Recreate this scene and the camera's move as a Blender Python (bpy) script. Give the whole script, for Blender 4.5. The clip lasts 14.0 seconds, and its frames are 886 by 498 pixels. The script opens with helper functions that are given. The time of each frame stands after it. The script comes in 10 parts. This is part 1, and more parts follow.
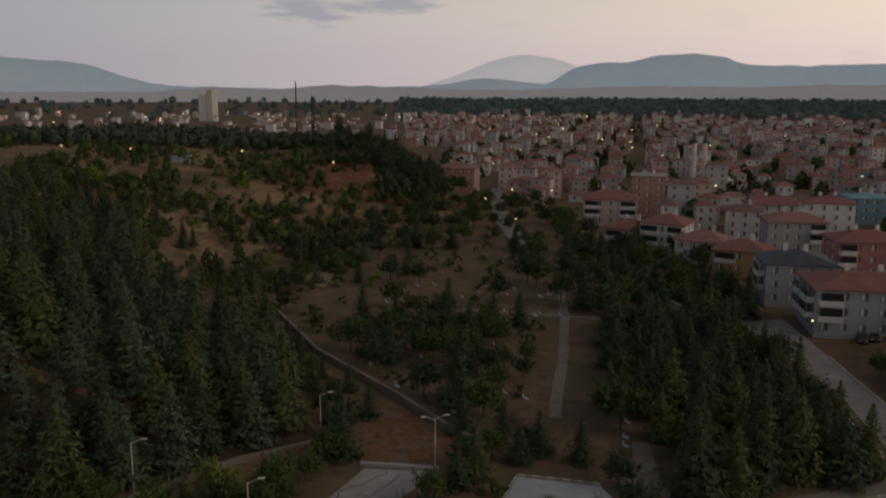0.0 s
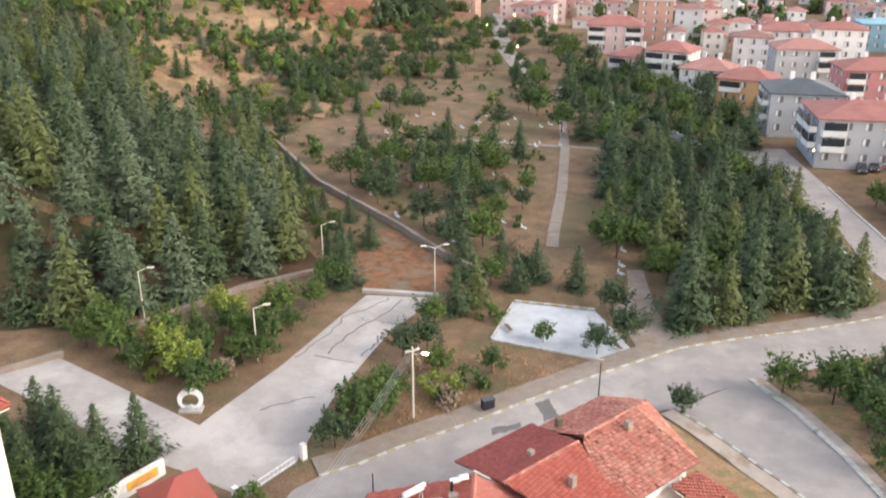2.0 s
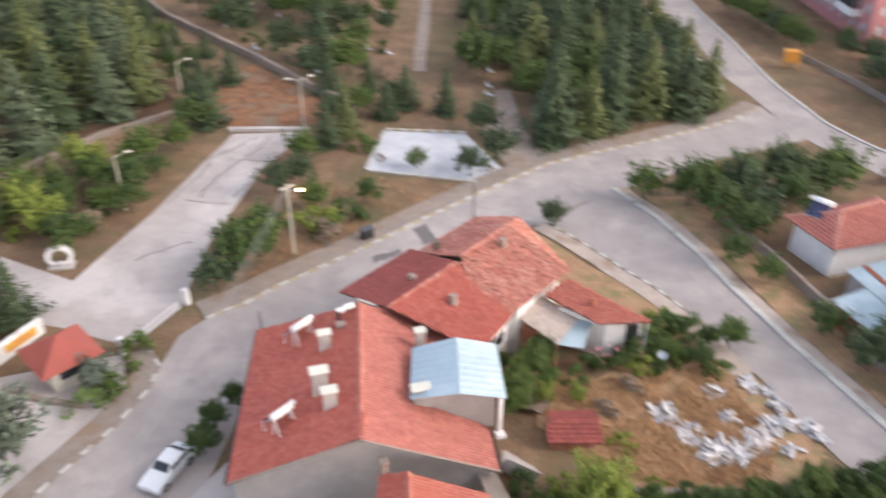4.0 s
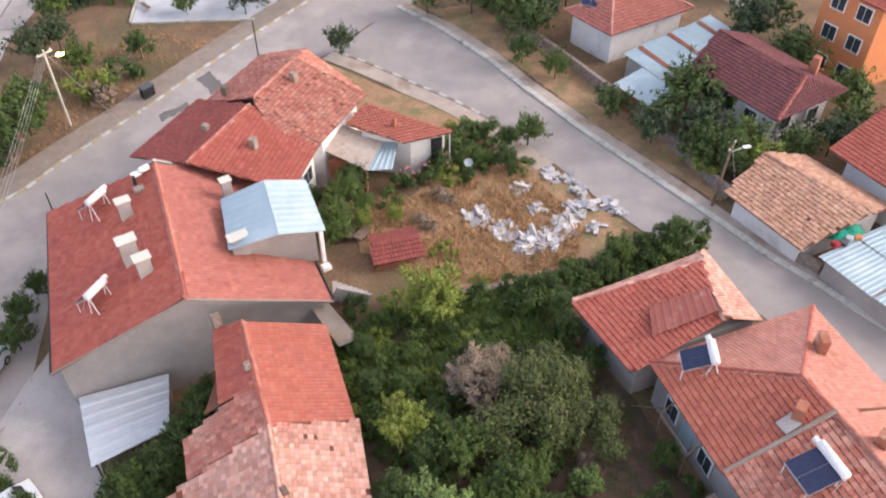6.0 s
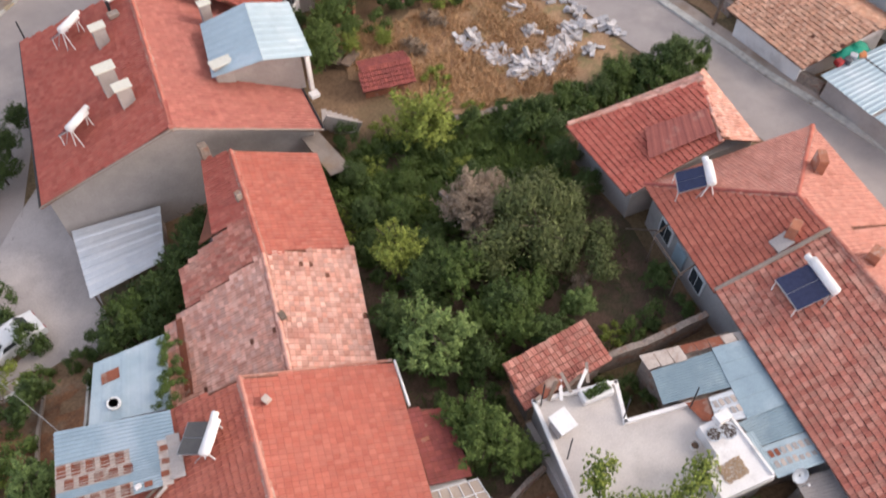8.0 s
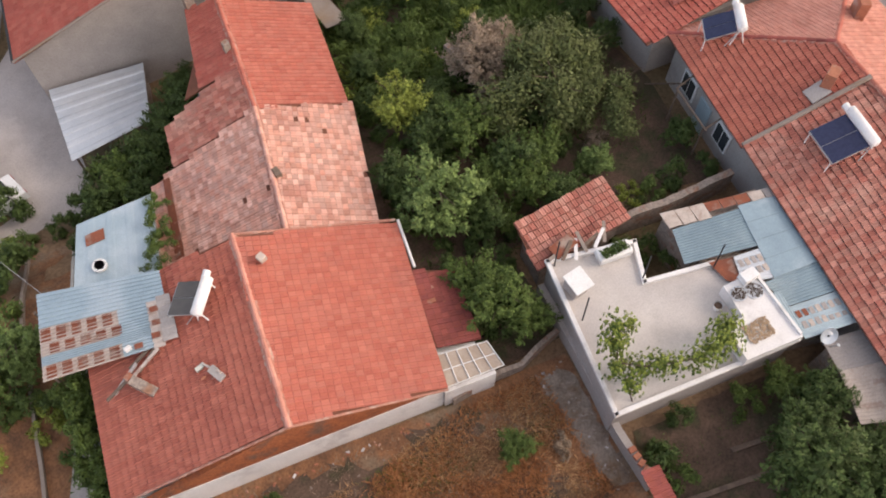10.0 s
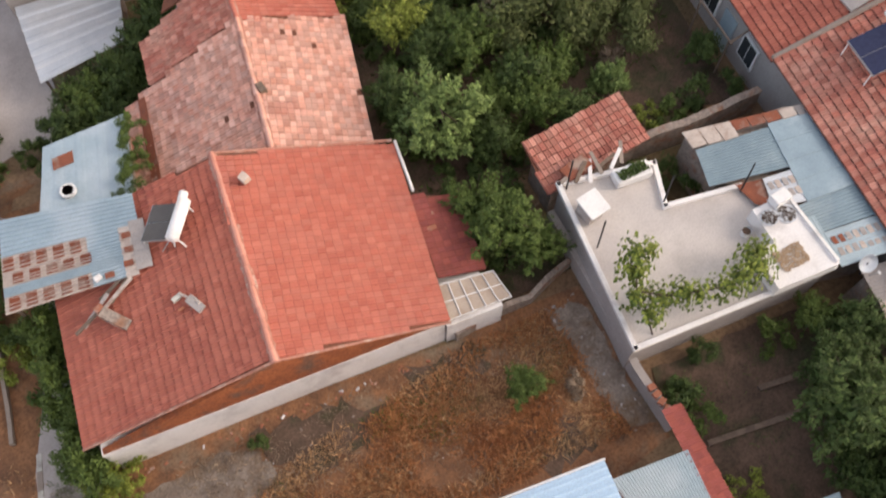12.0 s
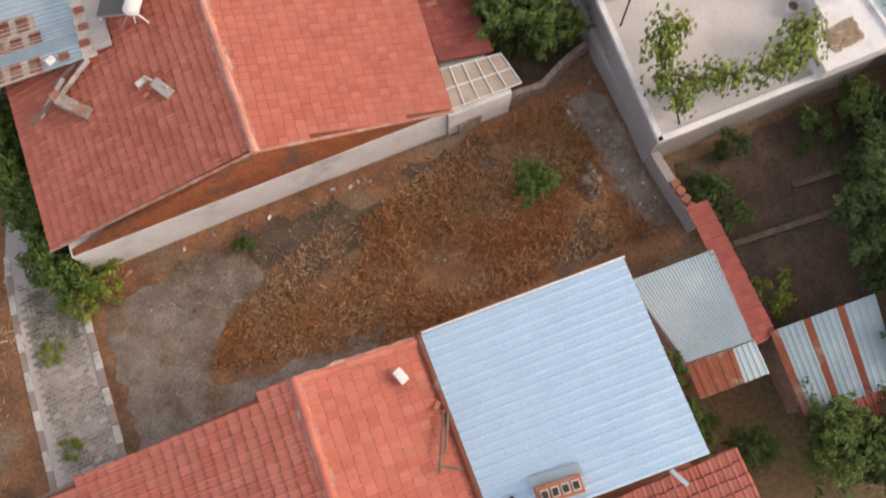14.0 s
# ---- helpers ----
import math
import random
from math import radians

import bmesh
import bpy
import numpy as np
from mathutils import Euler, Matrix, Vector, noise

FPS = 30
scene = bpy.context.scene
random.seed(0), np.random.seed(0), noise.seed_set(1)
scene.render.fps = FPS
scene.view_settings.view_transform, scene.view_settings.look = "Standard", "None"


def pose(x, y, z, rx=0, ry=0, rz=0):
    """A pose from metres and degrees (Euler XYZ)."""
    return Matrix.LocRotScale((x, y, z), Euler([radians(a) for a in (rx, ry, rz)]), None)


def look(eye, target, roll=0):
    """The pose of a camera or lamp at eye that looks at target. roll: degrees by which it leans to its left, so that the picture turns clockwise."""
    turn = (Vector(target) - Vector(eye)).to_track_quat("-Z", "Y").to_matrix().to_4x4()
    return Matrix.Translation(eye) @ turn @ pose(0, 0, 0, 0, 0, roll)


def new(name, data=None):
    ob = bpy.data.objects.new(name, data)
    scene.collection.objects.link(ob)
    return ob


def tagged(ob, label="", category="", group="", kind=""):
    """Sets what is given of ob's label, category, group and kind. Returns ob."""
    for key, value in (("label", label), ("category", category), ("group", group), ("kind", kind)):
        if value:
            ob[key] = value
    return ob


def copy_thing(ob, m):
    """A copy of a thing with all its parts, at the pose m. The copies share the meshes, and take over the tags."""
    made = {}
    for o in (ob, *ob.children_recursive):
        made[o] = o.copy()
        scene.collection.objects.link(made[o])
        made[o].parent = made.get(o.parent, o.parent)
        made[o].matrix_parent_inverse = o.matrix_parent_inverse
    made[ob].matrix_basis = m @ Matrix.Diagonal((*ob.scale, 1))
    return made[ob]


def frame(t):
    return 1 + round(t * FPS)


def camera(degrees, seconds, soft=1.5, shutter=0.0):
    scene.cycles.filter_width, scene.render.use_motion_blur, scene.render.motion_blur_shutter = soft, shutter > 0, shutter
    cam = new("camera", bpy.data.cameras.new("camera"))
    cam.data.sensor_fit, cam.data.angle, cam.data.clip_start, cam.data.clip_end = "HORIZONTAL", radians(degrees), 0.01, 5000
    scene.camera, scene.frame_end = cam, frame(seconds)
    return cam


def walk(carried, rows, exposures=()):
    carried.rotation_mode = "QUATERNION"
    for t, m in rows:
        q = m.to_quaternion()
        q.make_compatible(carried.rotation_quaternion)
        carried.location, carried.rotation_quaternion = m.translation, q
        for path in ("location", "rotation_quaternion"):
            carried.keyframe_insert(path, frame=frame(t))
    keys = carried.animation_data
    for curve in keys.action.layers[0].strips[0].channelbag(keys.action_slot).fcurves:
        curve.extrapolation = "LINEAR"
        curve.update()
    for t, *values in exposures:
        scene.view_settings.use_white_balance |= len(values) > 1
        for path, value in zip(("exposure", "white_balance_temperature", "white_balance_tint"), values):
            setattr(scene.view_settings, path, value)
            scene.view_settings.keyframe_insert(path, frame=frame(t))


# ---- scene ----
cam = camera(55.03, 14.0, 1.9, 0.5)
PATH = [
    (0, (0.000, 0.000, 41.250), (0.000, 19.658, 37.566), 0.13),
    (0.5, (-0.078, -0.010, 41.182), (-0.055, 19.442, 36.531), 0.01),
    (1, (-0.059, -0.005, 41.173), (-0.040, 19.192, 35.563), -0.04),
    (1.5, (0.018, 0.030, 41.191), (0.027, 18.924, 34.633), -0.02),
    (2, (0.105, 0.061, 41.218), (0.104, 18.606, 33.730), 0.05),
    (2.5, (0.122, 0.186, 41.295), (0.114, 18.330, 32.880), 0.00),
    (3, (0.137, 0.227, 41.358), (0.122, 17.928, 32.049), -0.04),
    (3.5, (0.078, 0.179, 41.381), (0.072, 17.384, 31.184), -0.06),
    (3.7, (0.070, 0.120, 41.420), (0.455, 17.104, 30.866), -0.02),
    (3.8, (0.068, 0.070, 41.450), (1.245, 16.906, 30.719), 0.04),
    (4, (0.073, -0.030, 41.509), (2.852, 16.403, 30.452), 0.17),
    (4.2, (0.096, -0.131, 41.492), (4.435, 15.727, 30.104), 0.25),
    (4.5, (0.115, -0.160, 41.430), (6.231, 14.753, 29.590), 0.25),
    (4.8, (0.140, -0.195, 41.300), (6.909, 14.061, 29.014), 0.24),
    (5.6, (0.190, -0.260, 40.930), (6.685, 13.057, 27.496), 0.23),
    (6.3, (0.216, -0.288, 40.633), (6.351, 12.200, 26.265), 0.22),
    (6.5, (0.223, -0.286, 40.601), (6.365, 11.896, 25.976), 0.19),
    (7, (0.189, -0.300, 40.507), (6.035, 11.232, 25.248), 0.09),
    (7.5, (0.136, -0.290, 40.233), (5.638, 10.596, 24.383), -0.05),
    (8, (0.171, -0.227, 39.757), (5.282, 9.951, 23.317), -0.16),
    (8.5, (0.070, -0.159, 39.046), (4.853, 9.232, 22.048), -0.24),
    (9, (-0.045, -0.229, 38.083), (4.381, 8.354, 20.569), 0.03),
    (9.2, (-0.090, -0.250, 37.704), (4.172, 8.085, 20.030), -0.18),
    (11.3, (-0.369, -0.096, 33.804), (3.807, 8.287, 16.132), -0.00),
    (11.5, (-0.374, -0.083, 33.447), (3.858, 8.173, 15.728), -0.06),
    (12, (-0.316, -0.033, 32.592), (3.570, 7.564, 14.504), -0.04),
    (12.5, (-0.395, -0.035, 31.684), (3.086, 6.741, 13.192), 0.02),
    (13, (-0.449, -0.019, 30.764), (2.622, 5.919, 11.915), 0.14),
    (13.5, (-0.397, 0.009, 29.896), (2.206, 5.064, 10.721), 0.04),
    (14, (-0.339, 0.044, 29.030), (1.781, 4.190, 9.580), -0.15),
]
EXPOSURES = [
    (0.0, -1.38, 6250, 6), (0.5, -0.95, 6100, 3), (1.0, 0.15, 6050, 3), (1.5, 1.27, 6000, 4), (2.0, 1.84, 5950, 4), (3.0, 1.90, 5900, 8),
    (4.0, 1.75, 5900, 10), (6.5, 1.70, 5950, 12), (8.0, 1.51, 6100, 12), (9.0, 1.44, 6300, 12), (12.0, 1.43, 6500, 11), (14.0, 1.32, 6550, 11)]
walk(cam, [(t, look(eye, target, roll)) for t, eye, target, roll in PATH], EXPOSURES)

# ---- light ----
world = bpy.data.worlds.new("dusk_sky")
scene.world = world
world.use_nodes = True
wn, wl = world.node_tree.nodes, world.node_tree.links
SUN_AZ, SUN_EL = radians(110), radians(5.0)
sky = wn.new("ShaderNodeTexSky")
sky.sky_type, sky.sun_disc = "NISHITA", False
sky.sun_elevation, sky.sun_rotation = SUN_EL, SUN_AZ
sky.air_density, sky.dust_density, sky.ozone_density = 1.0, 3.0, 2.5
wcoord = wn.new("ShaderNodeTexCoord")
wmap = wn.new("ShaderNodeMapping")
wmap.inputs["Scale"].default_value = (1.0, 1.0, 5.5)
wl.new(wcoord.outputs["Generated"], wmap.inputs["Vector"])
wnoise = wn.new("ShaderNodeTexNoise")
wnoise.inputs["Scale"].default_value, wnoise.inputs["Detail"].default_value = 5.2, 7
wl.new(wmap.outputs["Vector"], wnoise.inputs["Vector"])
wramp = wn.new("ShaderNodeValToRGB")
wramp.color_ramp.elements[0].position, wramp.color_ramp.elements[1].position = 0.56, 0.70
wl.new(wnoise.outputs["Fac"], wramp.inputs["Fac"])
wmul = wn.new("ShaderNodeMath")
wmul.operation = "MULTIPLY"
wmul.inputs[1].default_value = 0.2
wl.new(wramp.outputs["Color"], wmul.inputs[0])
whaze = wn.new("ShaderNodeMixRGB")
wdot = wn.new("ShaderNodeVectorMath")
wdot.operation = "DOT_PRODUCT"
wdot.inputs[1].default_value = (math.sin(SUN_AZ), math.cos(SUN_AZ), 0)
wl.new(wcoord.outputs["Generated"], wdot.inputs[0])
wside = wn.new("ShaderNodeMapRange")
wside.inputs["From Min"].default_value, wside.inputs["From Max"].default_value = -0.75, 0.15
wl.new(wdot.outputs["Value"], wside.inputs["Value"])
wlow, whigh, wwarm = (wn.new("ShaderNodeMixRGB") for _ in range(3))
wlow.inputs["Color1"].default_value, wlow.inputs["Color2"].default_value = (6.6, 6.1, 6.7, 1), (15.0, 11.4, 10.6, 1)
whigh.inputs["Color1"].default_value, whigh.inputs["Color2"].default_value = (8.2, 8.0, 8.7, 1), (21.0, 16.8, 12.6, 1)
for node in (wlow, whigh):
    wl.new(wside.outputs["Result"], node.inputs["Fac"])
wl.new(wlow.outputs["Color"], wwarm.inputs["Color1"])
wl.new(whigh.outputs["Color"], wwarm.inputs["Color2"])
wl.new(wwarm.outputs["Color"], whaze.inputs["Color2"])
wsep = wn.new("ShaderNodeSeparateXYZ")
wl.new(wcoord.outputs["Generated"], wsep.inputs["Vector"])
wgrad = wn.new("ShaderNodeMapRange")
wgrad.interpolation_type = "SMOOTHSTEP"
wgrad.inputs["From Min"].default_value, wgrad.inputs["From Max"].default_value = 0.02, 0.27
wgrad.inputs["To Min"].default_value, wgrad.inputs["To Max"].default_value = 0.94, 0.10
wl.new(wsep.outputs["Z"], wgrad.inputs["Value"])
wband = wn.new("ShaderNodeMapRange")
wband.interpolation_type = "SMOOTHSTEP"
wband.inputs["From Min"].default_value, wband.inputs["From Max"].default_value = 0.02, 0.13
wl.new(wsep.outputs["Z"], wband.inputs["Value"])
wl.new(wband.outputs["Result"], wwarm.inputs["Fac"])
wl.new(wgrad.outputs["Result"], whaze.inputs["Fac"])
wl.new(sky.outputs["Color"], whaze.inputs["Color1"])
wmix = wn.new("ShaderNodeMixRGB")
wmix.inputs["Color2"].default_value = (5.6, 5.5, 6.2, 1)
cloud = wmul.outputs["Value"]
for az, el, wide, tall in ((-8.6, 4.9, 3.2, 0.95), (-3.0, 5.6, 3.0, 0.9), (-5.6, 5.1, 1.6, 0.45)):
    way = Vector((math.sin(radians(az)) * math.cos(radians(el)), math.cos(radians(az)) * math.cos(radians(el)), math.sin(radians(el))))
    off = wn.new("ShaderNodeVectorMath")
    off.operation = "SUBTRACT"
    off.inputs[1].default_value = way
    wl.new(wcoord.outputs["Generated"], off.inputs[0])
    fit_ = wn.new("ShaderNodeVectorMath")
    fit_.operation = "MULTIPLY"
    fit_.inputs[1].default_value = (1 / radians(wide), 4.0, 1 / radians(tall))
    wl.new(off.outputs["Vector"], fit_.inputs[0])
    size = wn.new("ShaderNodeVectorMath")
    size.operation = "LENGTH"
    wl.new(fit_.outputs["Vector"], size.inputs[0])
    fray = wn.new("ShaderNodeTexNoise")
    fray.inputs["Scale"].default_value, fray.inputs["Detail"].default_value = 26.0, 5
    wl.new(wmap.outputs["Vector"], fray.inputs["Vector"])
    add = wn.new("ShaderNodeMath")
    add.operation = "MULTIPLY_ADD"
    add.inputs[1].default_value = 2.6
    wl.new(fray.outputs["Fac"], add.inputs[0])
    wl.new(size.outputs["Value"], add.inputs[2])
    edge = wn.new("ShaderNodeMapRange")
    edge.inputs["From Min"].default_value, edge.inputs["From Max"].default_value = 1.6, 2.25
    edge.inputs["To Min"].default_value, edge.inputs["To Max"].default_value = 0.8, 0.0
    wl.new(add.outputs["Value"], edge.inputs["Value"])
    most = wn.new("ShaderNodeMath")
    most.operation = "MAXIMUM"
    wl.new(edge.outputs["Result"], most.inputs[0])
    wl.new(cloud, most.inputs[1])
    cloud = most.outputs["Value"]
wl.new(cloud, wmix.inputs["Fac"])
wl.new(whaze.outputs["Color"], wmix.inputs["Color1"])
wl.new(wmix.outputs["Color"], wn["Background"].inputs["Color"])
wn["Background"].inputs["Strength"].default_value = 0.15

sun_data = bpy.data.lights.new("sun", "SUN")
sun_data.energy, sun_data.angle, sun_data.color = 0.9, radians(25), (1.0, 0.85, 0.72)
sun = new("sun", sun_data)
sun.matrix_world = look((60, 30, 40), (60 - math.sin(SUN_AZ) * 10, 30 - math.cos(SUN_AZ) * 10, 40 - 6.5))


# ---- materials ----
def mat(name, c1, c2, scale=1.5, c3=None, patch=0.25, amount=0.5, rough=0.85, metal=0.0, bump=0.25, fine=14.0,
        rand=0.0, source="", tint=None, glow=0.0):
    """A surface with variation at three scales: grain, blotches (c1 to c2) and patches (c3); rand: spread from piece to piece."""
    m = bpy.data.materials.new(name)
    m.use_nodes = True
    n, l = m.node_tree.nodes, m.node_tree.links
    b = n["Principled BSDF"]
    geo = n.new("ShaderNodeNewGeometry")

    def noise_at(s, detail=5):
        t = n.new("ShaderNodeTexNoise")
        t.inputs["Scale"].default_value, t.inputs["Detail"].default_value = s, detail
        t.inputs["Roughness"].default_value = 0.62
        l.new(geo.outputs["Position"], t.inputs["Vector"])
        return t.outputs["Fac"]

    def ramp(fac, lo, hi):
        r = n.new("ShaderNodeValToRGB")
        r.color_ramp.elements[0].position, r.color_ramp.elements[1].position = lo, hi
        l.new(fac, r.inputs["Fac"])
        return r.outputs["Color"]

    def mix(fac, a, c, mode="MIX"):
        x = n.new("ShaderNodeMixRGB")
        x.blend_type = mode
        for key, v in (("Fac", fac), ("Color1", a), ("Color2", c)):
            if isinstance(v, (tuple, list)):
                x.inputs[key].default_value = (*v, 1)
            elif isinstance(v, float):
                x.inputs[key].default_value = v
            else:
                l.new(v, x.inputs[key])
        return x.outputs["Color"]

    col = mix(ramp(noise_at(scale), 0.32, 0.68), c1, c2)
    if c3:
        f = ramp(noise_at(scale * patch, 6), 0.62 - 0.25 * amount, 0.74 - 0.2 * amount)
        col = mix(f, col, c3)
    grain = noise_at(fine, 4)
    col = mix(0.5, col, ramp(grain, 0.25, 0.6), "MULTIPLY") if bump > 0.3 else mix(0.22, col, ramp(grain, 0.25, 0.6), "MULTIPLY")
    if rand and source:
        if source == "object":
            r = n.new("ShaderNodeObjectInfo").outputs["Random"]
        else:
            r = geo.outputs["Random Per Island"]
        if tint:
            col = mix(ramp(r, 0.15, 0.95), col, mix(0.5, col, tint))
        h = n.new("ShaderNodeHueSaturation")
        mr = n.new("ShaderNodeMapRange")
        mr.inputs["To Min"].default_value, mr.inputs["To Max"].default_value = 1 - rand, 1 + rand
        mul = n.new("ShaderNodeMath")
        mul.operation, mul.inputs[1].default_value = "MULTIPLY", 7.31
        fr = n.new("ShaderNodeMath")
        fr.operation = "FRACT"
        l.new(r, mul.inputs[0])
        l.new(mul.outputs[0], fr.inputs[0])
        l.new(fr.outputs[0], mr.inputs["Value"])
        l.new(mr.outputs["Result"], h.inputs["Value"])
        l.new(col, h.inputs["Color"])
        col = h.outputs["Color"]
    l.new(col, b.inputs["Base Color"])
    b.inputs["Roughness"].default_value, b.inputs["Metallic"].default_value = rough, metal
    b.inputs["Specular IOR Level"].default_value = 0.3
    if bump:
        bp = n.new("ShaderNodeBump")
        bp.inputs["Strength"].default_value, bp.inputs["Distance"].default_value = bump, 0.03
        l.new(grain, bp.inputs["Height"])
        l.new(bp.outputs["Normal"], b.inputs["Normal"])
    if glow:
        b.inputs["Emission Color"].default_value = (*c1, 1)
        b.inputs["Emission Strength"].default_value = glow
    return m


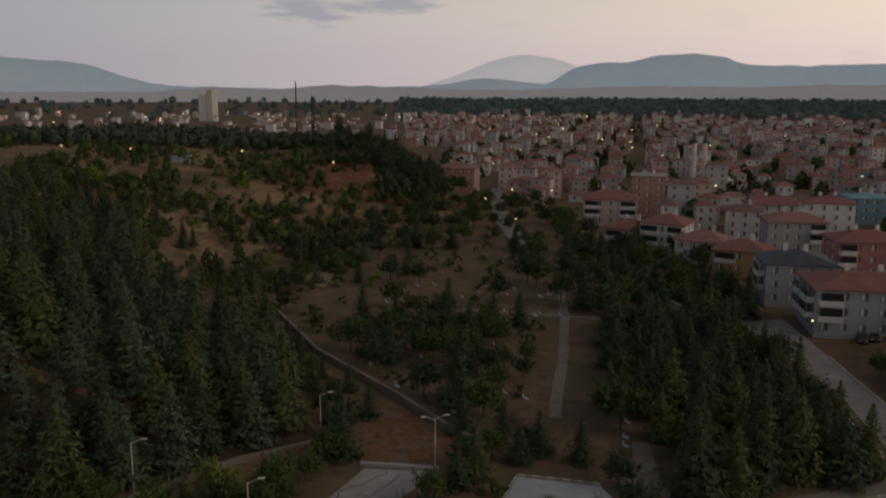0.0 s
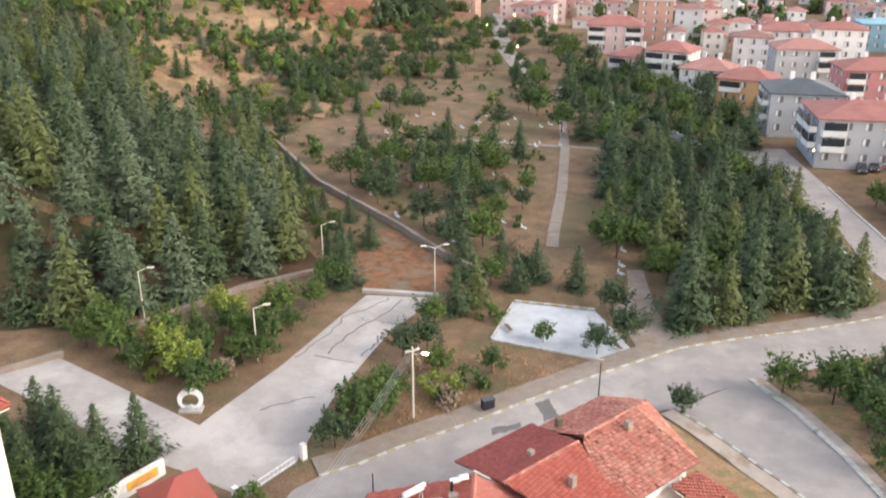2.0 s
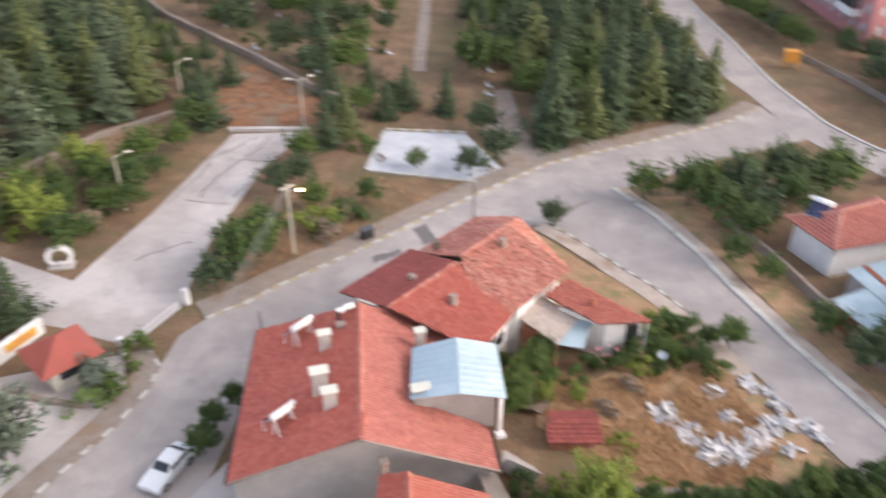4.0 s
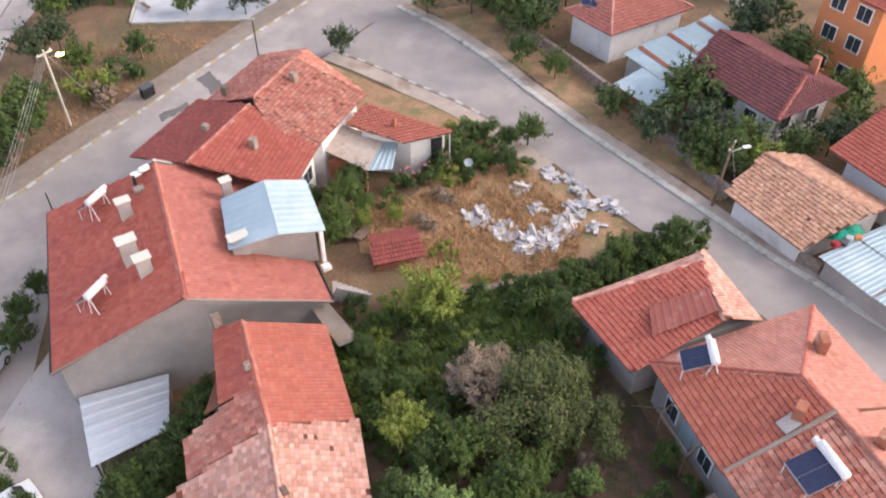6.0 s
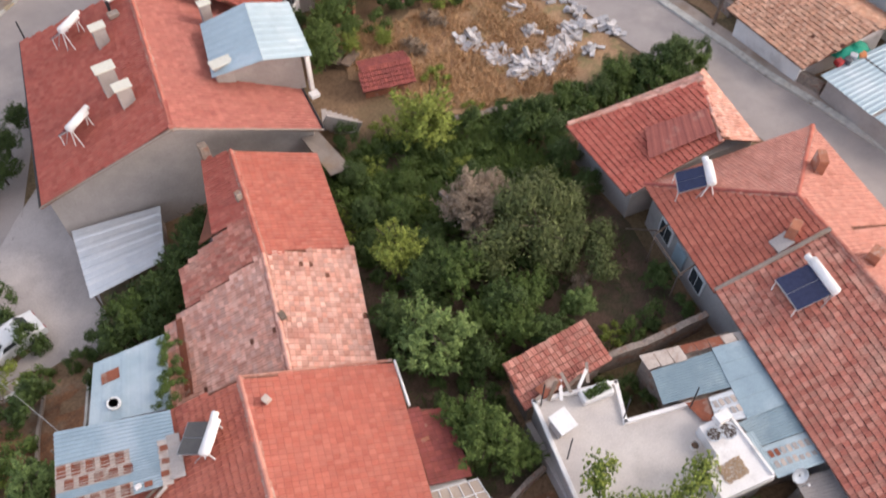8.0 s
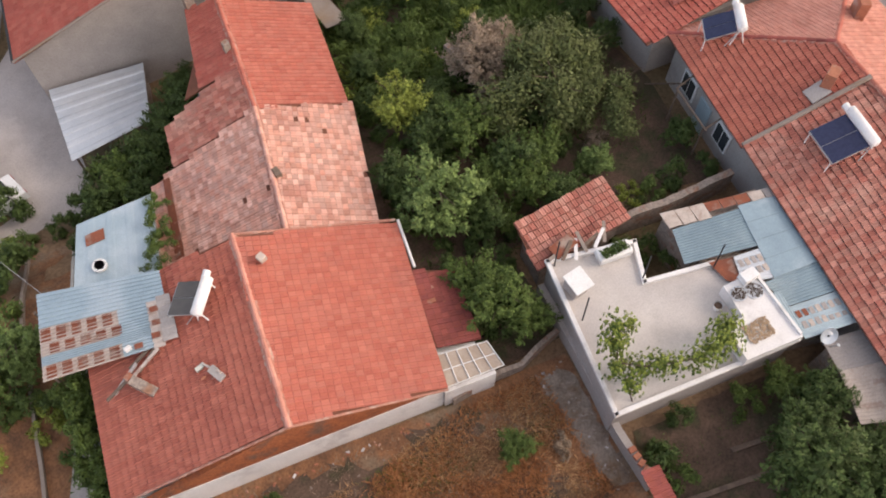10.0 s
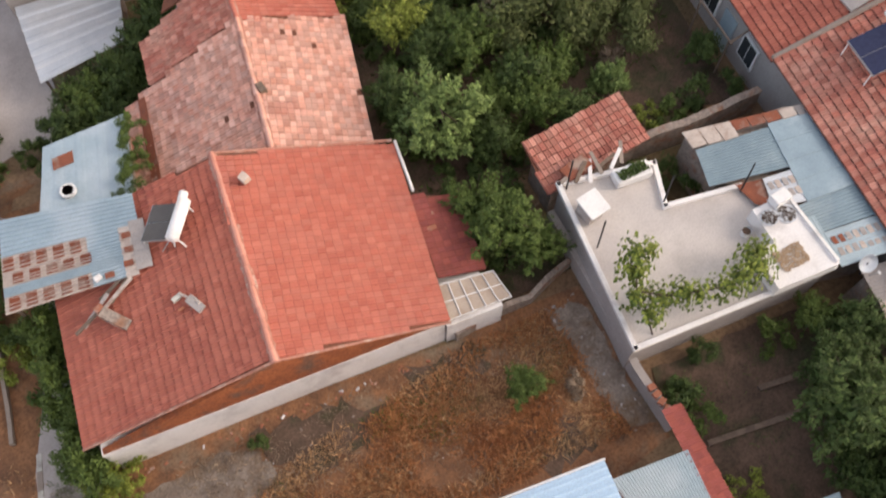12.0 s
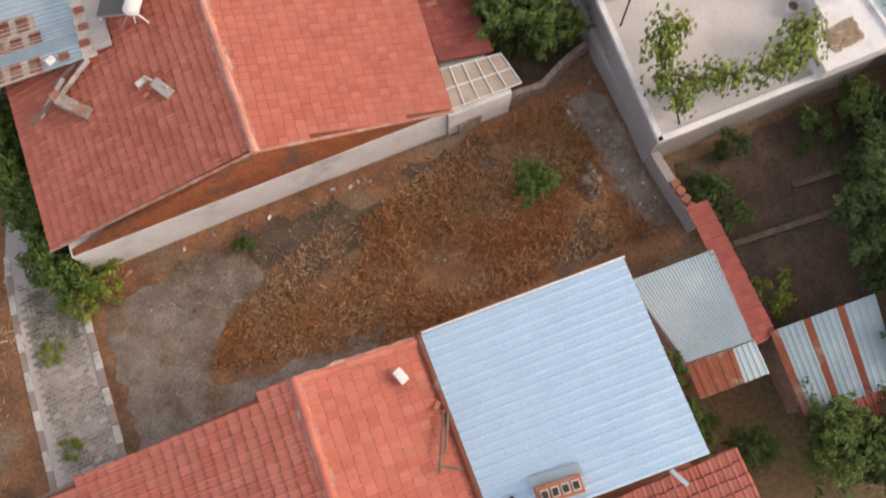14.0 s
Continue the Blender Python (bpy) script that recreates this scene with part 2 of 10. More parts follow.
M = {
    "ground": mat("dry_ground", (0.285, 0.185, 0.11), (0.17, 0.108, 0.066), 0.35, (0.16, 0.125, 0.068), 0.35, 0.6, 0.95, 0, 0.5, 6),
    "lot": mat("dry_grass_soil", (0.34, 0.165, 0.08), (0.145, 0.078, 0.048), 0.9, (0.24, 0.18, 0.125), 0.35, 0.45, 0.95, 0, 0.6, 9),
    "lot_hay": mat("straw_soil", (0.46, 0.30, 0.17), (0.33, 0.19, 0.11), 0.8, (0.25, 0.22, 0.10), 0.5, 0.5, 0.95, 0, 0.6, 9),
    "ash": mat("grey_dirt", (0.33, 0.275, 0.23), (0.165, 0.125, 0.098), 1.1, (0.20, 0.13, 0.08), 0.6, 0.5, 0.95, 0, 0.5, 12),
    "litter": mat("forest_litter", (0.13, 0.075, 0.045), (0.085, 0.055, 0.035), 0.25, (0.065, 0.07, 0.03), 0.5, 0.6, 0.95, 0, 0.5, 5),
    "soil": mat("dark_soil", (0.165, 0.108, 0.078), (0.09, 0.062, 0.045), 1.0, (0.08, 0.075, 0.04), 0.5, 0.45, 0.95, 0, 0.6, 10),
    "hill": mat("golden_hill_grass", (0.39, 0.26, 0.145), (0.21, 0.112, 0.07), 0.055, (0.15, 0.13, 0.06), 2.6, 0.5, 0.95, 0, 0.5, 0.9),
    "red_bank": mat("eroded_red_soil", (0.25, 0.115, 0.07), (0.17, 0.078, 0.05), 0.09, (0.36, 0.20, 0.12), 1.5, 0.4, 0.95, 0, 0.5, 0.9),
    "asphalt": mat("worn_asphalt", (0.39, 0.345, 0.325), (0.32, 0.282, 0.268), 0.45, (0.45, 0.395, 0.365), 0.35, 0.5, 0.9, 0, 0.3, 20),
    "concrete": mat("concrete_paving", (0.48, 0.43, 0.405), (0.39, 0.345, 0.325), 0.4, (0.55, 0.50, 0.475), 0.4, 0.5, 0.9, 0, 0.2, 12),
    "patch": mat("dark_asphalt_patch", (0.20, 0.18, 0.172), (0.16, 0.145, 0.14), 0.8, None, 0.3, 0.4, 0.9, 0, 0.3, 20),
    "pad": mat("pale_concrete", (0.60, 0.60, 0.62), (0.50, 0.50, 0.53), 0.6, (0.42, 0.42, 0.45), 0.4, 0.4, 0.85, 0, 0.15, 12),
    "walk": mat("sidewalk_paving", (0.33, 0.27, 0.23), (0.25, 0.21, 0.18), 0.8, (0.28, 0.20, 0.14), 0.5, 0.4, 0.9, 0, 0.3, 18),
    "cobble": mat("worn_paving_stone", (0.36, 0.31, 0.27), (0.27, 0.23, 0.20), 2.0, (0.20, 0.17, 0.14), 0.5, 0.4, 0.9, 0, 0.3, 18, 0.22, "island"),
    "dust": mat("pale_dusty_paving", (0.50, 0.41, 0.345), (0.40, 0.325, 0.275), 0.7, (0.34, 0.25, 0.185), 0.5, 0.4, 0.92, 0, 0.3, 14),
    "kerb_white": mat("white_kerb_paint", (0.62, 0.60, 0.55), (0.45, 0.42, 0.38), 2.0, (0.3, 0.27, 0.24), 0.6, 0.3, 0.85, 0, 0.3, 20),
    "kerb_tan": mat("yellow_kerb_paint", (0.46, 0.38, 0.24), (0.36, 0.30, 0.21), 2.0, (0.3, 0.27, 0.24), 0.6, 0.3, 0.85, 0, 0.3, 20),
    "plaster_white": mat("white_plaster", (0.84, 0.81, 0.79), (0.74, 0.71, 0.69), 0.9, (0.58, 0.54, 0.52), 0.5, 0.35, 0.9, 0, 0.15, 16),
    "plaster_grey": mat("grey_cement_render", (0.43, 0.385, 0.36), (0.35, 0.315, 0.295), 0.6, (0.48, 0.435, 0.41), 0.4, 0.45, 0.92, 0, 0.2, 12),
    "plaster_cream": mat("cream_plaster", (0.66, 0.64, 0.56), (0.58, 0.56, 0.49), 0.5, None, 0.3, 0.4, 0.88, 0, 0.1, 14),
    "plaster_pink": mat("pink_plaster", (0.55, 0.25, 0.24), (0.48, 0.21, 0.21), 0.5, None, 0.3, 0.4, 0.9, 0, 0.1, 14),
    "plaster_blue": mat("pale_grey_plaster", (0.50, 0.505, 0.53), (0.44, 0.445, 0.47), 0.4, None, 0.3, 0.4, 0.9, 0, 0.1, 14),
    "orange_wall": mat("orange_brick_gable", (0.40, 0.13, 0.05), (0.27, 0.085, 0.04), 1.4, (0.18, 0.10, 0.07), 0.5, 0.35, 0.92, 0, 0.35, 9),
    "paint_orange": mat("orange_plaster", (0.62, 0.24, 0.10), (0.55, 0.21, 0.09), 0.8, None, 0.3, 0.4, 0.9, 0, 0.1, 14),
    "paint_ochre": mat("ochre_plaster", (0.62, 0.40, 0.20), (0.55, 0.35, 0.18), 0.3, None, 0.3, 0.4, 0.9, 0, 0.1, 14),
    "terrace": mat("pale_screed", (0.62, 0.57, 0.53), (0.53, 0.48, 0.45), 0.7, (0.45, 0.41, 0.38), 0.35, 0.4, 0.85, 0, 0.12, 14),
    "white": mat("white_enamel", (0.82, 0.81, 0.80), (0.74, 0.73, 0.72), 2.0, None, 0.3, 0.4, 0.4, 0, 0.05, 20),
    "wood": mat("weathered_wood", (0.22, 0.16, 0.12), (0.13, 0.095, 0.075), 3.0, None, 0.3, 0.4, 0.85, 0, 0.3, 30),
    "bark": mat("bark", (0.12, 0.085, 0.06), (0.07, 0.05, 0.04), 4.0, None, 0.3, 0.4, 0.95, 0, 0.5, 25),
    "dark_steel": mat("dark_painted_steel", (0.05, 0.05, 0.055), (0.035, 0.035, 0.04), 3.0, None, 0.3, 0.4, 0.5, 0.4, 0.1, 25),
    "steel": mat("galvanised_steel", (0.50, 0.50, 0.50), (0.40, 0.40, 0.41), 3.0, None, 0.3, 0.4, 0.45, 0.6, 0.05, 25),
    "lamp_paint": mat("cream_pole_paint", (0.66, 0.62, 0.52), (0.55, 0.51, 0.44), 3.0, None, 0.3, 0.4, 0.6, 0, 0.05, 25),
    "collector": mat("solar_collector_glass", (0.035, 0.045, 0.10), (0.025, 0.03, 0.075), 6.0, None, 0.3, 0.4, 0.16, 0, 0.0, 25),
    "glass": mat("dark_window_glass", (0.03, 0.035, 0.04), (0.05, 0.055, 0.06), 1.0, None, 0.3, 0.4, 0.12, 0, 0.0, 25),
    "tin": mat("grey_blue_sheet_metal", (0.43, 0.53, 0.58), (0.36, 0.45, 0.50), 0.7, (0.50, 0.58, 0.62), 0.4, 0.4, 0.45, 0.25, 0.05, 20),
    "tin_blue": mat("pale_blue_sheet_metal", (0.52, 0.68, 0.82), (0.48, 0.63, 0.77), 0.8, (0.58, 0.72, 0.84), 0.4, 0.3, 0.5, 0.1, 0.03, 20),
    "tin_white": mat("bright_sheet_metal", (0.66, 0.69, 0.73), (0.56, 0.60, 0.65), 0.9, None, 0.4, 0.4, 0.35, 0.35, 0.04, 20),
    "tin_mid": mat("dull_blue_sheet_metal", (0.33, 0.43, 0.49), (0.27, 0.36, 0.42), 0.7, (0.42, 0.51, 0.56), 0.4, 0.4, 0.5, 0.2, 0.05, 20),
    "tin_dark": mat("weathered_blue_grey_sheet", (0.27, 0.36, 0.41), (0.22, 0.30, 0.35), 0.9, (0.33, 0.41, 0.45), 0.4, 0.4, 0.5, 0.15, 0.05, 20),
    "beige_patch": mat("bleached_primer", (0.58, 0.50, 0.44), (0.46, 0.38, 0.33), 2.2, (0.36, 0.25, 0.20), 0.6, 0.35, 0.85, 0, 0.2, 16),
    "dull_panel": mat("dull_collector_cover", (0.13, 0.118, 0.108), (0.10, 0.09, 0.085), 2.0, None, 0.3, 0.4, 0.6, 0, 0.05, 20),
    "tin_rust": mat("rusty_sheet_metal", (0.30, 0.10, 0.055), (0.20, 0.07, 0.045), 2.0, (0.36, 0.27, 0.22), 0.5, 0.35, 0.9, 0, 0.3, 18),
    "patch_red": mat("dull_red_sheet", (0.34, 0.11, 0.085), (0.27, 0.085, 0.07), 1.2, (0.40, 0.20, 0.16), 0.6, 0.35, 0.7, 0.1, 0.15, 14),
    "stone": mat("rubble_stone", (0.70, 0.67, 0.66), (0.52, 0.49, 0.49), 1.5, (0.34, 0.29, 0.26), 0.6, 0.4, 0.92, 0, 0.4, 9, 0.25, "object"),
    "stone_wall": mat("rough_stone_wall", (0.40, 0.33, 0.28), (0.26, 0.21, 0.18), 2.5, (0.32, 0.17, 0.11), 0.6, 0.4, 0.95, 0, 0.5, 9),
    "mortar": mat("pinkish_lime_mortar", (0.47, 0.25, 0.19), (0.40, 0.17, 0.125), 3.5, (0.52, 0.36, 0.30), 0.6, 0.4, 0.95, 0, 0.4, 14),
    "brick": mat("red_hollow_brick", (0.42, 0.17, 0.10), (0.31, 0.12, 0.075), 3.0, (0.45, 0.32, 0.26), 0.5, 0.3, 0.92, 0, 0.3, 16),
    "slate": mat("dark_grey_metal_roof", (0.10, 0.11, 0.13), (0.075, 0.085, 0.10), 0.5, None, 0.3, 0.4, 0.6, 0.1, 0.05, 12),
    "roof_deck": mat("roof_underlay", (0.20, 0.08, 0.05), (0.14, 0.06, 0.04), 2.0, None, 0.3, 0.4, 0.95, 0, 0.2, 14),
    "rubber": mat("black_rubber", (0.025, 0.025, 0.025), (0.02, 0.02, 0.02), 5.0, None, 0.3, 0.4, 0.85, 0, 0.1, 25),
    "car_white": mat("white_car_paint", (0.75, 0.76, 0.77), (0.72, 0.73, 0.74), 1.0, None, 0.3, 0.4, 0.25, 0, 0.0, 25),
    "car_grey": mat("grey_car_paint", (0.12, 0.12, 0.13), (0.10, 0.10, 0.11), 1.0, None, 0.3, 0.4, 0.25, 0.3, 0.0, 25),
    "car_red": mat("red_car_paint", (0.32, 0.03, 0.03), (0.28, 0.025, 0.025), 1.0, None, 0.3, 0.4, 0.25, 0, 0.0, 25),
    "yellow": mat("yellow_paint", (0.78, 0.46, 0.07), (0.70, 0.40, 0.06), 2.0, None, 0.3, 0.4, 0.6, 0, 0.05, 25),
    "tarp": mat("green_tarpaulin", (0.02, 0.34, 0.22), (0.015, 0.25, 0.17), 2.0, None, 0.3, 0.4, 0.6, 0, 0.2, 10),
    "rose": mat("rose_blossom", (0.62, 0.28, 0.28), (0.5, 0.2, 0.22), 2.0, None, 0.3, 0.4, 0.9, 0, 0.0, 10),
    "nuts": mat("drying_nuts", (0.46, 0.34, 0.23), (0.31, 0.21, 0.135), 12.0, None, 0.3, 0.4, 0.9, 0, 0.3, 30),
    "lit": mat("lamp_glow", (1.0, 0.62, 0.22), (1.0, 0.62, 0.22), 1.0, None, 0.3, 0.4, 0.6, 0, 0.0, 10, glow=9.0),
}


def tile_mat(name, c1, c2, rand, tint, source, c3=None, amount=0.3):
    return mat(name, c1, c2, 0.9, c3, 0.45, amount, 0.88, 0, 0.22, 16, rand, source, tint)


# roof tile colours: one recipe for tiles set one by one, one for the joined fields
TILE = {}
for key, c1, c2, rand, tint, c3, amount in (
        ("red", (0.43, 0.118, 0.086), (0.375, 0.098, 0.074), 0.08, (0.47, 0.165, 0.122), (0.33, 0.092, 0.072), 0.3),
        ("orange", (0.48, 0.152, 0.106), (0.42, 0.126, 0.090), 0.07, (0.48, 0.19, 0.145), (0.37, 0.128, 0.098), 0.25),
        ("dark", (0.30, 0.085, 0.074), (0.25, 0.072, 0.064), 0.12, (0.36, 0.10, 0.07), (0.20, 0.06, 0.05), 0.35),
        ("pale", (0.63, 0.35, 0.27), (0.56, 0.265, 0.195), 0.22, (0.66, 0.45, 0.385), (0.50, 0.235, 0.18), 0.25),
        ("mixed", (0.44, 0.165, 0.12), (0.37, 0.125, 0.095), 0.20, (0.56, 0.31, 0.24), (0.50, 0.28, 0.215), 0.3),
        ("gold", (0.56, 0.32, 0.21), (0.47, 0.24, 0.16), 0.17, (0.62, 0.42, 0.31), (0.42, 0.21, 0.14), 0.3),
        ("salmon", (0.55, 0.255, 0.195), (0.50, 0.22, 0.165), 0.10, (0.58, 0.30, 0.235), (0.46, 0.20, 0.15), 0.25),
        ("rose", (0.43, 0.160, 0.128), (0.38, 0.135, 0.108), 0.10, (0.46, 0.19, 0.15), (0.36, 0.125, 0.10), 0.25),
        ("ember", (0.43, 0.140, 0.096), (0.37, 0.112, 0.080), 0.08, (0.47, 0.17, 0.12), (0.32, 0.095, 0.07), 0.3),
        ("purple", (0.17, 0.06, 0.065), (0.13, 0.05, 0.055), 0.10, (0.2, 0.08, 0.08), None, 0.3)):
    TILE[key] = [tile_mat(key + "_clay_tile" + suffix, c1, c2, rand, tint, source, c3, amount) for suffix, source in (("", "object"), ("_field", "island"))]
    # darker tile tones that paint the shade under each course's step
    shade_tones = [tuple(0.36 * v + 0.008 for v in c) for c in (c1, c2, tint)]
    TILE[key] += [tile_mat(key + "_tile_step_shade" + suffix, shade_tones[0], shade_tones[1], rand, shade_tones[2], source) for suffix, source in (("", "object"), ("_field", "island"))]


def leaf_mat(name, c1, c2, rand=0.32):
    m = mat(name, c1, c2, 0.8, None, 0.3, 0.4, 0.7, 0, 0.0, 8, rand, "island", tuple(min(1, 1.3 * v) for v in c2))
    return m


LEAF = {
    "spruce": leaf_mat("blue_green_needles", (0.074, 0.098, 0.052), (0.104, 0.13, 0.074)),
    "cedar": leaf_mat("dark_needles", (0.042, 0.063, 0.026), (0.06, 0.085, 0.037)),
    "pine": leaf_mat("green_needles", (0.082, 0.098, 0.03), (0.11, 0.126, 0.042)),
    "green": leaf_mat("green_leaves", (0.056, 0.09, 0.017), (0.09, 0.13, 0.026)),
    "deep": leaf_mat("deep_green_leaves", (0.041, 0.067, 0.015), (0.062, 0.095, 0.022)),
    "lime": leaf_mat("yellow_green_leaves", (0.15, 0.185, 0.026), (0.2, 0.235, 0.04)),
    "silver": leaf_mat("grey_green_leaves", (0.105, 0.155, 0.042), (0.145, 0.205, 0.058)),
    "olive": leaf_mat("silvery_olive_leaves", (0.098, 0.122, 0.084), (0.132, 0.158, 0.112)),
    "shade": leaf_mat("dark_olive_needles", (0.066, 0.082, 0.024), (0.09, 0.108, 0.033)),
    "dry": leaf_mat("withered_twigs", (0.31, 0.235, 0.165), (0.23, 0.17, 0.12)),
    "russet": leaf_mat("russet_dry_grass", (0.47, 0.22, 0.085), (0.33, 0.14, 0.06)),
    "straw": leaf_mat("dry_grass", (0.54, 0.35, 0.18), (0.42, 0.245, 0.125)),
}


# ---- building blocks ----
def finish(ob, material, smooth=False):
    for m in material if isinstance(material, (list, tuple)) else (material,):
        ob.data.materials.append(m)
    if smooth:
        ob.data.polygons.foreach_set("use_smooth", [True] * len(ob.data.polygons))
    return ob


def thing(name, x, y, z, label, category, group="", kind=""):
    ob = new(name)
    ob.location = (x, y, z)
    return tagged(ob, label, category, group, kind)


def root_place(ob):
    while ob.parent:
        ob = ob.parent
    return ob.location


def raw(name, verts, faces, material, parent=None, label="", smooth=False):
    """A mesh object from world places; under a thing it is laid relative to that thing's base."""
    v = np.asarray(verts, float)
    if parent is not None:
        v = v - np.array(root_place(parent))
    me = bpy.data.meshes.new(name)
    me.from_pydata(v.tolist(), [], [tuple(f) for f in faces])
    ob = new(name, me)
    ob.parent = parent
    if label:
        tagged(ob, label)
    return finish(ob, material, smooth)


def part(name, bm, material, parent=None, label="", smooth=False):
    """Links a bmesh, in world places, as one mesh object under a thing or a part."""
    if parent is not None:
        bmesh.ops.translate(bm, verts=bm.verts, vec=-Vector(root_place(parent)))
    bmesh.ops.recalc_face_normals(bm, faces=bm.faces)
    me = bpy.data.meshes.new(name)
    bm.to_mesh(me)
    bm.free()
    ob = new(name, me)
    ob.parent = parent
    if label:
        tagged(ob, label)
    return finish(ob, material, smooth)


def box(bm, centre, size, rz=0.0, bevel=0.0, tilt=(0, 0)):
    m = Matrix.Translation(centre) @ Euler((radians(tilt[0]), radians(tilt[1]), radians(rz))).to_matrix().to_4x4() @ Matrix.Diagonal((*size, 1))
    made = bmesh.ops.create_cube(bm, size=1, matrix=m)["verts"]
    if bevel:
        bmesh.ops.bevel(bm, geom=list({e for v in made for e in v.link_edges}), offset=bevel, segments=2, affect="EDGES", profile=0.6)
    return bm


def rod(bm, a, b, r0, r1=None, sides=8):
    a, b = Vector(a), Vector(b)
    m = Matrix.Translation((a + b) / 2) @ (b - a).to_track_quat("Z", "Y").to_matrix().to_4x4()
    bmesh.ops.create_cone(bm, cap_ends=True, segments=sides, radius1=r0, radius2=r0 if r1 is None else r1, depth=(b - a).length, matrix=m)
    return bm


def prism(bm, ring, z0, z1):
    """An upright block over a ring of (x, y); z0 and z1 are numbers or lists."""
    n = len(ring)
    low = [bm.verts.new((x, y, z0[i] if isinstance(z0, (list, tuple)) else z0)) for i, (x, y) in enumerate(ring)]
    top = [bm.verts.new((x, y, z1[i] if isinstance(z1, (list, tuple)) else z1)) for i, (x, y) in enumerate(ring)]
    for i in range(n):
        bm.faces.new((low[i], low[(i + 1) % n], top[(i + 1) % n], top[i]))
    bm.faces.new(top)
    bm.faces.new(low[::-1])
    return bm


def slab(bm, pts, thick):
    """A flat plate over a ring of places, thickened downwards."""
    top = [bm.verts.new(p) for p in pts]
    low = [bm.verts.new(Vector(p) - Vector((0, 0, thick))) for p in pts]
    n = len(pts)
    bm.faces.new(top)
    bm.faces.new(low[::-1])
    for i in range(n):
        bm.faces.new((low[i], low[(i + 1) % n], top[(i + 1) % n], top[i]))
    return bm


def inside(px, py, ring):
    hit = False
    for (x0, y0), (x1, y1) in zip(ring, ring[1:] + ring[:1]):
        if (y0 > py) != (y1 > py) and px < (x1 - x0) * (py - y0) / (y1 - y0) + x0:
            hit = not hit
    return hit


# ---- the lie of the land ----
LOW = np.array([
    (0, 7, 0.0), (-11, 7, -0.2), (-12, 18, -0.8), (11, 8, 0.0), (15, 1, 0.0), (27, 3, 0.2), (12, 20, -0.3),
    (19, 23, -0.3), (13, 36, -1.0), (26, 38, -1.5), (36, 27, -1.0), (41, 15, -0.8), (-9, 34, -4.2), (-7, 42, -4.4),
    (-16, 50, -4.8), (0, 64, -4.0), (17, 75, -3.8), (30, 83, -3.8), (22, 66, -3.3), (30, 50, -2.2), (55, 90, -4.0),
    (60, 112, -4.4), (66, 62, -3.0), (48, 40, -1.6), (45, 56, -2.4), (-20, 80, -3.8), (12, 92, -3.8), (20, 145, -3.8),
    (-45, 78, -3.6), (25, 210, -4.2), (-30, 45, -4.9)])


def smooth01(t):
    t = np.clip(t, 0, 1)
    return t * t * (3 - 2 * t)


def land(x, y):
    """The ground's height."""
    x, y = np.asarray(x, float), np.asarray(y, float)
    d2 = (x[..., None] - LOW[:, 0]) ** 2 + (y[..., None] - LOW[:, 1]) ** 2
    w = 1 / (d2 + 20) ** 2
    near = (w * LOW[:, 2]).sum(-1) / w.sum(-1)
    far = smooth01((np.hypot(x - 10, y - 80) - 130) / 150)
    base = near * (1 - far) - 5.0 * far
    foot = np.interp(y, (55, 85, 106, 141, 165, 210, 260, 330, 400, 470), (-260, -70, -14, -30, -42, -46, -34, 0, 16, 10))
    up = smooth01((foot - x) / 150) * 18 + smooth01((foot - x) / 45) * 7
    spur = 12 * np.exp(-((x + 34) / 40) ** 2 - ((y - 350) / 48) ** 2)
    back = 1 - smooth01((y - 395) / 170)
    rough_ = 0.5 * np.sin(x * 0.09 + 1.3) * np.sin(y * 0.07) * smooth01((foot - x) / 30)
    return base + (up + spur + rough_) * back * smooth01((y - 60) / 50)


def G(x, y):
    return float(land(x, y))


def axis(lo, hi, step, reach, grow=1.22):
    mid = list(np.arange(lo, hi + 0.01, step))
    a, d = lo, step
    left = []
    while a > -reach:
        d *= grow
        a -= d
        left.append(a)
    b, d = hi, step
    right = []
    while b < reach:
        d *= grow
        b += d
        right.append(b)
    return np.array(left[::-1] + mid + right)


xs, ys = axis(-110, 90, 2.5, 4800), axis(-40, 420, 2.5, 4800)
gx, gy = np.meshgrid(xs, ys)
gz = land(gx, gy)
nx, ny = len(xs), len(ys)
idx = np.arange(nx * ny).reshape(ny, nx)
quads = np.stack([idx[:-1, :-1], idx[:-1, 1:], idx[1:, 1:], idx[1:, :-1]], -1).reshape(-1, 4)
gm = bpy.data.meshes.new("ground")
gm.from_pydata(np.stack([gx, gy, gz], -1).reshape(-1, 3).tolist(), [], quads.tolist())
ground = finish(new("ground", gm), (M["ground"], M["hill"]), True)
cy, cx = gy[:-1, :-1].ravel() + 1.2, gx[:-1, :-1].ravel() + 1.2
hilly = (land(cx, cy) > -2.6) & (cy > 75) & (cx < 40)
gm.polygons.foreach_set("material_index", hilly.astype(int).tolist())
tagged(ground, "dry grassy ground with bare reddish soil", "ground", kind="structure")


def resample(line, step):
    pts = [Vector((*p, 0)) for p in line]
    out = []
    for a, b in zip(pts, pts[1:]):
        n = max(1, round((b - a).length / step))
        out += [a.lerp(b, i / n) for i in range(n)]
    return out + [pts[-1]]


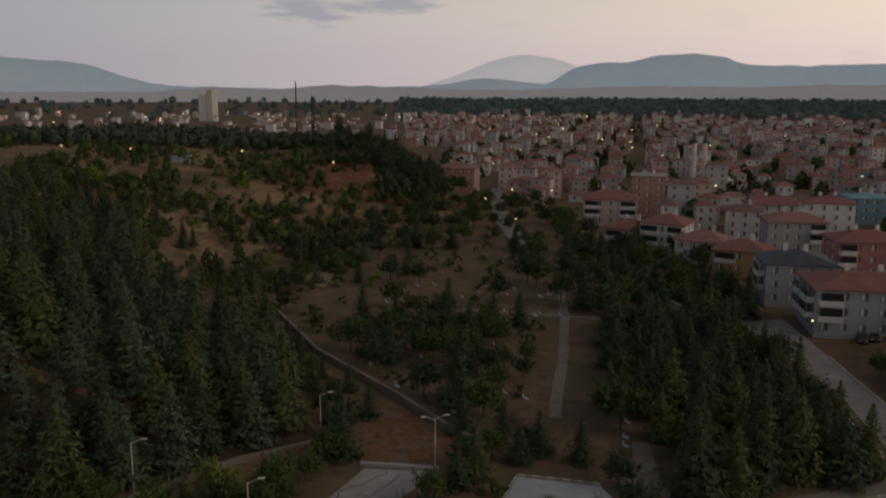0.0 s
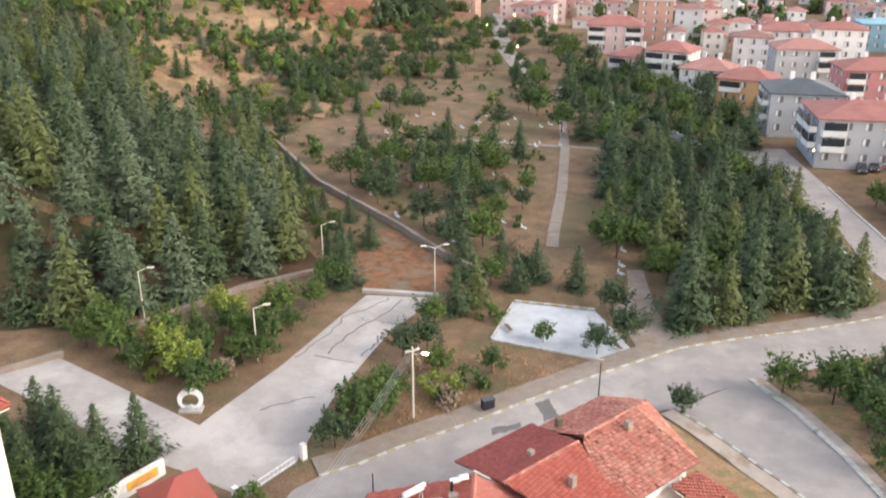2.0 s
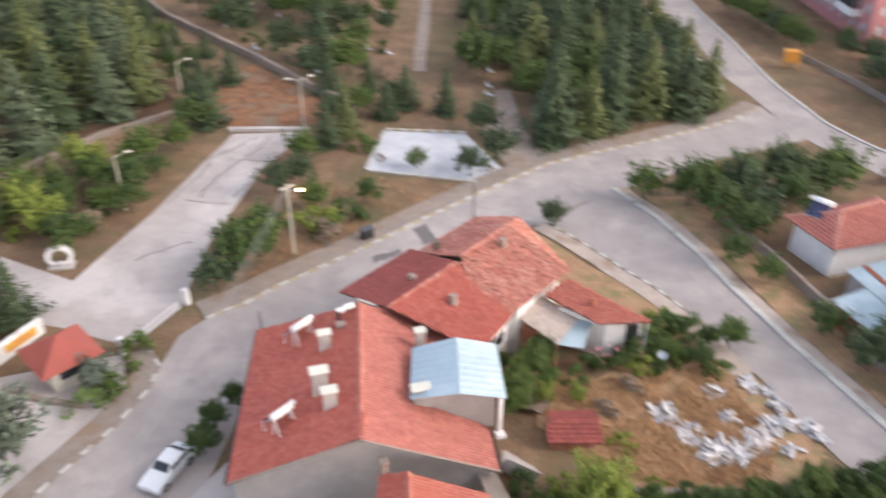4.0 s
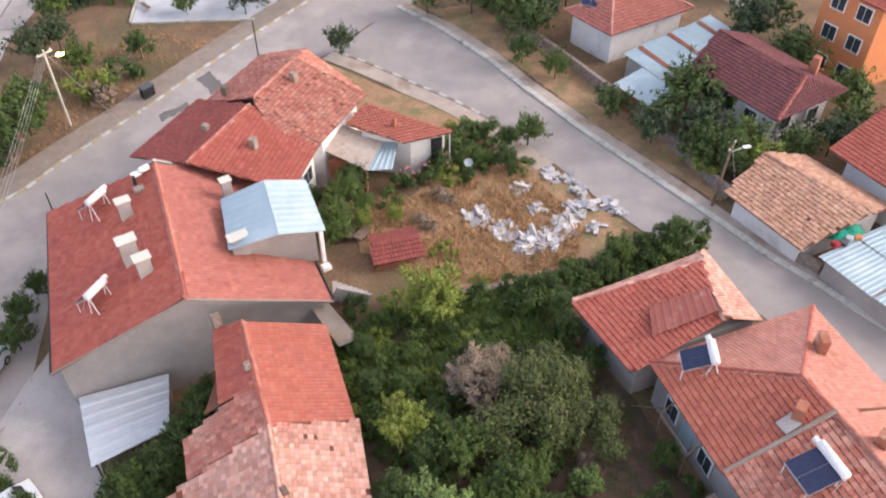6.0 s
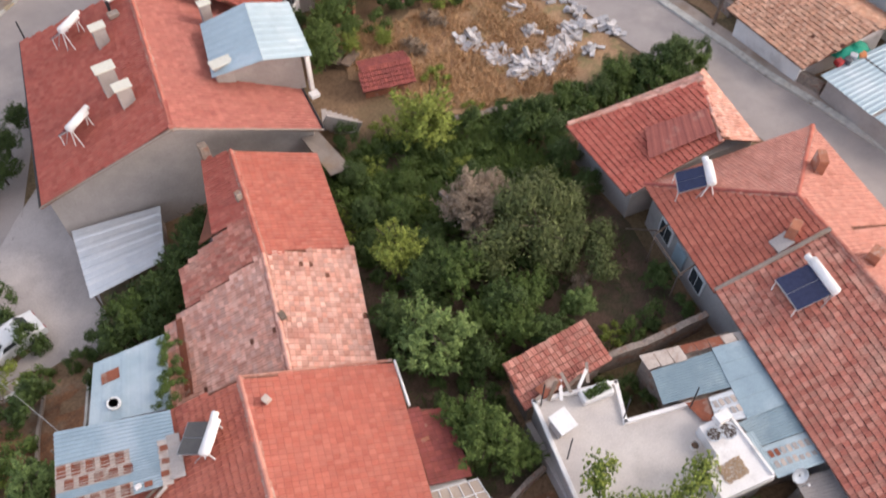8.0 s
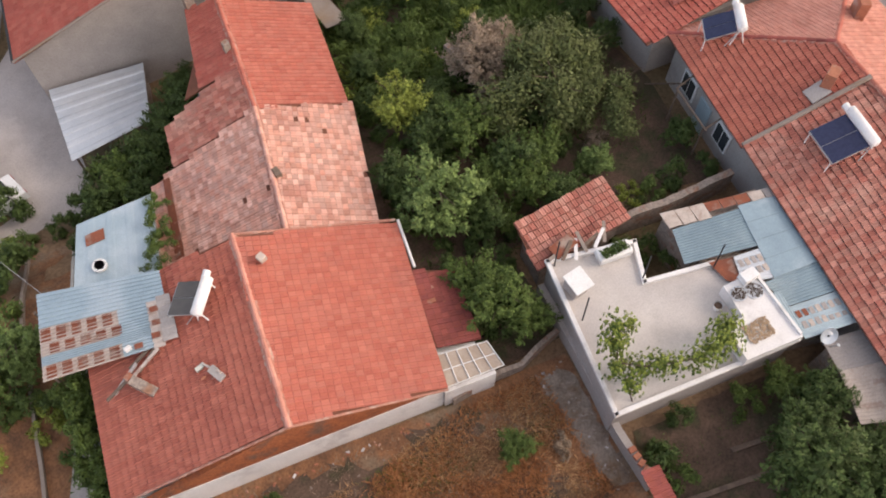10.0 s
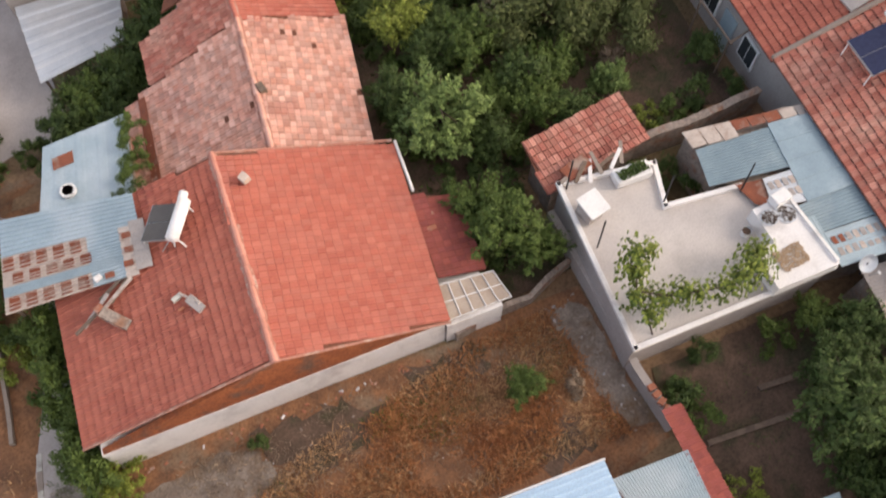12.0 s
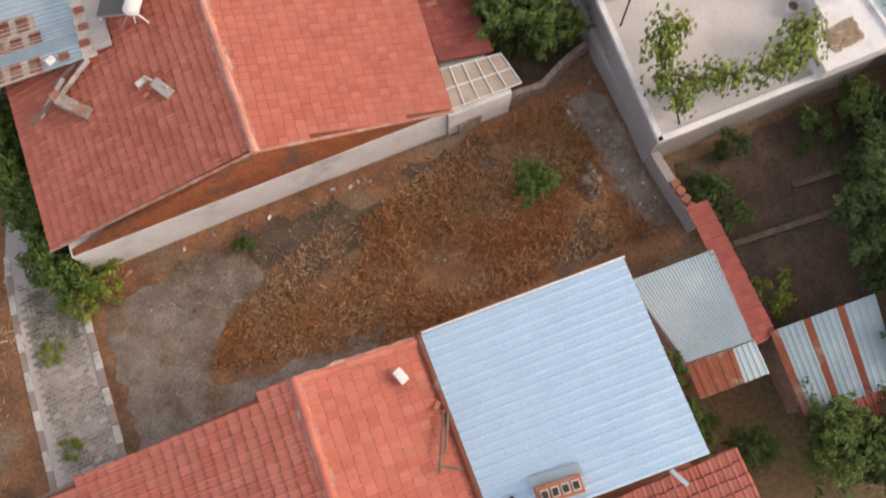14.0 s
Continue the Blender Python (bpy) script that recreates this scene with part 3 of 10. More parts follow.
def sheet(name, ring, material, lift, label, kind="structure", step=1.5, category="ground", ragged=0.0):
    """A surface draped on the land inside a ring of (x, y); ragged: how uneven its edge is."""
    if ragged:
        rg = random.Random(len(name) + int(ring[0][0] * 7))
        pts = resample(list(ring) + [ring[0]], 0.35)[:-1]
        ring = [(p.x + rg.uniform(-1, 1) * ragged, p.y + rg.uniform(-1, 1) * ragged) for p in pts]
    bm = bmesh.new()
    bm.faces.new([bm.verts.new((x, y, 0)) for x, y in ring])
    for ax in (0, 1):
        lo, hi = min(p[ax] for p in ring), max(p[ax] for p in ring)
        c = lo + step
        while c < hi:
            no = (1, 0, 0) if ax == 0 else (0, 1, 0)
            co = (c, 0, 0) if ax == 0 else (0, c, 0)
            bmesh.ops.bisect_plane(bm, geom=bm.verts[:] + bm.edges[:] + bm.faces[:], plane_co=co, plane_no=no)
            c += step
    for v in bm.verts:
        v.co.z = G(v.co.x, v.co.y) + lift
    if bm.faces and sum(f.normal.z for f in bm.faces) < 0:
        bmesh.ops.reverse_faces(bm, faces=bm.faces)
    me = bpy.data.meshes.new(name)
    bm.to_mesh(me)
    bm.free()
    ob = finish(new(name, me), material, True)
    return tagged(ob, label, category, kind=kind)


def curb(name, line, width, height, materials, label, step=1.0, gap=0.02, category="kerb"):
    """A row of kerb stones on the land, each a piece of its own; materials alternate."""
    base = thing(name, *line[0], G(*line[0]), label, category, kind="structure")
    pts = resample(line, step)
    meshes = []
    for m in materials:
        bm = bmesh.new()
        box(bm, (0, 0, 0), (1, width, height + 0.3), 0, 0.025)
        me = bpy.data.meshes.new("kerb_stone")
        bm.to_mesh(me)
        bm.free()
        me.materials.append(m)
        meshes.append(me)
    for i, (a, b) in enumerate(zip(pts, pts[1:])):
        a3, b3 = Vector((a.x, a.y, G(a.x, a.y))), Vector((b.x, b.y, G(b.x, b.y)))
        ob = new("kerb_stone", meshes[i % len(meshes)])
        ob.parent = base
        d = b3 - a3
        mid = (a3 + b3) / 2 + Vector((0, 0, height / 2 - 0.15)) - base.location
        ob.matrix_basis = Matrix.Translation(mid) @ d.to_track_quat("X", "Z").to_matrix().to_4x4() @ Matrix.Diagonal(((d.length - gap), 1, 1, 1))
    return base


def low_wall(name, line, width, height, material, label, step=2.0, uneven=0.04, category="wall"):
    """A continuous wall that follows the land."""
    pts = resample(line, step)
    verts, faces = [], []
    rng = random.Random(len(line) * 7 + int(line[0][0]))
    for i, p in enumerate(pts):
        d = (pts[min(i + 1, len(pts) - 1)] - pts[max(i - 1, 0)]).normalized()
        s = Vector((-d.y, d.x, 0)) * width / 2
        z = G(p.x, p.y)
        h = height + rng.uniform(-uneven, uneven)
        for q, zz in ((p - s, z - 0.4), (p + s, z - 0.4), (p + s, z + h), (p - s, z + h)):
            verts.append((q.x, q.y, zz))
        if i:
            o = 4 * (i - 1)
            for k in range(4):
                faces.append((o + k, o + (k + 1) % 4, o + 4 + (k + 1) % 4, o + 4 + k))
    faces += [(0, 1, 2, 3), tuple(len(verts) - 4 + k for k in (3, 2, 1, 0))]
    return tagged(raw(name, verts, faces, material), label, category, kind="structure")


# ---- roofs ----
def tile_template(w, l):
    """One clay tile: a side channel, a roll and two flutes, its lower end raised over the next row. x along the eave, y
    up the slope.
    The last face, the butt of the lower end, takes a darker colour: the step's shade, painted."""
    prof = ((0, -0.006), (0.10, -0.006), (0.17, 0.034), (0.31, 0.034), (0.39, 0.004), (0.58, -0.002), (0.70, 0.012), (0.84, -0.002), (1.0, -0.006))
    v, f = [], []
    for y, add in ((-0.02, 0.05), (l * 1.05, 0.0)):
        for u, h in prof:
            v.append((u * w, y, h + add))
    n = len(prof)
    for i in range(n - 1):
        f.append((i, i + 1, n + i + 1, n + i))
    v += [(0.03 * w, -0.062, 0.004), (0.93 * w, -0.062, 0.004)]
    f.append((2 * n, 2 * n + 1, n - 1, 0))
    return np.array(v), f


def slope(house, pts, tile, w=0.26, l=0.34, singles=0, jitter=0.003, missing=0.0, seed=1, deck=0.10, label=""):
    """A tiled slope over a flat ring of places whose first two are the eave. singles: how many tiles are pieces of their own."""
    p = [Vector(q) for q in pts]
    e = (p[1] - p[0]).normalized()
    nrm = Vector((0, 0, 0))
    for i in range(1, len(p) - 1):
        nrm += (p[i] - p[0]).cross(p[i + 1] - p[0])
    nrm.normalize()
    if nrm.z < 0:
        nrm = -nrm
        p = [p[1], p[0]] + p[:1:-1]
        e = -e
    mid = sum(p, Vector()) / len(p)
    p = [q - Vector((0, 0, (q - mid).dot(nrm) / nrm.z)) for q in p]
    e = (p[1] - p[0]).normalized()
    d = nrm.cross(e).normalized()
    part("roof_deck", slab(bmesh.new(), [q - nrm * 0.015 for q in p], deck), M["roof_deck"], house)
    flat = [((q - p[0]).dot(e), (q - p[0]).dot(d)) for q in p]
    x0, x1 = min(a for a, b in flat), max(a for a, b in flat)
    y1 = max(b for a, b in flat)
    rng = random.Random(seed)
    tv, tf = tile_template(w, l)
    frame3 = np.array([e, d, nrm])
    # worn marks the butt face, which takes the painted step shade
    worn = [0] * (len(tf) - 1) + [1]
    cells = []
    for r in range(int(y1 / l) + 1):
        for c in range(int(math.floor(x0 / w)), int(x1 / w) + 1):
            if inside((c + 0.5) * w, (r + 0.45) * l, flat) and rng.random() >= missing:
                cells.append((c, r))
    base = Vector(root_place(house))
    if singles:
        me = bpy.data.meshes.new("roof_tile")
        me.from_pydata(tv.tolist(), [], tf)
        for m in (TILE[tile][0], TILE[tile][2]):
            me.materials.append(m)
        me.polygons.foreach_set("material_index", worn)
        pick = cells[:singles]
        rot = Matrix((e, d, nrm)).transposed().to_4x4()
        for c, r in pick:
            ob = new("roof_tile", me)
            ob.parent = house
            at = p[0] + e * (c * w) + d * (r * l) + nrm * rng.uniform(0, jitter) - base
            ob.matrix_basis = Matrix.Translation(at) @ rot @ Matrix.Rotation(rng.uniform(-0.02, 0.02), 4, "Z")
        cells = cells[singles:]
    if cells:
        n = len(tv)
        place = np.array([np.array(p[0]) + np.array(e) * (c * w) + np.array(d) * (r * l) + np.array(nrm) * rng.uniform(0, jitter) + np.array(d) * rng.uniform(-0.022, 0.022) for c, r in cells])
        skew = np.array([rng.uniform(-0.025, 0.025) for _ in cells])
        loc = np.repeat(tv[None], len(cells), 0)
        loc = np.stack([loc[..., 0] - skew[:, None] * loc[..., 1], loc[..., 1] + skew[:, None] * loc[..., 0], loc[..., 2]], -1)
        allv = (place[:, None] + loc @ frame3).reshape(-1, 3)
        allf = [tuple(i + k * n for i in f) for k in range(len(cells)) for f in tf]
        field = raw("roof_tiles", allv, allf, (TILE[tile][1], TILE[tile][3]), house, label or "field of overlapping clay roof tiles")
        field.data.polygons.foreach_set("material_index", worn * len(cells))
        tagged(field, kind="stuff")


def ridge_caps(house, a, b, tile="orange", r=0.12, l=0.42, seed=3):
    a, b = Vector(a), Vector(b)
    d = b - a
    n = max(1, int(d.length / l))
    rng = random.Random(seed)
    side = d.cross(Vector((0, 0, 1))).normalized()
    up = side.cross(d).normalized()
    verts, faces = [], []
    for i in range(2 * n + 1):
        p = a + d * (i / (2 * n))
        wl_, wr_ = r + rng.uniform(0.015, 0.11), r + rng.uniform(0.015, 0.11)
        verts += [p - side * wl_ - up * (0.5 * wl_ - 0.06), p + up * 0.05, p + side * wr_ - up * (0.5 * wr_ - 0.06), p - up * 0.2]
        if i:
            o = 4 * (i - 1)
            faces += [(o + k, o + (k + 1) % 4, o + 4 + (k + 1) % 4, o + 4 + k) for k in range(4)]
    raw("mortar_bed", verts, faces, M["mortar"], house)
    for i in range(n):
        p0, p1 = a + d * (i / n), a + d * ((i + 1.08) / n)
        j = rng.uniform(-0.015, 0.015)
        verts, faces = [], []
        for p, rr in ((p0, r * 1.1), (p1, r * 0.92)):
            for k in range(6):
                t = math.pi * k / 5
                verts.append(p + side * (math.cos(t) * rr + j) + up * (math.sin(t) * rr - 0.03))
        for k in range(5):
            faces.append((k, k + 1, 7 + k, 6 + k))
        faces.append(tuple(range(6)))
        raw("ridge_cap", verts, faces, TILE[tile][0], house)


def metal_sheet(name, house, pts, material, pitch=0.2, amp=0.025, across=False, flat_=0.5, label="", steps=1):
    """A ribbed metal sheet over four places; the ribs run from the first edge to the third, or across."""
    a, b, c, d = (Vector(q) for q in pts)
    if across:
        a, b, c, d = b, c, d, a
    nrm = (b - a).cross(d - a).normalized()
    if nrm.z < 0:
        nrm = -nrm
    n = max(4, int((b - a).length / pitch))
    us = []
    for i in range(n):
        us += [((i + 0.0) / n, 0), ((i + flat_) / n, 0), ((i + flat_ + 0.12) / n, 1), ((i + 0.88) / n, 1)]
    us.append((1.0, 0))
    verts, faces = [], []
    for layer in (0, -0.012):
        for u, h in us:
            for k in range(steps + 1):
                t = k / steps
                verts.append(a.lerp(b, u).lerp(d.lerp(c, u), t) + nrm * (h * amp + layer))
    m, s = len(us), steps + 1
    for layer in (0, m * s):
        for i in range(m - 1):
            for k in range(steps):
                q = (layer + i * s + k, layer + (i + 1) * s + k, layer + (i + 1) * s + k + 1, layer + i * s + k + 1)
                faces.append(q if layer == 0 else q[::-1])
    for i in range(m - 1):
        for k in (0, steps):
            faces.append((i * s + k, (i + 1) * s + k, m * s + (i + 1) * s + k, m * s + i * s + k))
    for i in (0, m - 1):
        faces.append((i * s, i * s + steps, m * s + i * s + steps, m * s + i * s))
    return raw(name, verts, faces, material, house, label)


# ---- plants ----
def cards(centres, normals, sizes, rng, droop=0.0, slim=0.6, along=None):
    """Leaf blades: one pointed blade at each place, turned about its normal by chance."""
    n = len(centres)
    t = rng.normal(size=(n, 3))
    t[:, 2] -= droop
    if along is not None:
        t = t * 0.35 + along
    t -= (t * normals).sum(1, keepdims=True) * normals
    t /= np.linalg.norm(t, axis=1, keepdims=True) + 1e-9
    s = np.cross(normals, t)
    h = sizes[:, None]
    h = h * 1.12
    v = np.stack([centres - t * h * 0.7 - s * h * slim, centres - t * h * 0.7 + s * h * slim, centres + t * h], 1)
    return v.reshape(-1, 3), np.arange(3 * n).reshape(n, 3)


def tree_base(name, label, category, group=""):
    return thing(name, 0, 0, 0, label, category, group)


def limbs(tree, h, r, n, spread, rng, material, bottom=0.0, name="trunk"):
    bm = bmesh.new()
    bend = Vector((rng.uniform(-0.2, 0.2), rng.uniform(-0.2, 0.2), 0)) * r * 3
    p0 = Vector((0, 0, -0.3))
    for i in range(4):
        p1 = Vector((0, 0, h * (i + 1) / 4)) + bend * math.sin(i * 1.1)
        rod(bm, p0, p1, r * (1 - 0.22 * i), r * (1 - 0.22 * (i + 1)), 7)
        p0 = p1
    for i in range(n):
        z = h * rng.uniform(0.45, 0.98)
        a = rng.uniform(0, 6.28)
        q0 = Vector((0, 0, z))
        q1 = q0 + Vector((math.cos(a), math.sin(a), rng.uniform(0.4, 1.0))) * spread * rng.uniform(0.5, 0.9)
        rod(bm, q0, q1, r * 0.4, r * 0.12, 5)
    return part(name, bm, material, tree)


def conifer(kind, h, r, leaf, label, seed, blades=620, size=0.34, trunk=0.16):
    """A spruce-like tree: whorls of drooping boughs made of many small sprays, with gaps and an uneven outline."""
    tree = tree_base(kind, label, "tree", "trees of the wooded park")
    rng = np.random.default_rng(seed)
    pr = random.Random(seed)
    bm = bmesh.new()
    rod(bm, (0, 0, -0.4), (0, 0, h * 0.55), trunk, trunk * 0.6, 7)
    rod(bm, (0, 0, h * 0.55), (0, 0, h * 0.97), trunk * 0.6, 0.02, 6)
    part("trunk", bm, M["bark"], tree)
    levels = int(h / 0.55)
    c, nn, sz, out = [], [], [], []
    per = max(4, blades // levels)
    for i in range(levels):
        f = (i + 0.5) / levels
        z = h * (0.05 + 0.95 * f)
        reach = r * (1 - f ** 1.25) ** 0.85 * pr.uniform(0.8, 1.12) + 0.12
        boughs = pr.randint(6, 9)
        start = pr.uniform(0, 6.28)
        k = max(5, int(per * (1.65 - 1.3 * f)))
        for j in range(k):
            a = start + 6.283 * (j % boughs) / boughs + pr.gauss(0, 0.26)
            u = pr.uniform(0.15, 1.0) ** 0.6
            rr = reach * u * (0.75 + 0.35 * math.sin(3.1 * (j % boughs) + i * 1.7))
            c.append((math.cos(a) * rr, math.sin(a) * rr, z - rr * 0.16 + pr.gauss(0, 0.16)))
            nn.append((math.cos(a) * 0.55 + pr.gauss(0, 0.3), math.sin(a) * 0.55 + pr.gauss(0, 0.3), 0.8))
            out.append((math.cos(a), math.sin(a), 0.75))
            sz.append(size * pr.uniform(0.6, 1.25) * (1.1 - 0.5 * f))
    c, nn, sz = np.array(c), np.array(nn), np.array(sz)
    nn /= np.linalg.norm(nn, axis=1, keepdims=True)
    v, f = cards(c, nn, sz, rng, 0.1, 0.30, np.array(out))
    raw("crown", v, f, LEAF[leaf], tree)
    return tree


def broadleaf(kind, h, r, leaf, label, seed, blades=1500, size=0.2, clear=0.25, lobes=9, trunk=0.13, category="tree", group="", squash=0.75, spray=0.0):
    """A round-headed tree: lobes of many leaf blades round a trunk with limbs."""
    rng = np.random.default_rng(seed)
    pr = random.Random(seed)
    cz = h * clear + (h - h * clear) * 0.5
    c, nn, out = [], [], []
    rads = [r * pr.uniform(0.11, 0.31) for _ in range(lobes)]
    nb = max(5, lobes // 6)
    branch = [(6.283 * k / nb + pr.uniform(-0.3, 0.3), pr.uniform(0.42, 1.22), pr.uniform(0.2, 1.1)) for k in range(nb)]
    lop = [pr.uniform(0.8, 1.15), pr.uniform(0.8, 1.15), pr.uniform(-0.15, 0.15) * r, pr.uniform(-0.15, 0.15) * r]
    total = sum(v * v for v in rads)
    for i in range(lobes):
        a0, reach, rise = branch[i % len(branch)]
        a = a0 + pr.gauss(0, 0.16)
        q = reach * pr.uniform(0.15, 1.0) ** 0.7
        up = (rise - 0.9 * q * q) + (pr.uniform(-1.5, 0.0) if i % 5 < 2 else pr.uniform(-0.45, 0.3))
        up = max(-1.0, min(1.05, up))
        rad = rads[i]
        centre = np.array([math.cos(a) * r * q * lop[0] + lop[2], math.sin(a) * r * q * lop[1] + lop[3], cz + up * 0.40 * (h - h * clear)])
        k = int(blades * rad * rad / total)
        d = rng.normal(size=(k, 3))
        d /= np.linalg.norm(d, axis=1, keepdims=True)
        rr = rad * (1 - 0.6 * rng.random(k) ** 2.0) * (1 + 0.42 * np.abs(rng.normal(size=k)))
        c.append(centre + d * rr[:, None] * np.array([1, 1, squash]))
        nn.append(d + 0.5 * rng.normal(size=(k, 3)) + np.array([0, 0, 0.5]))
        out.append(d + np.array([math.cos(a) * 0.5, math.sin(a) * 0.5, 0.9]))
    c, nn, out = np.concatenate(c), np.concatenate(nn), np.concatenate(out)
    keep = c[:, 2] > 0.15
    c, nn, out = c[keep], nn[keep], out[keep]
    nn /= np.linalg.norm(nn, axis=1, keepdims=True)
    v, f = cards(c, nn, size * rng.uniform(0.5, 1.5, len(c)), rng, 0.2, 0.34 if spray else 0.55, out * spray if spray else None)
    if category in ("shrub", "bush"):
        return tagged(raw(kind, v, f, LEAF[leaf]), label, category, group)
    tree = tree_base(kind, label, category, group)
    limbs(tree, h * 0.7, trunk, 6, r * 0.8, pr, M["bark"])
    raw("crown", v, f, LEAF[leaf], tree)
    return tree


def shoot_tree(kind, h, r, leaf, label, seed, shoots=130, leaves=26, size=0.10, lift=0.9, bare=0.0):
    """A garden tree: limbs end in many leafy shoots that point outwards and up, so that the crown is a tuft of sprays with gaps."""
    rng = np.random.default_rng(seed)
    tree = tree_base(kind, label, "tree")
    limbs(tree, h * 0.6, 0.10, 9, r * 0.75, random.Random(seed), M["bark"])
    c, nn, out, sz = [], [], [], []
    for i in range(shoots):
        a = rng.uniform(0, 6.283)
        e = math.asin(rng.uniform(-0.25, 1.0))
        lobe = 0.72 + 0.28 * math.sin(3 * a + seed) * math.cos(2 * e + seed)
        way = np.array([math.cos(a) * math.cos(e), math.sin(a) * math.cos(e), math.sin(e)])
        tip = way * np.array([r, r, h * 0.52]) * lobe * rng.uniform(0.62, 1.12) + np.array([0, 0, h * 0.45])
        grow = way + np.array([0, 0, lift]) + rng.normal(size=3) * 0.22
        grow /= np.linalg.norm(grow)
        length = r * rng.uniform(0.28, 0.5)
        root = tip - grow * length
        k = int(leaves * rng.uniform(0.7, 1.3))
        t = rng.random(k) ** 0.8
        offs = rng.normal(size=(k, 3)) * (0.055 + 0.10 * (1 - t))[:, None] * r * 0.5
        c.append(root + grow * (length * 1.1) * t[:, None] + offs)
        nn.append(rng.normal(size=(k, 3)) * 0.55 + way * 0.5 + np.array([0, 0, 0.7]))
        out.append(np.tile(grow, (k, 1)) + offs * 2.5)
        sz.append(size * rng.uniform(0.6, 1.35, k) * (1.15 - 0.45 * t))
    c, nn, out, sz = (np.concatenate(q) for q in (c, nn, out, sz))
    keep = (c[:, 2] > 0.1) & (rng.random(len(c)) >= bare)
    c, nn, out, sz = c[keep], nn[keep], out[keep], sz[keep]
    nn /= np.linalg.norm(nn, axis=1, keepdims=True)
    v, f = cards(c, nn, sz, rng, 0.0, 0.42, out)
    raw("crown", v, f, LEAF[leaf], tree)
    return tree


def plant(proto, x, y, scale=1.0, turn=None, z=None, high=1.0, label=""):
    rot = random.uniform(0, 360) if turn is None else turn
    zz = G(x, y) if z is None else z
    m = Matrix.Translation((x, y, zz)) @ Matrix.Rotation(radians(rot), 4, "Z")
    ob = copy_thing(proto, m)
    ob.scale = (scale, scale, scale * high)
    if label:
        tagged(ob, label)
    return ob


def discard(proto):
    for o in [*proto.children_recursive, proto]:
        bpy.data.objects.remove(o)


# ---- streets, park and yards ----
def strip(name, left, right, material, lift, label, n=60, rows=5, category="road"):
    """A paved band between two lines, draped on the land."""
    def even(line):
        p = np.array(line, float)
        s = np.r_[0, np.cumsum(np.hypot(*np.diff(p, axis=0).T))]
        u = np.linspace(0, s[-1], n)
        return np.stack([np.interp(u, s, p[:, 0]), np.interp(u, s, p[:, 1])], 1)
    a, b = even(left), even(right)
    w = np.linspace(0, 1, rows)[None, :, None]
    g = a[:, None] * (1 - w) + b[:, None] * w
    z = land(g[..., 0], g[..., 1]) + lift
    v = np.concatenate([g, z[..., None]], -1).reshape(-1, 3)
    i = np.arange(n * rows).reshape(n, rows)
    f = np.stack([i[:-1, :-1], i[:-1, 1:], i[1:, 1:], i[1:, :-1]], -1).reshape(-1, 4)
    ob = raw(name, v, f.tolist(), material, smooth=True)
    return tagged(ob, label, category, kind="structure")


def beside(line, off):
    p = [Vector((*q, 0)) for q in line]
    out = []
    for i, q in enumerate(p):
        d = (p[min(i + 1, len(p) - 1)] - p[max(i - 1, 0)]).normalized()
        out.append((q.x - d.y * off, q.y + d.x * off))
    return out


PARK_KERB = [(-10.5, 60.4), (-7.2, 61.8), (-4.2, 64.0), (4.8, 69.4), (10, 72.7), (17, 77.2), (26, 82.4), (32.8, 84.5), (39.8, 86.1), (52, 90.4), (57.6, 93.5)]
WEST_KERB = [(-26, 36), (-16.6, 48.8), (-14.5, 52.6), (-13.9, 55.3), (-15.1, 57.9)]
ST2_EAST = [(31.5, 75.5), (33.4, 69), (34.4, 61.4), (34.9, 55), (35.8, 49), (36.5, 44), (37.1, 39.7), (38.0, 33), (38.9, 28), (40.2, 23.5), (41.5, 17), (43, 8), (45, -8)]
ST2_WEST = [(22.2, 69.7), (24.2, 66.4), (26.2, 62.4), (28.4, 55.6), (30.4, 50.2), (31.5, 44.0), (31.9, 39.0), (32.6, 34.5), (33.6, 29.5), (34.9, 23), (36.5, 12), (38, -8)]
strip("road_1", [*WEST_KERB[:4], (-12.6, 58.8), *PARK_KERB], [(-17, 30), (-9.5, 41), (-6.5, 51), (-1, 58.5), (5, 62.5), (13, 67), (22.2, 69.7), (27, 73), (31.5, 75), (46, 80.5), (59, 84)], M["asphalt"], 0.05, "worn pale grey asphalt street with patches", 80)
strip("road_2", ST2_WEST, ST2_EAST, M["asphalt"], 0.058, "worn pale grey asphalt street running downhill", 80)
strip("road_3", [(63, 58), (60.5, 75), (58.5, 84), (58, 92), (57.8, 107), (60, 120), (60, 135), (58, 165)], [(70.5, 60), (68.9, 67), (66.7, 71.6), (65.0, 79.5), (63.2, 88), (63.1, 98.4), (64.4, 110), (65.3, 118), (66.8, 141), (68, 165)], M["asphalt"], 0.066, "wide asphalt street beside the cemetery trees", 60)
strip("pavement_1", PARK_KERB, beside(PARK_KERB, 2.6), M["walk"], 0.13, "paved sidewalk beside the park", 70, 4, "pavement")
curb("kerb_1", PARK_KERB, 0.30, 0.17, (M["kerb_white"], M["kerb_tan"]), "kerb stones painted white and yellow by turns")
curb("kerb_2", WEST_KERB, 0.30, 0.17, (M["walk"], M["kerb_white"]), "kerb stones painted white and yellow by turns")
curb("kerb_3", ST2_EAST, 0.55, 0.22, (M["kerb_white"],), "pale raised kerb of the sloping street", 1.4)
curb("kerb_4", ST2_WEST[:5], 0.30, 0.14, (M["walk"], M["kerb_white"]), "low worn kerb stones", 1.0)
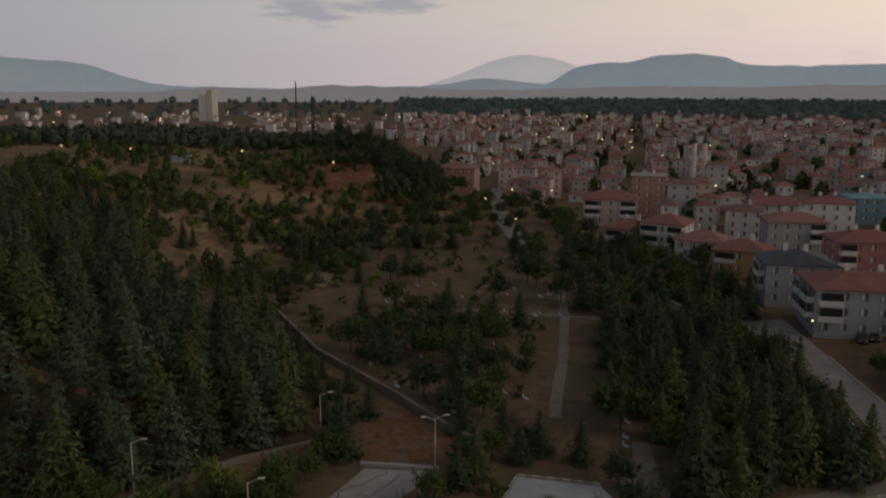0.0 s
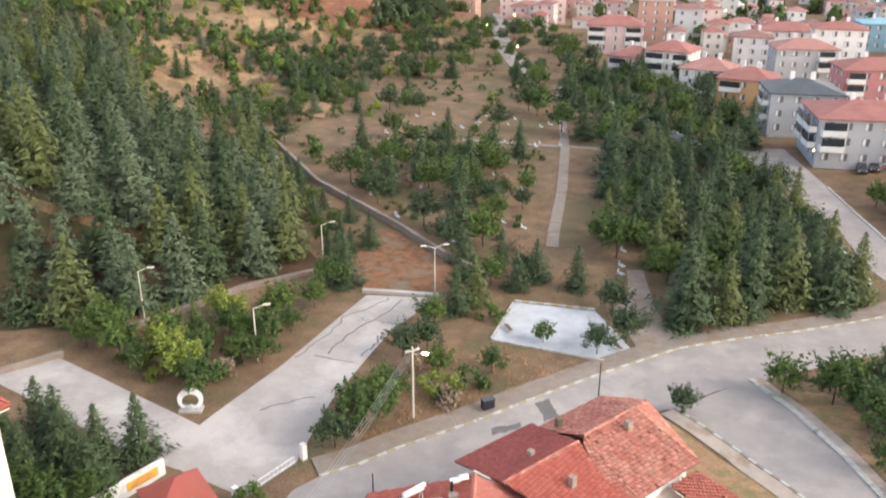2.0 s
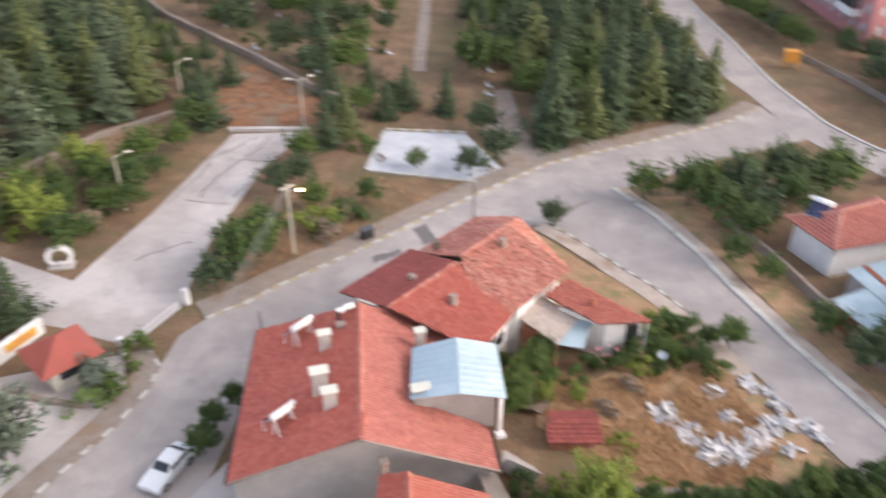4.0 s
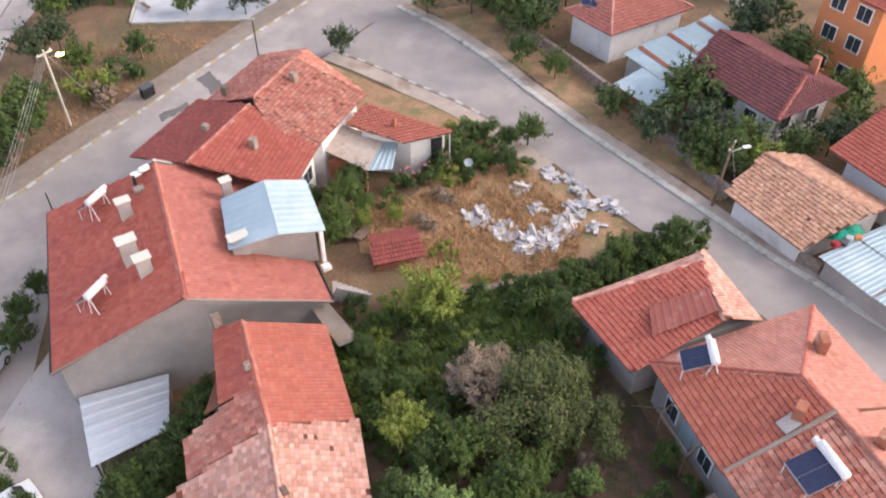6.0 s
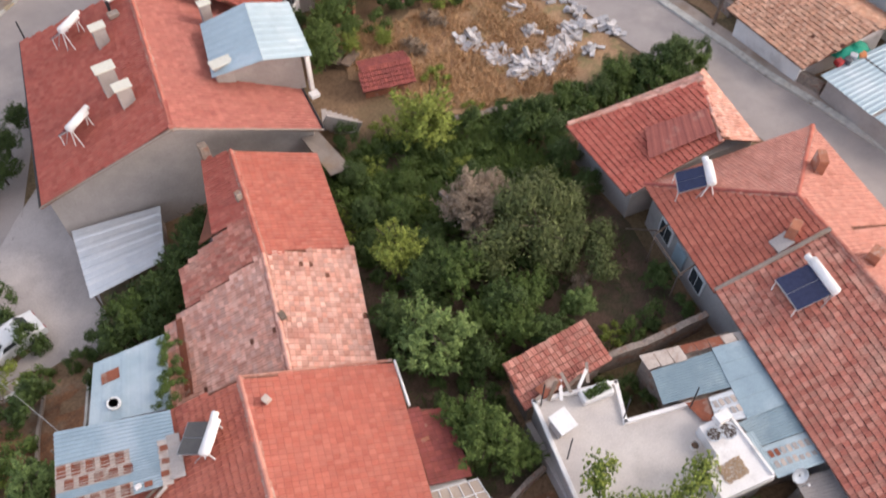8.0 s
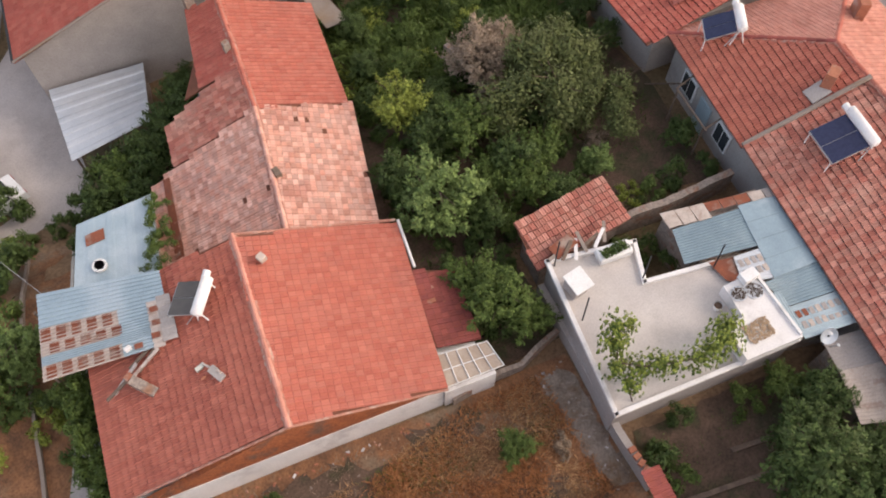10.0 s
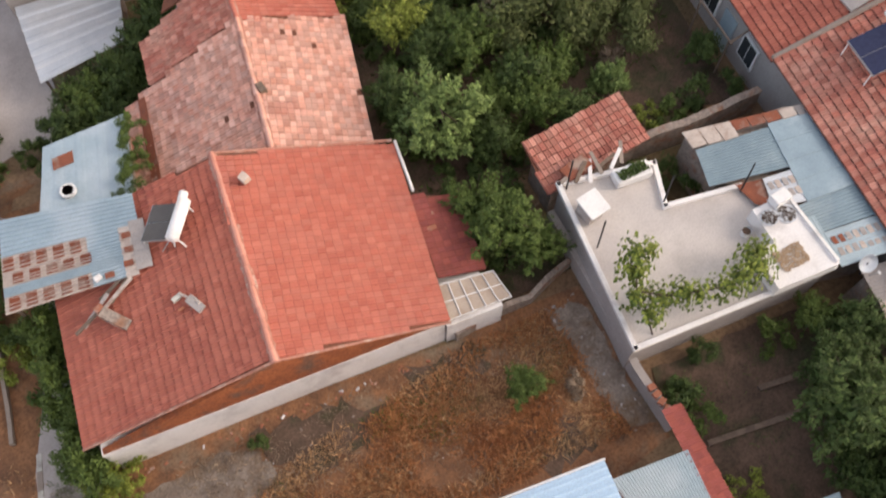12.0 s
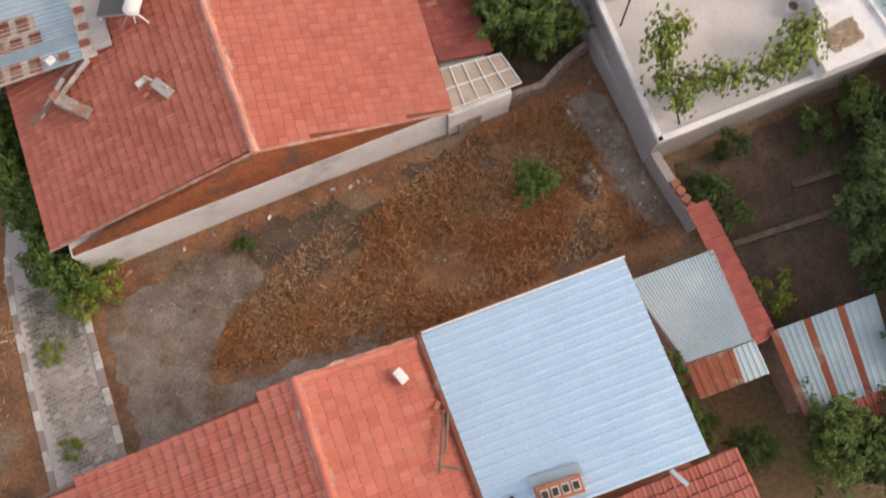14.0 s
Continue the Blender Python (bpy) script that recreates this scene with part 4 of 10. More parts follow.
curb("kerb_5", [(70.5, 60), (68.9, 67), (66.7, 71.6), (65.0, 79.5), (63.2, 88), (63.1, 98.4), (64.4, 110), (65.3, 118), (66.8, 141)], 0.4, 0.2, (M["kerb_white"],), "pale kerb of the wide street", 2.0)
strip("pavement_2", ST2_EAST, beside(ST2_EAST, 1.35), M["dust"], 0.10, "dusty sidewalk along the sloping street", 70, 4, "pavement")
strip("pavement_3", beside(ST2_WEST[:6], -1.8), ST2_WEST[:6], M["dust"], 0.09, "broken pale paving on the street corner", 40, 4, "pavement")
strip("pavement_4", beside(WEST_KERB, 2.0), WEST_KERB, M["walk"], 0.10, "sidewalk in front of the gate", 30, 4, "pavement")
sheet("plaza", [(-16.5, 58.1), (-12.8, 62.3), (-10.8, 72), (-6, 86.1), (-0.6, 95.1), (-9.4, 96), (-12.2, 89.7), (-17, 78.4), (-22.7, 67.7), (-40.8, 79.8), (-47, 76), (-27.1, 63.1), (-22.8, 61.5)], M["concrete"], 0.06, "wide pale concrete drive of the park", category="pavement")
sheet("gate_yard", [(-30.5, 49.0), (-27.5, 55.8), (-17, 57.3), (-16.2, 53), (-18.6, 48.8), (-25, 38), (-36, 40)], M["concrete"], 0.045, "paved yard before the entrance booth", category="pavement")
sheet("sports_pad", [(8.9, 93.9), (18.3, 91.5), (21.1, 80.4), (17.4, 79.8), (5.7, 84.4)], M["pad"], 0.10, "pale blue-grey concrete pad", category="pavement")
sheet("park_path", [(20.5, 92), (23.2, 96), (24.5, 103.8), (26.7, 103.8), (25.6, 92), (26.3, 83.2), (21.5, 80.6)], M["walk"], 0.08, "paved path up from the street", category="path")
for i, line in enumerate(([(32, 232), (29.6, 213), (24.6, 166), (20.5, 139), (16.2, 116.3), (15.6, 112)], [(4, 172), (9, 170.5), (24.6, 166.6), (38, 163)])):
    strip("cemetery_path", beside(line, 0.9), beside(line, -0.9), M["walk"], 0.09, "narrow pale gravel path between graves", 40, 3, "path")
sheet("house_yard", [(-15, 34), (-9.8, 41.5), (-6.9, 45), (-6.4, 37.4), (-6.2, 31.5), (-7.0, 28.6), (-7.6, 28.2), (-13.5, 29.4)], M["concrete"], 0.05, "cracked concrete yard beside the big house", category="pavement")
sheet("vacant_lot", [(-9.3, 11.2), (-1.5, 10.6), (5.2, 9.8), (7.4, 9.9), (10.9, 9.6), (10.8, 2.6), (7, 2.0), (0.5, 2.2), (-3.2, 3.0), (-12, 3.6), (-10.2, 4.5)], M["lot"], 0.04, "vacant lot of trampled dry grass and dirt")
sheet("ash_patch", [(-8.8, 9.8), (-6.0, 10.0), (-3.4, 9.4), (-3.2, 8.2), (-5.4, 7.0), (-6.6, 5.4), (-3.0, 5.0), (0.0, 4.6), (-2.6, 3.6), (-9.2, 4.4)], M["ash"], 0.055, "bare grey dirt and ash on the lot", step=0.8, ragged=0.2)
sheet("ash_patch", [(-9.4, 4.4), (-2.6, 3.9), (0.4, 3.4), (0.6, 2.5), (-4, 3.0), (-11, 3.6)], M["ash"], 0.06, "grey gravelly dirt along the house", step=0.8, ragged=0.2)
sheet("rubble_strip", [(9.2, 9.2), (10.6, 9.0), (10.7, 3.2), (9.7, 3.4), (9.3, 5.6)], M["ash"], 0.055, "strip of rubble and grey dust by the wall", step=0.8, ragged=0.2)
sheet("side_path", [(-9.2, 11.2), (-9.9, 4.0), (-10.4, -1), (-12.9, -1), (-12.4, 4.6), (-11.4, 12.5), (-10.4, 15.4), (-9.7, 18), (-8.5, 24), (-8.1, 28.2), (-7.2, 28), (-7.6, 24), (-8.6, 18)], M["concrete"], 0.05, "old paved alley with weeds in its joints", category="path")
sheet("bare_soil", [(-3.4, 9.9), (0.2, 9.7), (1.6, 8.6), (0.4, 7.6), (-1.6, 7.7), (-3.2, 8.6)], M["soil"], 0.062, "dark bare soil on the lot", step=0.8, ragged=0.35)
sheet("bare_soil", [(2.6, 9.6), (5.6, 9.4), (6.2, 8.2), (4.2, 7.7), (2.8, 8.4)], M["soil"], 0.062, "dark bare soil on the lot", step=0.8, ragged=0.35)
sheet("bare_soil", [(5.4, 5.6), (7.6, 5.2), (8.2, 3.8), (6.4, 3.4), (5.0, 4.4)], M["soil"], 0.062, "dark bare soil on the lot", step=0.8, ragged=0.35)
sheet("west_plot", [(-12.6, -1), (-12.1, 4.6), (-11.2, 12.6), (-10.2, 15.5), (-9.5, 18.1), (-8.3, 24.1), (-7.9, 28.3), (-10.2, 29.2), (-20, 29), (-20, -1)], M["lot"], 0.04, "strip of brown dirt and straw beside the alley")
sheet("kitchen_garden", [(11.6, 5.2), (19.4, 4.6), (20.2, 1.0), (20.0, -7), (11.0, -7), (11.2, 2.6)], M["soil"], 0.05, "dark dug garden soil with beds", ragged=0.12)
sheet("orchard_soil", [(7.2, 10.3), (11.2, 10.4), (11.2, 15.5), (16.4, 15.8), (22.4, 14.4), (23.2, 21.4), (22, 28), (20.5, 33), (12.6, 34.5), (8.8, 33), (7.2, 25), (6.2, 18.3)], M["soil"], 0.05, "shady dark soil of an overgrown garden")
sheet("hay_lot", [(14.2, 47.0), (13.6, 40.6), (15.6, 36.4), (19.2, 33.6), (27.5, 33.0), (32.0, 34.5), (31.5, 39), (31.0, 44), (29.6, 48.5), (24, 47.5), (19, 44.6)], M["lot_hay"], 0.05, "open lot of golden dry grass", ragged=0.25)
sheet("corner_plot", [(20.2, 69.2), (26.8, 56.4), (29.4, 49.0), (23.8, 47.4), (19.3, 53.2), (16.4, 62), (13, 66.2)], M["lot_hay"], 0.05, "dry corner plot beside the old house")

sheet("bare_soil", [(18.8, 27.4), (21.2, 27.2), (21.8, 29.6), (20.4, 30.8), (18.6, 29.8)], M["lot"], 0.065, "bare reddish garden soil", step=0.8, ragged=0.2)
sheet("bare_soil", [(15.6, 25.4), (17.0, 24.0), (18.8, 25.0), (18.4, 26.8), (16.4, 26.8)], M["lot"], 0.065, "bare reddish garden soil", step=0.8, ragged=0.2)

sheet("street_verge", [(33.8, 73.6), (35.0, 68), (36.0, 60), (37.2, 49), (38.6, 39.5), (39.4, 34.2), (41.0, 34.2), (41.2, 50), (40.2, 60), (38.6, 72)], M["lot_hay"], 0.06, "strip of dry brown grass beside the sidewalk", ragged=0.2)
low_wall("plot_wall", [(-10.3, 28.6), (-10.7, 24.5), (-11.4, 18.2), (-11.9, 14)], 0.16, 0.3, M["walk"], "low kerb wall beside the dirt strip", 0.8, 0.05)
low_wall("plot_wall", [(-7.9, 28.2), (-8.35, 24.2), (-9.2, 19.5)], 0.14, 0.25, M["kerb_white"], "low pale kerb wall beside the dirt strip", 0.8, 0.05)
sheet("bare_soil", [(-14, 103), (-9.6, 97.6), (-0.6, 96.6), (5.6, 100.6), (1.0, 105.4), (-7.4, 118.4), (-9.4, 118), (-12.6, 108)], M["lot"], 0.07, "bare reddish soil above the drive", step=2, ragged=0.2)
curb("edging", [(-9.1, 11.0), (-9.25, 9.8), (-9.9, 4.6), (-10.3, 0)], 0.24, 0.12, (M["kerb_white"], M["walk"]), "pale edging stones of the alley", 0.62)
curb("edging", [(-11.1, 13.2), (-11.5, 11), (-12.35, 4.8), (-12.9, 0)], 0.22, 0.08, (M["kerb_white"], M["walk"]), "pale edging stones of the alley", 0.7)

low_wall("stone_wall", [(-34, 168), (-21.5, 140.7), (-7, 119.9), (1.6, 106.1), (6, 101)], 0.6, 1.05, M["walk"], "long pale stone retaining wall under the trees")
low_wall("park_wall", [(-45.5, 76.5), (-40.5, 80.2)], 0.5, 0.7, M["walk"], "low pale brown wall by the drive")
low_wall("forest_wall", [(-37, 85.2), (-31.6, 90.6), (-25.1, 97.6), (-17.9, 102.2), (-14.2, 104)], 0.7, 0.6, M["walk"], "low pale wall along the forest edge")
low_wall("drive_end_wall", [(-10, 97), (-0.4, 95.6)], 0.7, 0.45, M["concrete"], "low concrete end wall of the drive")
low_wall("lot_wall", [(5.3, 9.85), (7.2, 10.0), (8.7, 9.9), (10.2, 10.4), (11.0, 10.6)], 0.22, 0.75, M["stone_wall"], "low crumbling stone boundary wall", 0.6, 0.12)
low_wall("boundary_wall", [(11.35, 12.8), (11.15, 8.9), (10.85, 5.4), (10.9, 2.8)], 0.32, 1.0, M["plaster_grey"], "grey rendered boundary wall")
low_wall("garden_wall", [(16.2, 14.0), (18.6, 13.7), (22.6, 13.7)], 0.35, 1.6, M["stone_wall"], "high stone garden wall with rubble on top", 0.5, 0.1)
low_wall("orchard_wall", [(15.3, 33.6), (18.7, 33.3), (21.9, 32.9)], 0.4, 0.6, M["stone_wall"], "low dry-stone wall of the lot", 0.6, 0.15)
low_wall("inner_wall", [(14.2, 28.0), (14.8, 25.0), (15.2, 23.8)], 0.3, 0.9, M["stone_wall"], "broken stone wall in the garden", 0.5, 0.15)
low_wall("cemetery_wall", [(38, 215), (52, 160), (56, 140), (56, 112), (54, 98)], 0.4, 1.4, M["plaster_white"], "white cemetery boundary wall")
low_wall("yard_wall", [(39.2, 66), (40.4, 58), (41.2, 50), (41.0, 41), (40.6, 34)], 0.35, 1.1, M["stone_wall"], "grey wall behind the street verge")
low_wall("street_wall", [(41.2, 24.8), (42.0, 21), (43.6, 13), (45, 6)], 0.35, 1.0, M["brick"], "low red-capped wall along the sidewalk")
low_wall("house_front_wall", [(40.4, 33), (40.3, 27), (40.9, 24.9)], 0.4, 0.9, M["stone_wall"], "low stone wall before the tiled barn")


def street_lamp(x, y, h, arms, lit=False, group="park lamps"):
    z = G(x, y)
    ob = thing("street_lamp", x, y, z, "cream steel lamp post with %s" % ("two lamp arms" if arms > 1 else "one lamp arm"), "lamp", group)
    bm = bmesh.new()
    rod(bm, (x, y, z - 0.3), (x, y, z + h), 0.10, 0.06)
    part("pole", bm, M["lamp_paint"], ob)
    for s in ((1, 0.25), (-1, -0.25))[:arms]:
        bm = bmesh.new()
        rod(bm, (x, y, z + h - 0.05), (x + s[0] * 1.1, y + s[1], z + h + 0.35), 0.045, 0.035)
        part("arm", bm, M["lamp_paint"], ob)
        bm = bmesh.new()
        box(bm, (x + s[0] * 1.4, y + s[1] * 1.2, z + h + 0.38), (0.75, 0.28, 0.14), 10, 0.05)
        head = part("lamp_head", bm, M["lamp_paint"], ob)
        bm = bmesh.new()
        box(bm, (x + s[0] * 1.4, y + s[1] * 1.2, z + h + 0.295), (0.5, 0.2, 0.03), 10)
        part("diffuser", bm, M["lit"] if lit else M["white"], head)
    return ob


street_lamp(-19.6, 79.6, 6.2, 1)
street_lamp(-0.9, 96.5, 6.2, 2)
street_lamp(-34.7, 89.0, 6.2, 1)
street_lamp(-15.9, 104.8, 6.0, 1)


def utility_pole(x, y, h, material, lit, lean=0.0, label="grey wooden utility pole with crossarm", bare=False):
    z = G(x, y)
    ob = thing("utility_pole", x, y, z, label, "pole")
    bm = bmesh.new()
    rod(bm, (x, y, z - 0.4), (x + lean, y, z + h), 0.07 if bare else 0.13, 0.05 if bare else 0.08)
    part("pole", bm, material, ob)
    if bare:
        return ob, Vector((x + lean, y, z + h))
    bm = bmesh.new()
    box(bm, (x + lean, y, z + h - 0.35), (1.5, 0.1, 0.12), 30, 0.01)
    arm = part("crossarm", bm, material, ob)
    for k in (-0.6, 0, 0.6):
        bm = bmesh.new()
        rod(bm, (x + lean + k * 0.86, y + k * 0.5, z + h - 0.29), (x + lean + k * 0.86, y + k * 0.5, z + h - 0.1), 0.05, 0.03, 6)
        part("insulator", bm, M["white"], arm)
    if lit is not None:
        bm = bmesh.new()
        rod(bm, (x + lean, y, z + h - 0.8), (x + lean + 0.9, y - 0.2, z + h - 0.55), 0.035)
        part("lamp_arm", bm, M["steel"], ob)
        bm = bmesh.new()
        box(bm, (x + lean + 1.15, y - 0.24, z + h - 0.55), (0.6, 0.26, 0.15), -10, 0.05)
        part("lamp_head", bm, M["lit"] if lit else M["white"], ob, "lit orange street lamp" if lit else "white lamp head")
    return ob, Vector((x + lean, y, z + h - 0.2))


P1 = utility_pole(-2.7, 69.1, 7.6, M["lamp_paint"], True, label="pale utility pole with a lit orange lamp")
P2 = utility_pole(38.9, 33.8, 5.8, M["wood"], False, 0.3, "brown wooden utility pole with a white lamp")
P3 = utility_pole(-14.6, 33.0, 7.0, M["dark_steel"], None)
utility_pole(14.6, 68.4, 6.0, M["dark_steel"], None, label="dark steel pole on the street corner", bare=True)
utility_pole(-5.6, 57.2, 2.6, M["dark_steel"], None, label="dark steel pole by the big house", bare=True)


def cable(name, a, b, sag, label):
    cu = bpy.data.curves.new(name, "CURVE")
    cu.dimensions, cu.bevel_depth, cu.bevel_resolution = "3D", 0.013, 1
    sp = cu.splines.new("POLY")
    n = 14
    sp.points.add(n - 1)
    for i in range(n):
        t = i / (n - 1)
        p = Vector(a).lerp(Vector(b), t) - Vector((0, 0, sag * 4 * t * (1 - t)))
        sp.points[i].co = (*p, 1)
    ob = new(name, cu)
    cu.materials.append(M["steel"])
    return tagged(ob, label, "cable", "overhead cables")


for k in range(4):
    cable("overhead_cable", P1[1] + Vector((0.2 * k - 0.3, 0, 0)), P3[1] + Vector((0.25 * k - 0.4, 0, 0.1 * k)), 0.9 + 0.15 * k, "thin dark overhead cable between poles")
cable("overhead_cable", P1[1], (2.5, 64.0, G(2.5, 64)), 0.0, "stay wire from the pole to the ground")
cable("overhead_cable", P2[1], (39.6, 31.8, G(39.6, 31.8)), 0.0, "stay wire from the pole to the ground")
cable("overhead_cable", P3[1], (-8.2, 20.5, 2.6), 0.5, "thin house connection cable")


def park_bits():
    # crescent monument
    x, y = -24.1, 70.2
    z = G(x, y)
    ob = thing("crescent_monument", x, y, z, "white concrete crescent and star on the lawn corner", "monument")
    bm = bmesh.new()
    n = 40
    outer, inner = [], []
    for i in range(n + 1):
        a = radians(-52 + 284 * i / n)
        outer.append((math.cos(a) * 1.25, math.sin(a) * 1.25))
        b = radians(-68 + 316 * i / n)
        inner.append((math.cos(b) * 0.82, math.sin(b) * 0.82 - 0.18))
    ring = outer + inner[::-1]
    vs = [[bm.verts.new((x + p, y + q * 0.35, z + 1.15 + q * 0.72 + dy * 0.12)) for p, q in ring] for dy in (0, 1)]
    m = len(ring)
    for i in range(n):
        for vv in vs:
            bm.faces.new((vv[i], vv[i + 1], vv[m - 2 - i], vv[m - 1 - i]))
    for i in range(m):
        bm.faces.new((vs[0][i], vs[0][(i + 1) % m], vs[1][(i + 1) % m], vs[1][i]))
    part("crescent", bm, M["plaster_white"], ob)
    bm = bmesh.new()
    box(bm, (x, y, z + 0.08), (2.2, 1.2, 0.35), 0, 0.05)
    part("plinth", bm, M["concrete"], ob)
    bm = bmesh.new()
    pts = []
    for i in range(10):
        a, r = radians(90 + 36 * i), 0.38 if i % 2 == 0 else 0.16
        pts.append((x + 0.15 + math.cos(a) * r, y - 0.45, z + 0.6 + math.sin(a) * r))
    for dy in (0, 0.1):
        bm.faces.new([bm.verts.new((p[0], p[1] + dy, p[2])) for p in pts])
    bm.verts.ensure_lookup_table()
    for i in range(10):
        bm.faces.new([bm.verts[k] for k in (i, (i + 1) % 10, 10 + (i + 1) % 10, 10 + i)])
    part("star", bm, M["plaster_white"], ob)
    # entrance booth
    x, y = -21.0, 55.4
    z = G(x, y)
    ob = thing("guard_booth", x, y, z, "cream guard booth with a red pyramid roof", "booth")
    rot = 35
    bm = bmesh.new()
    box(bm, (x, y, z + 1.2), (3.1, 3.1, 2.8), rot)
    body = part("wall", bm, M["plaster_cream"], ob)
    for a in (rot - 90, rot, rot + 180):
        c, s = math.cos(radians(a)), math.sin(radians(a))
        bm = bmesh.new()
        box(bm, (x + c * 1.56, y + s * 1.56, z + 1.55), (0.06, 1.9, 0.95), a, 0.01)
        part("window", bm, M["glass"], body)
    bm = bmesh.new()
    bmesh.ops.create_cone(bm, cap_ends=True, segments=4, radius1=3.55, radius2=0.05, depth=1.6, matrix=Matrix.Translation((x, y, z + 3.35)) @ Matrix.Rotation(radians(rot + 45), 4, "Z"))
    part("roof", bm, TILE["dark"][0], ob)
    # sign wall
    a, b = Vector((-28.4, 55.4, 0)), Vector((-24.0, 61.2, 0))
    d = (b - a).normalized()
    ob = thing("sign_wall", a.x, a.y, G(a.x, a.y), "white entrance sign wall with yellow panel", "sign")
    mid = (a + b) / 2
    z = G(mid.x, mid.y)
    ang = math.degrees(math.atan2(d.y, d.x))
    bm = bmesh.new()
    box(bm, (mid.x, mid.y, z + 0.75), ((b - a).length, 0.35, 1.9), ang, 0.04)
    part("wall", bm, M["plaster_white"], ob)
    n = Vector((d.y, -d.x, 0))
    q = mid + d * 1.4 + n * 0.19
    bm = bmesh.new()
    box(bm, (q.x, q.y, z + 0.95), (3.0, 0.05, 0.8), ang)
    panel = part("panel", bm, M["yellow"], ob, "yellow lettering panel")
    for k in range(3):
        q2 = q + n * 0.04
        bm = bmesh.new()
        box(bm, (q2.x, q2.y, z + 0.72 + 0.23 * k), (2.4 - 0.4 * k, 0.02, 0.1), ang)
        part("lettering_bar", bm, M["paint_orange"], panel)
    # barrier wall in front of the booth
    low_wall("ramp_wall", [(-25.6, 54.6), (-22.5, 52.6), (-18.9, 51.4)], 0.35, 0.5, M["walk"], "low wall beside the gate ramp")
    # sliding gate
    ob = thing("sliding_gate", -16.5, 58.1, G(-16.5, 58.1), "white low sliding gate across the drive", "gate")
    a, b = Vector((-16.5, 58.1, G(-16.5, 58.1))), Vector((-12.9, 62.2, G(-12.9, 62.2)))
    for h in (0.25, 0.8):
        part("rail", rod(bmesh.new(), a + Vector((0, 0, h)), b + Vector((0, 0, h)), 0.05), M["white"], ob)
    for i in range(13):
        p = a.lerp(b, i / 12)
        part("bar", rod(bmesh.new(), p + Vector((0, 0, 0.1)), p + Vector((0, 0, 0.85)), 0.025, None, 6), M["white"], ob)
    for p in (Vector((-12.2, 62.9, 0)), Vector((-17.0, 57.5, 0))):
        z = G(p.x, p.y)
        tagged(part("gate_post", box(bmesh.new(), (p.x, p.y, z + 0.7), (0.5, 0.5, 1.8), 45, 0.04), M["plaster_white"]), "white rendered gate post", "gate post", "gate posts")
    # pad edge frame, benches
    curb("pad_edge", [(8.9, 94.1), (18.3, 91.7)], 0.3, 0.35, (M["kerb_white"], M["kerb_tan"]), "pale and yellow edge blocks of the pad", 0.9)
    curb("pad_edge", [(8.7, 93.9), (5.5, 84.4)], 0.25, 0.25, (M["kerb_white"],), "pale edge blocks of the pad", 1.0)
    curb("pad_edge", [(5.6, 84.2), (17.3, 79.6)], 0.25, 0.2, (M["kerb_white"],), "pale edge blocks of the pad", 1.0)
    for bx, by in ((7.4, 86.6), (19.0, 82.2)):
        z = G(bx, by)
        ob = thing("park_bench", bx, by, z, "grey slatted park bench beside the pad", "bench", "park benches")
        for k in range(3):
            part("seat_slat", box(bmesh.new(), (bx + 0.15 * k, by, z + 0.5), (0.12, 1.6, 0.05), 20, 0.01), M["wood"], ob)
        for k in (-0.6, 0.6):
            part("leg", box(bmesh.new(), (bx + 0.15, by + k, z + 0.22), (0.4, 0.08, 0.5), 20), M["concrete"], ob)
    # rubbish container by the kerb
    x, y = 4.6, 70.3
    z = G(x, y) + 0.1
    ob = thing("rubbish_container", x, y, z, "dark grey wheeled rubbish container on the sidewalk", "container")
    part("body", prism(bmesh.new(), [(x - 0.6, y - 0.45), (x + 0.5, y + 0.1), (x + 0.25, y + 0.65), (x - 0.85, y + 0.1)], z + 0.15, z + 1.05), M["dark_steel"], ob)
    part("lid", box(bmesh.new(), (x - 0.17, y + 0.1, z + 1.12), (1.3, 0.8, 0.14), 27, 0.05), M["car_grey"], ob)
    for k in ((-0.55, -0.3), (0.3, 0.1), (0.1, 0.5), (-0.7, 0.1)):
        part("wheel", rod(bmesh.new(), (x + k[0], y + k[1] - 0.03, z + 0.08), (x + k[0], y + k[1] + 0.05, z + 0.08), 0.09, None, 10), M["rubber"], ob)


park_bits()

# tarred cracks and patched trenches
rk = random.Random(12)
for line in ([(-15.6, 80.2), (-14.6, 82.4), (-12.7, 86.2), (-11.5, 89.8), (-8.4, 92.9), (-6.7, 95.2)], [(-12.4, 81.3), (-9.3, 87.7), (-6.3, 91.4), (-5.1, 94.2)], [(-8.7, 80.4), (-6.4, 85.8)], [(-17.6, 70.2), (-12.6, 72.6)], [(-13.6, 80.8), (-9.4, 79.2)], [(-9.6, 89.6), (-4.9, 88.0)]):
    for k in range(2):
        jag = [(p.x + rk.gauss(0, 0.16), p.y + rk.gauss(0, 0.16)) for p in resample(line, 0.7)]
        jag = jag[:len(jag) // 2 + 1] if k == 0 else jag[len(jag) // 2:]
        strip("crack", beside(jag, rk.uniform(0.05, 0.13)), beside(jag, -rk.uniform(0.04, 0.1)), M["patch"], 0.072, "dark tarred joint across the concrete drive", 22, 2)
sheet("road_patch", [(9.6, 67.9), (11.2, 68.8), (10.6, 71.9), (9.2, 71.2)], M["patch"], 0.062, "dark asphalt patch in the street", step=0.8, ragged=0.22, category="road")
